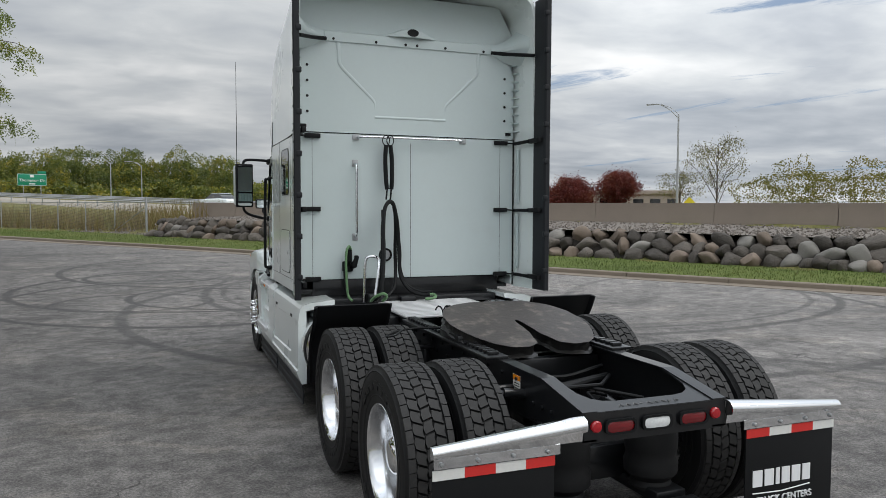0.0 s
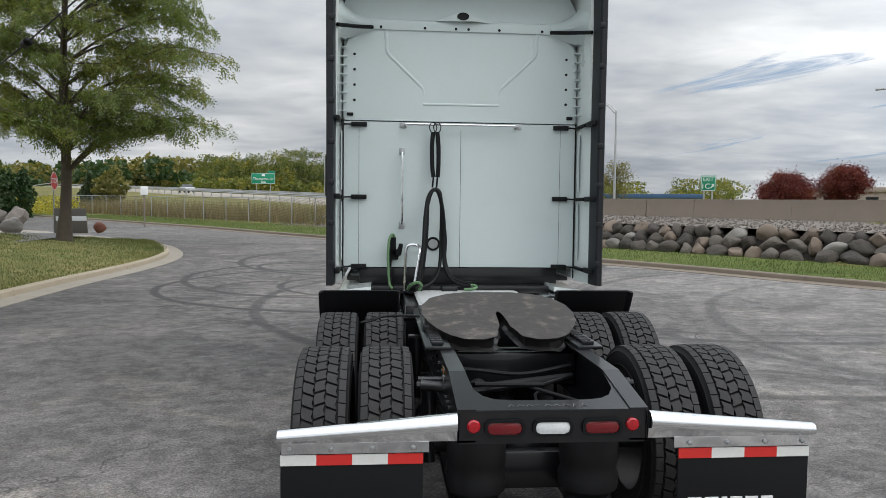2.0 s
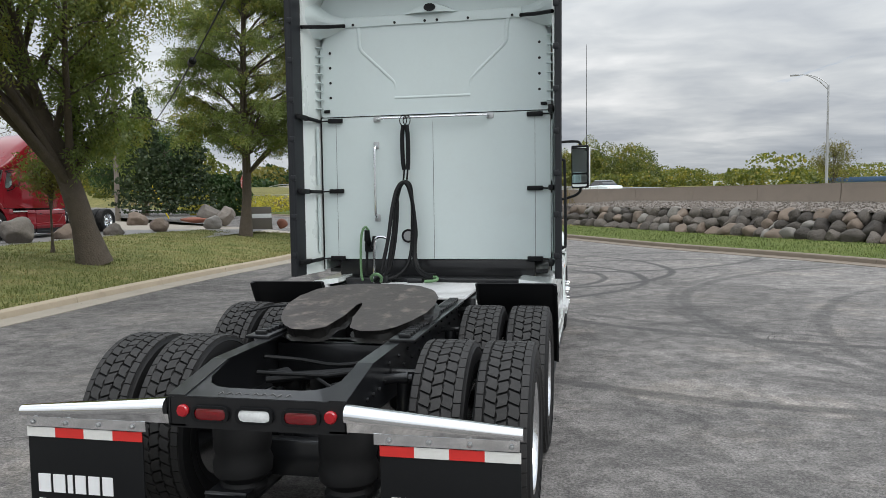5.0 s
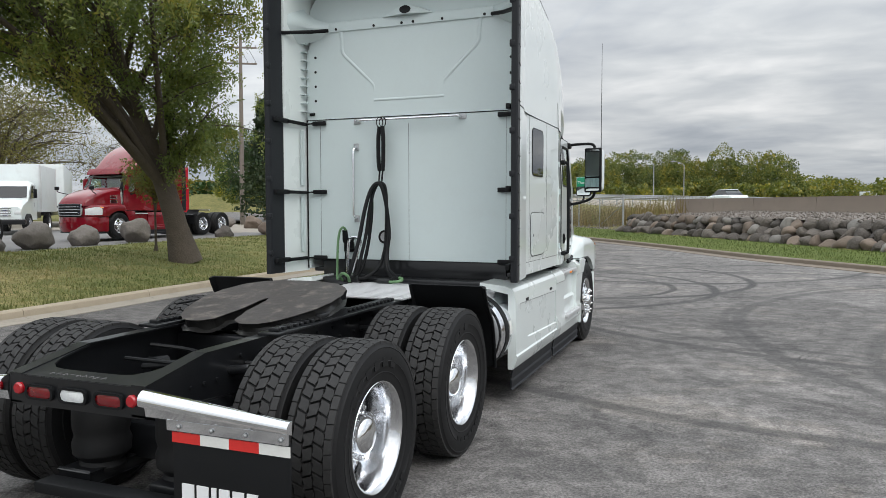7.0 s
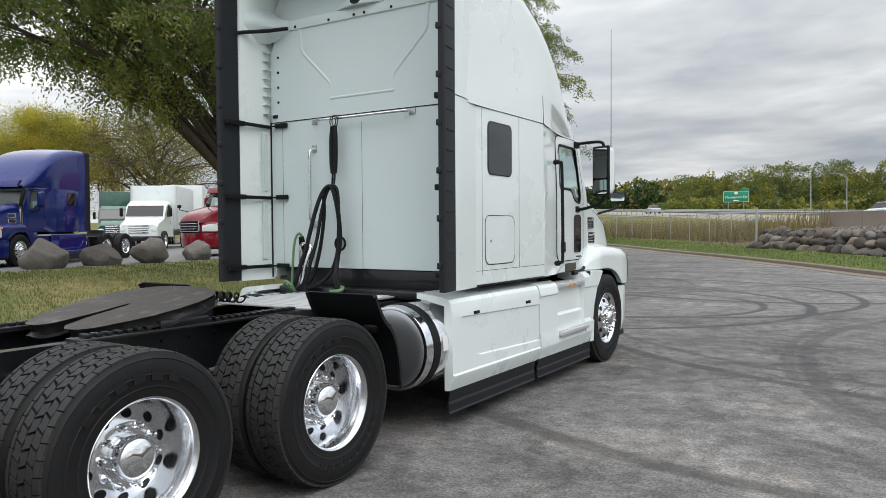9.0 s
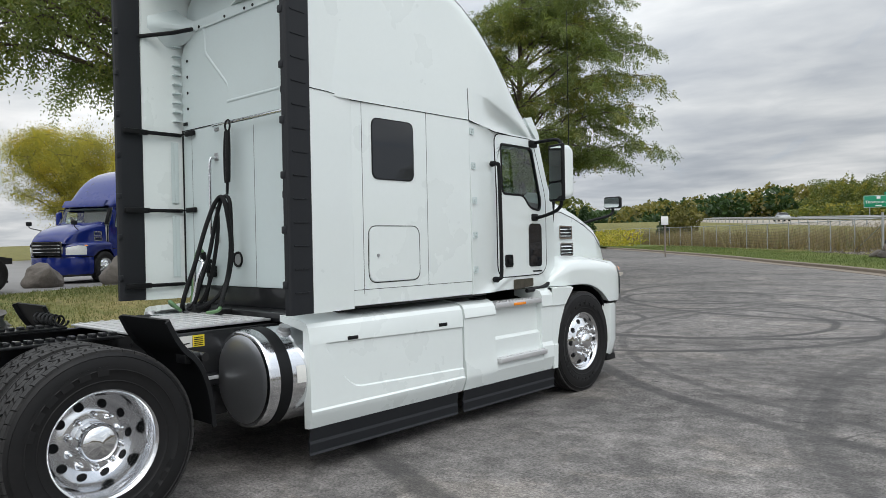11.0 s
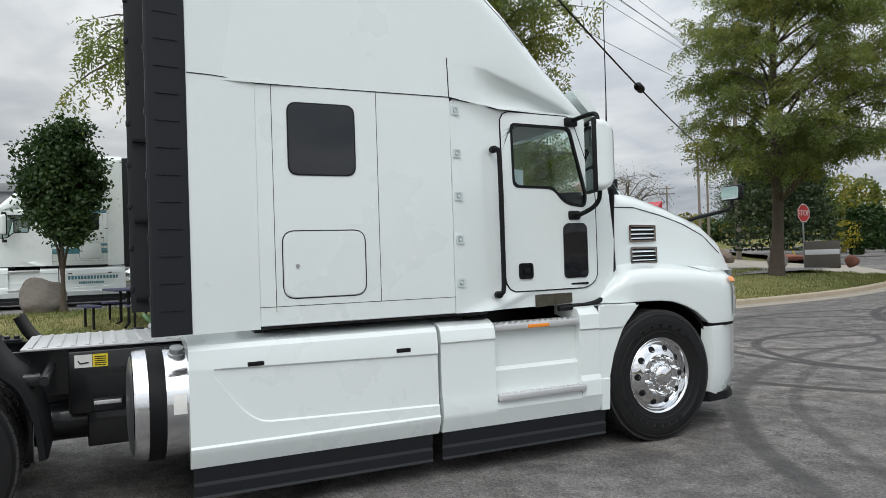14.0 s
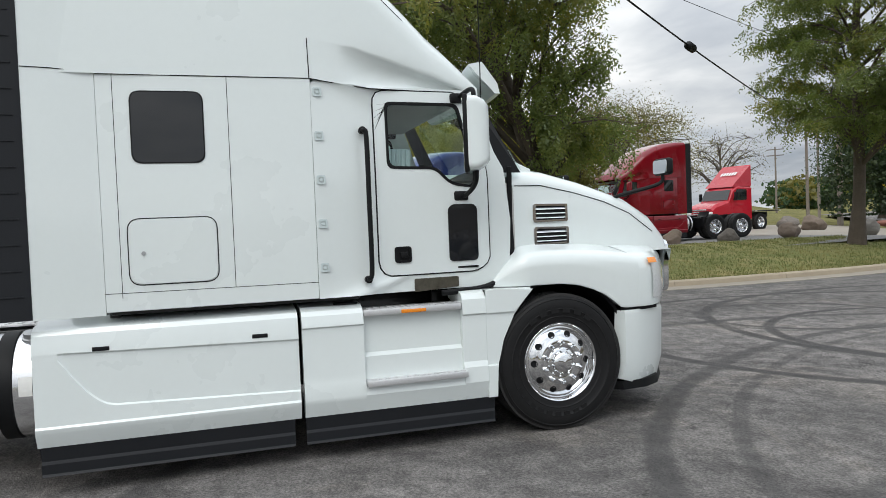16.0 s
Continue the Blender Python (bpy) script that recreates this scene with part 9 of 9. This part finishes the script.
def building(label, x, y, z, w_, d_, h_, ang, wall, roof, band=True, nwin=8):
    B = thing("building", label, "building", m=pose(x, y, z, 0, 0, ang))
    bm = bmn()
    box(bm, -w_ / 2, w_ / 2, 0, d_, -1, h_)
    part("wall", bm, wall, B)
    bm = bmn()
    box(bm, -w_ / 2 - 0.3, w_ / 2 + 0.3, -0.3, d_ + 0.3, h_, h_ + 0.7, 0.05)
    part("roof", bm, roof, B)
    for k in range(nwin):
        bm = bmn()
        xa = -w_ / 2 + (k + 0.2) * w_ / nwin
        box(bm, xa, xa + 0.6 * w_ / nwin, -0.06, 0.0, h_ * 0.35, h_ * 0.75)
        wn = part("window", bm, TINT, B)
    return B


x, y = ray_to(-33.4, 125)
building("low tan building with dark windows past the highway", x, y, 1.8, 22, 15, 3.0, -33, WALLW, WALLW)
x, y = ray_to(-15, 120)
building("low white building with a flat roof", x, y, 1.6, 22, 14, 1.9, -15, BOXW, BOXW, nwin=6)
x, y = ray_to(-20.3, 118)
building("low building with a blue metal roof", x, y, 1.6, 16, 14, 2.0, -20, BOXW, BLUEROOF, nwin=5)
building("grey corrugated metal building behind the lot", -62, -8, 0.4, 30, 18, 7.2, 80, GREYMETAL, GREYMETAL, nwin=0)


# cars on the highway
def car(label, x, y, z, ang, mt):
    C = thing("car", label, "car", "highway cars", m=pose(x, y, z, 0, 0, ang))
    bm = bmn()
    rings = []
    for yy, zt, zb, hw in ((-2.3, 0.75, 0.4, 0.72), (-2.1, 0.92, 0.28, 0.86), (-1.2, 0.98, 0.25, 0.9), (0.9, 0.95, 0.25, 0.9), (1.9, 0.82, 0.28, 0.85), (2.3, 0.6, 0.38, 0.7)):
        rings.append([(-hw, yy, zb), (-hw, yy, zt - 0.1), (-hw + 0.1, yy, zt), (hw - 0.1, yy, zt), (hw, yy, zt - 0.1), (hw, yy, zb)])
    loft(bm, rings, caps=True)
    part("body", bm, mt, C, angle=40)
    bm = bmn()
    loft(bm, [[(-0.75, -1.6, 0.95), (0.75, -1.6, 0.95), (0.8, 1.1, 0.93), (-0.8, 1.1, 0.93)], [(-0.62, -0.9, 1.42), (0.62, -0.9, 1.42), (0.62, 0.25, 1.42), (-0.62, 0.25, 1.42)]], caps=True)
    part("cabin_glass", bm, TINT, C)
    bm = bmn()
    box(bm, -0.62, 0.62, -0.95, 0.3, 1.41, 1.46, 0.02)
    part("roof", bm, mt, C)
    for s in (-1, 1):
        for yy in (-1.4, 1.4):
            bm = bmn()
            lathe(bm, [(0.0, 0.0), (0.2, 0.0), (0.22, 0.02), (0.31, 0.02), (0.32, -0.02), (0.32, -0.2), (0.0, -0.2)], 18, "X")
            part("wheel", bm, TYRE, C, m=pose(s * 0.88, yy, 0.32, 0, 0, 0 if s > 0 else 180))
    return C


q_ = to_xy(56, 36.5)
car("white sedan on the highway", q_.x, q_.y, plateau(56) + 0.25, 31, WHITE)
q_ = to_xy(128, 36.5)
car("silver car on the distant highway", q_.x, q_.y, plateau(128) + 0.25, 31, paint("silver_paint", (0.4, 0.41, 0.42)))

# picnic table on the lawn
PT = thing("picnic_table", "dark blue metal picnic table with benches", "picnic table", m=pose(-10.3, 3.9, lawn_z(-10.3, 3.9), 0, 0, 12))
NAVY = material("navy_coated_metal", (0.02, 0.022, 0.06), rough=0.5, var=0.1)
bm = bmn()
plate(bm, rounded([(-0.6, -0.6), (0.6, -0.6), (0.6, 0.6), (-0.6, 0.6)], 0.08, 3), 0.04, lambda u, v, w: (u, v, 0.71 + w), 0.01)
part("tabletop", bm, NAVY, PT)
for x, y in ((-0.3, -0.3), (0.3, -0.3), (0.3, 0.3), (-0.3, 0.3)):
    bm = bmn()
    tube(bm, [(x * 1.3, y * 1.3, 0), (x, y, 0.08), (x, y, 0.71)], 0.03, 8)
    part("leg", bm, BLACK, PT)
for a in range(4):
    bm = bmn()
    mm = pose(0, 0, 0, 0, 0, 90 * a)
    plate(bm, rounded([(-0.5, -0.14), (0.5, -0.14), (0.5, 0.14), (-0.5, 0.14)], 0.06, 3), 0.035, lambda u, v, w: mm @ Vector((u, v - 0.95, 0.42 + w)), 0.01)
    bn = part("bench", bm, NAVY, PT)
    for x in (-0.36, 0.36):
        bm = bmn()
        tube(bm, [mm @ Vector((x, -0.95, 0)), mm @ Vector((x, -0.95, 0.42))], 0.025, 8)
        part("bench_leg", bm, BLACK, bn)

# printed line on the mud flaps
for ob in [o for o in TRUCK.children if o.name.split(".")[0] == "mud_flap"]:
    xs_ = [v.co.x for v in ob.data.vertices]
    lettering("TRUCK CENTERS", 0.052, pose((min(xs_) + max(xs_)) / 2 - 0.04, 0.001, 0.32, 90, 0, 0), LETTER, ob)
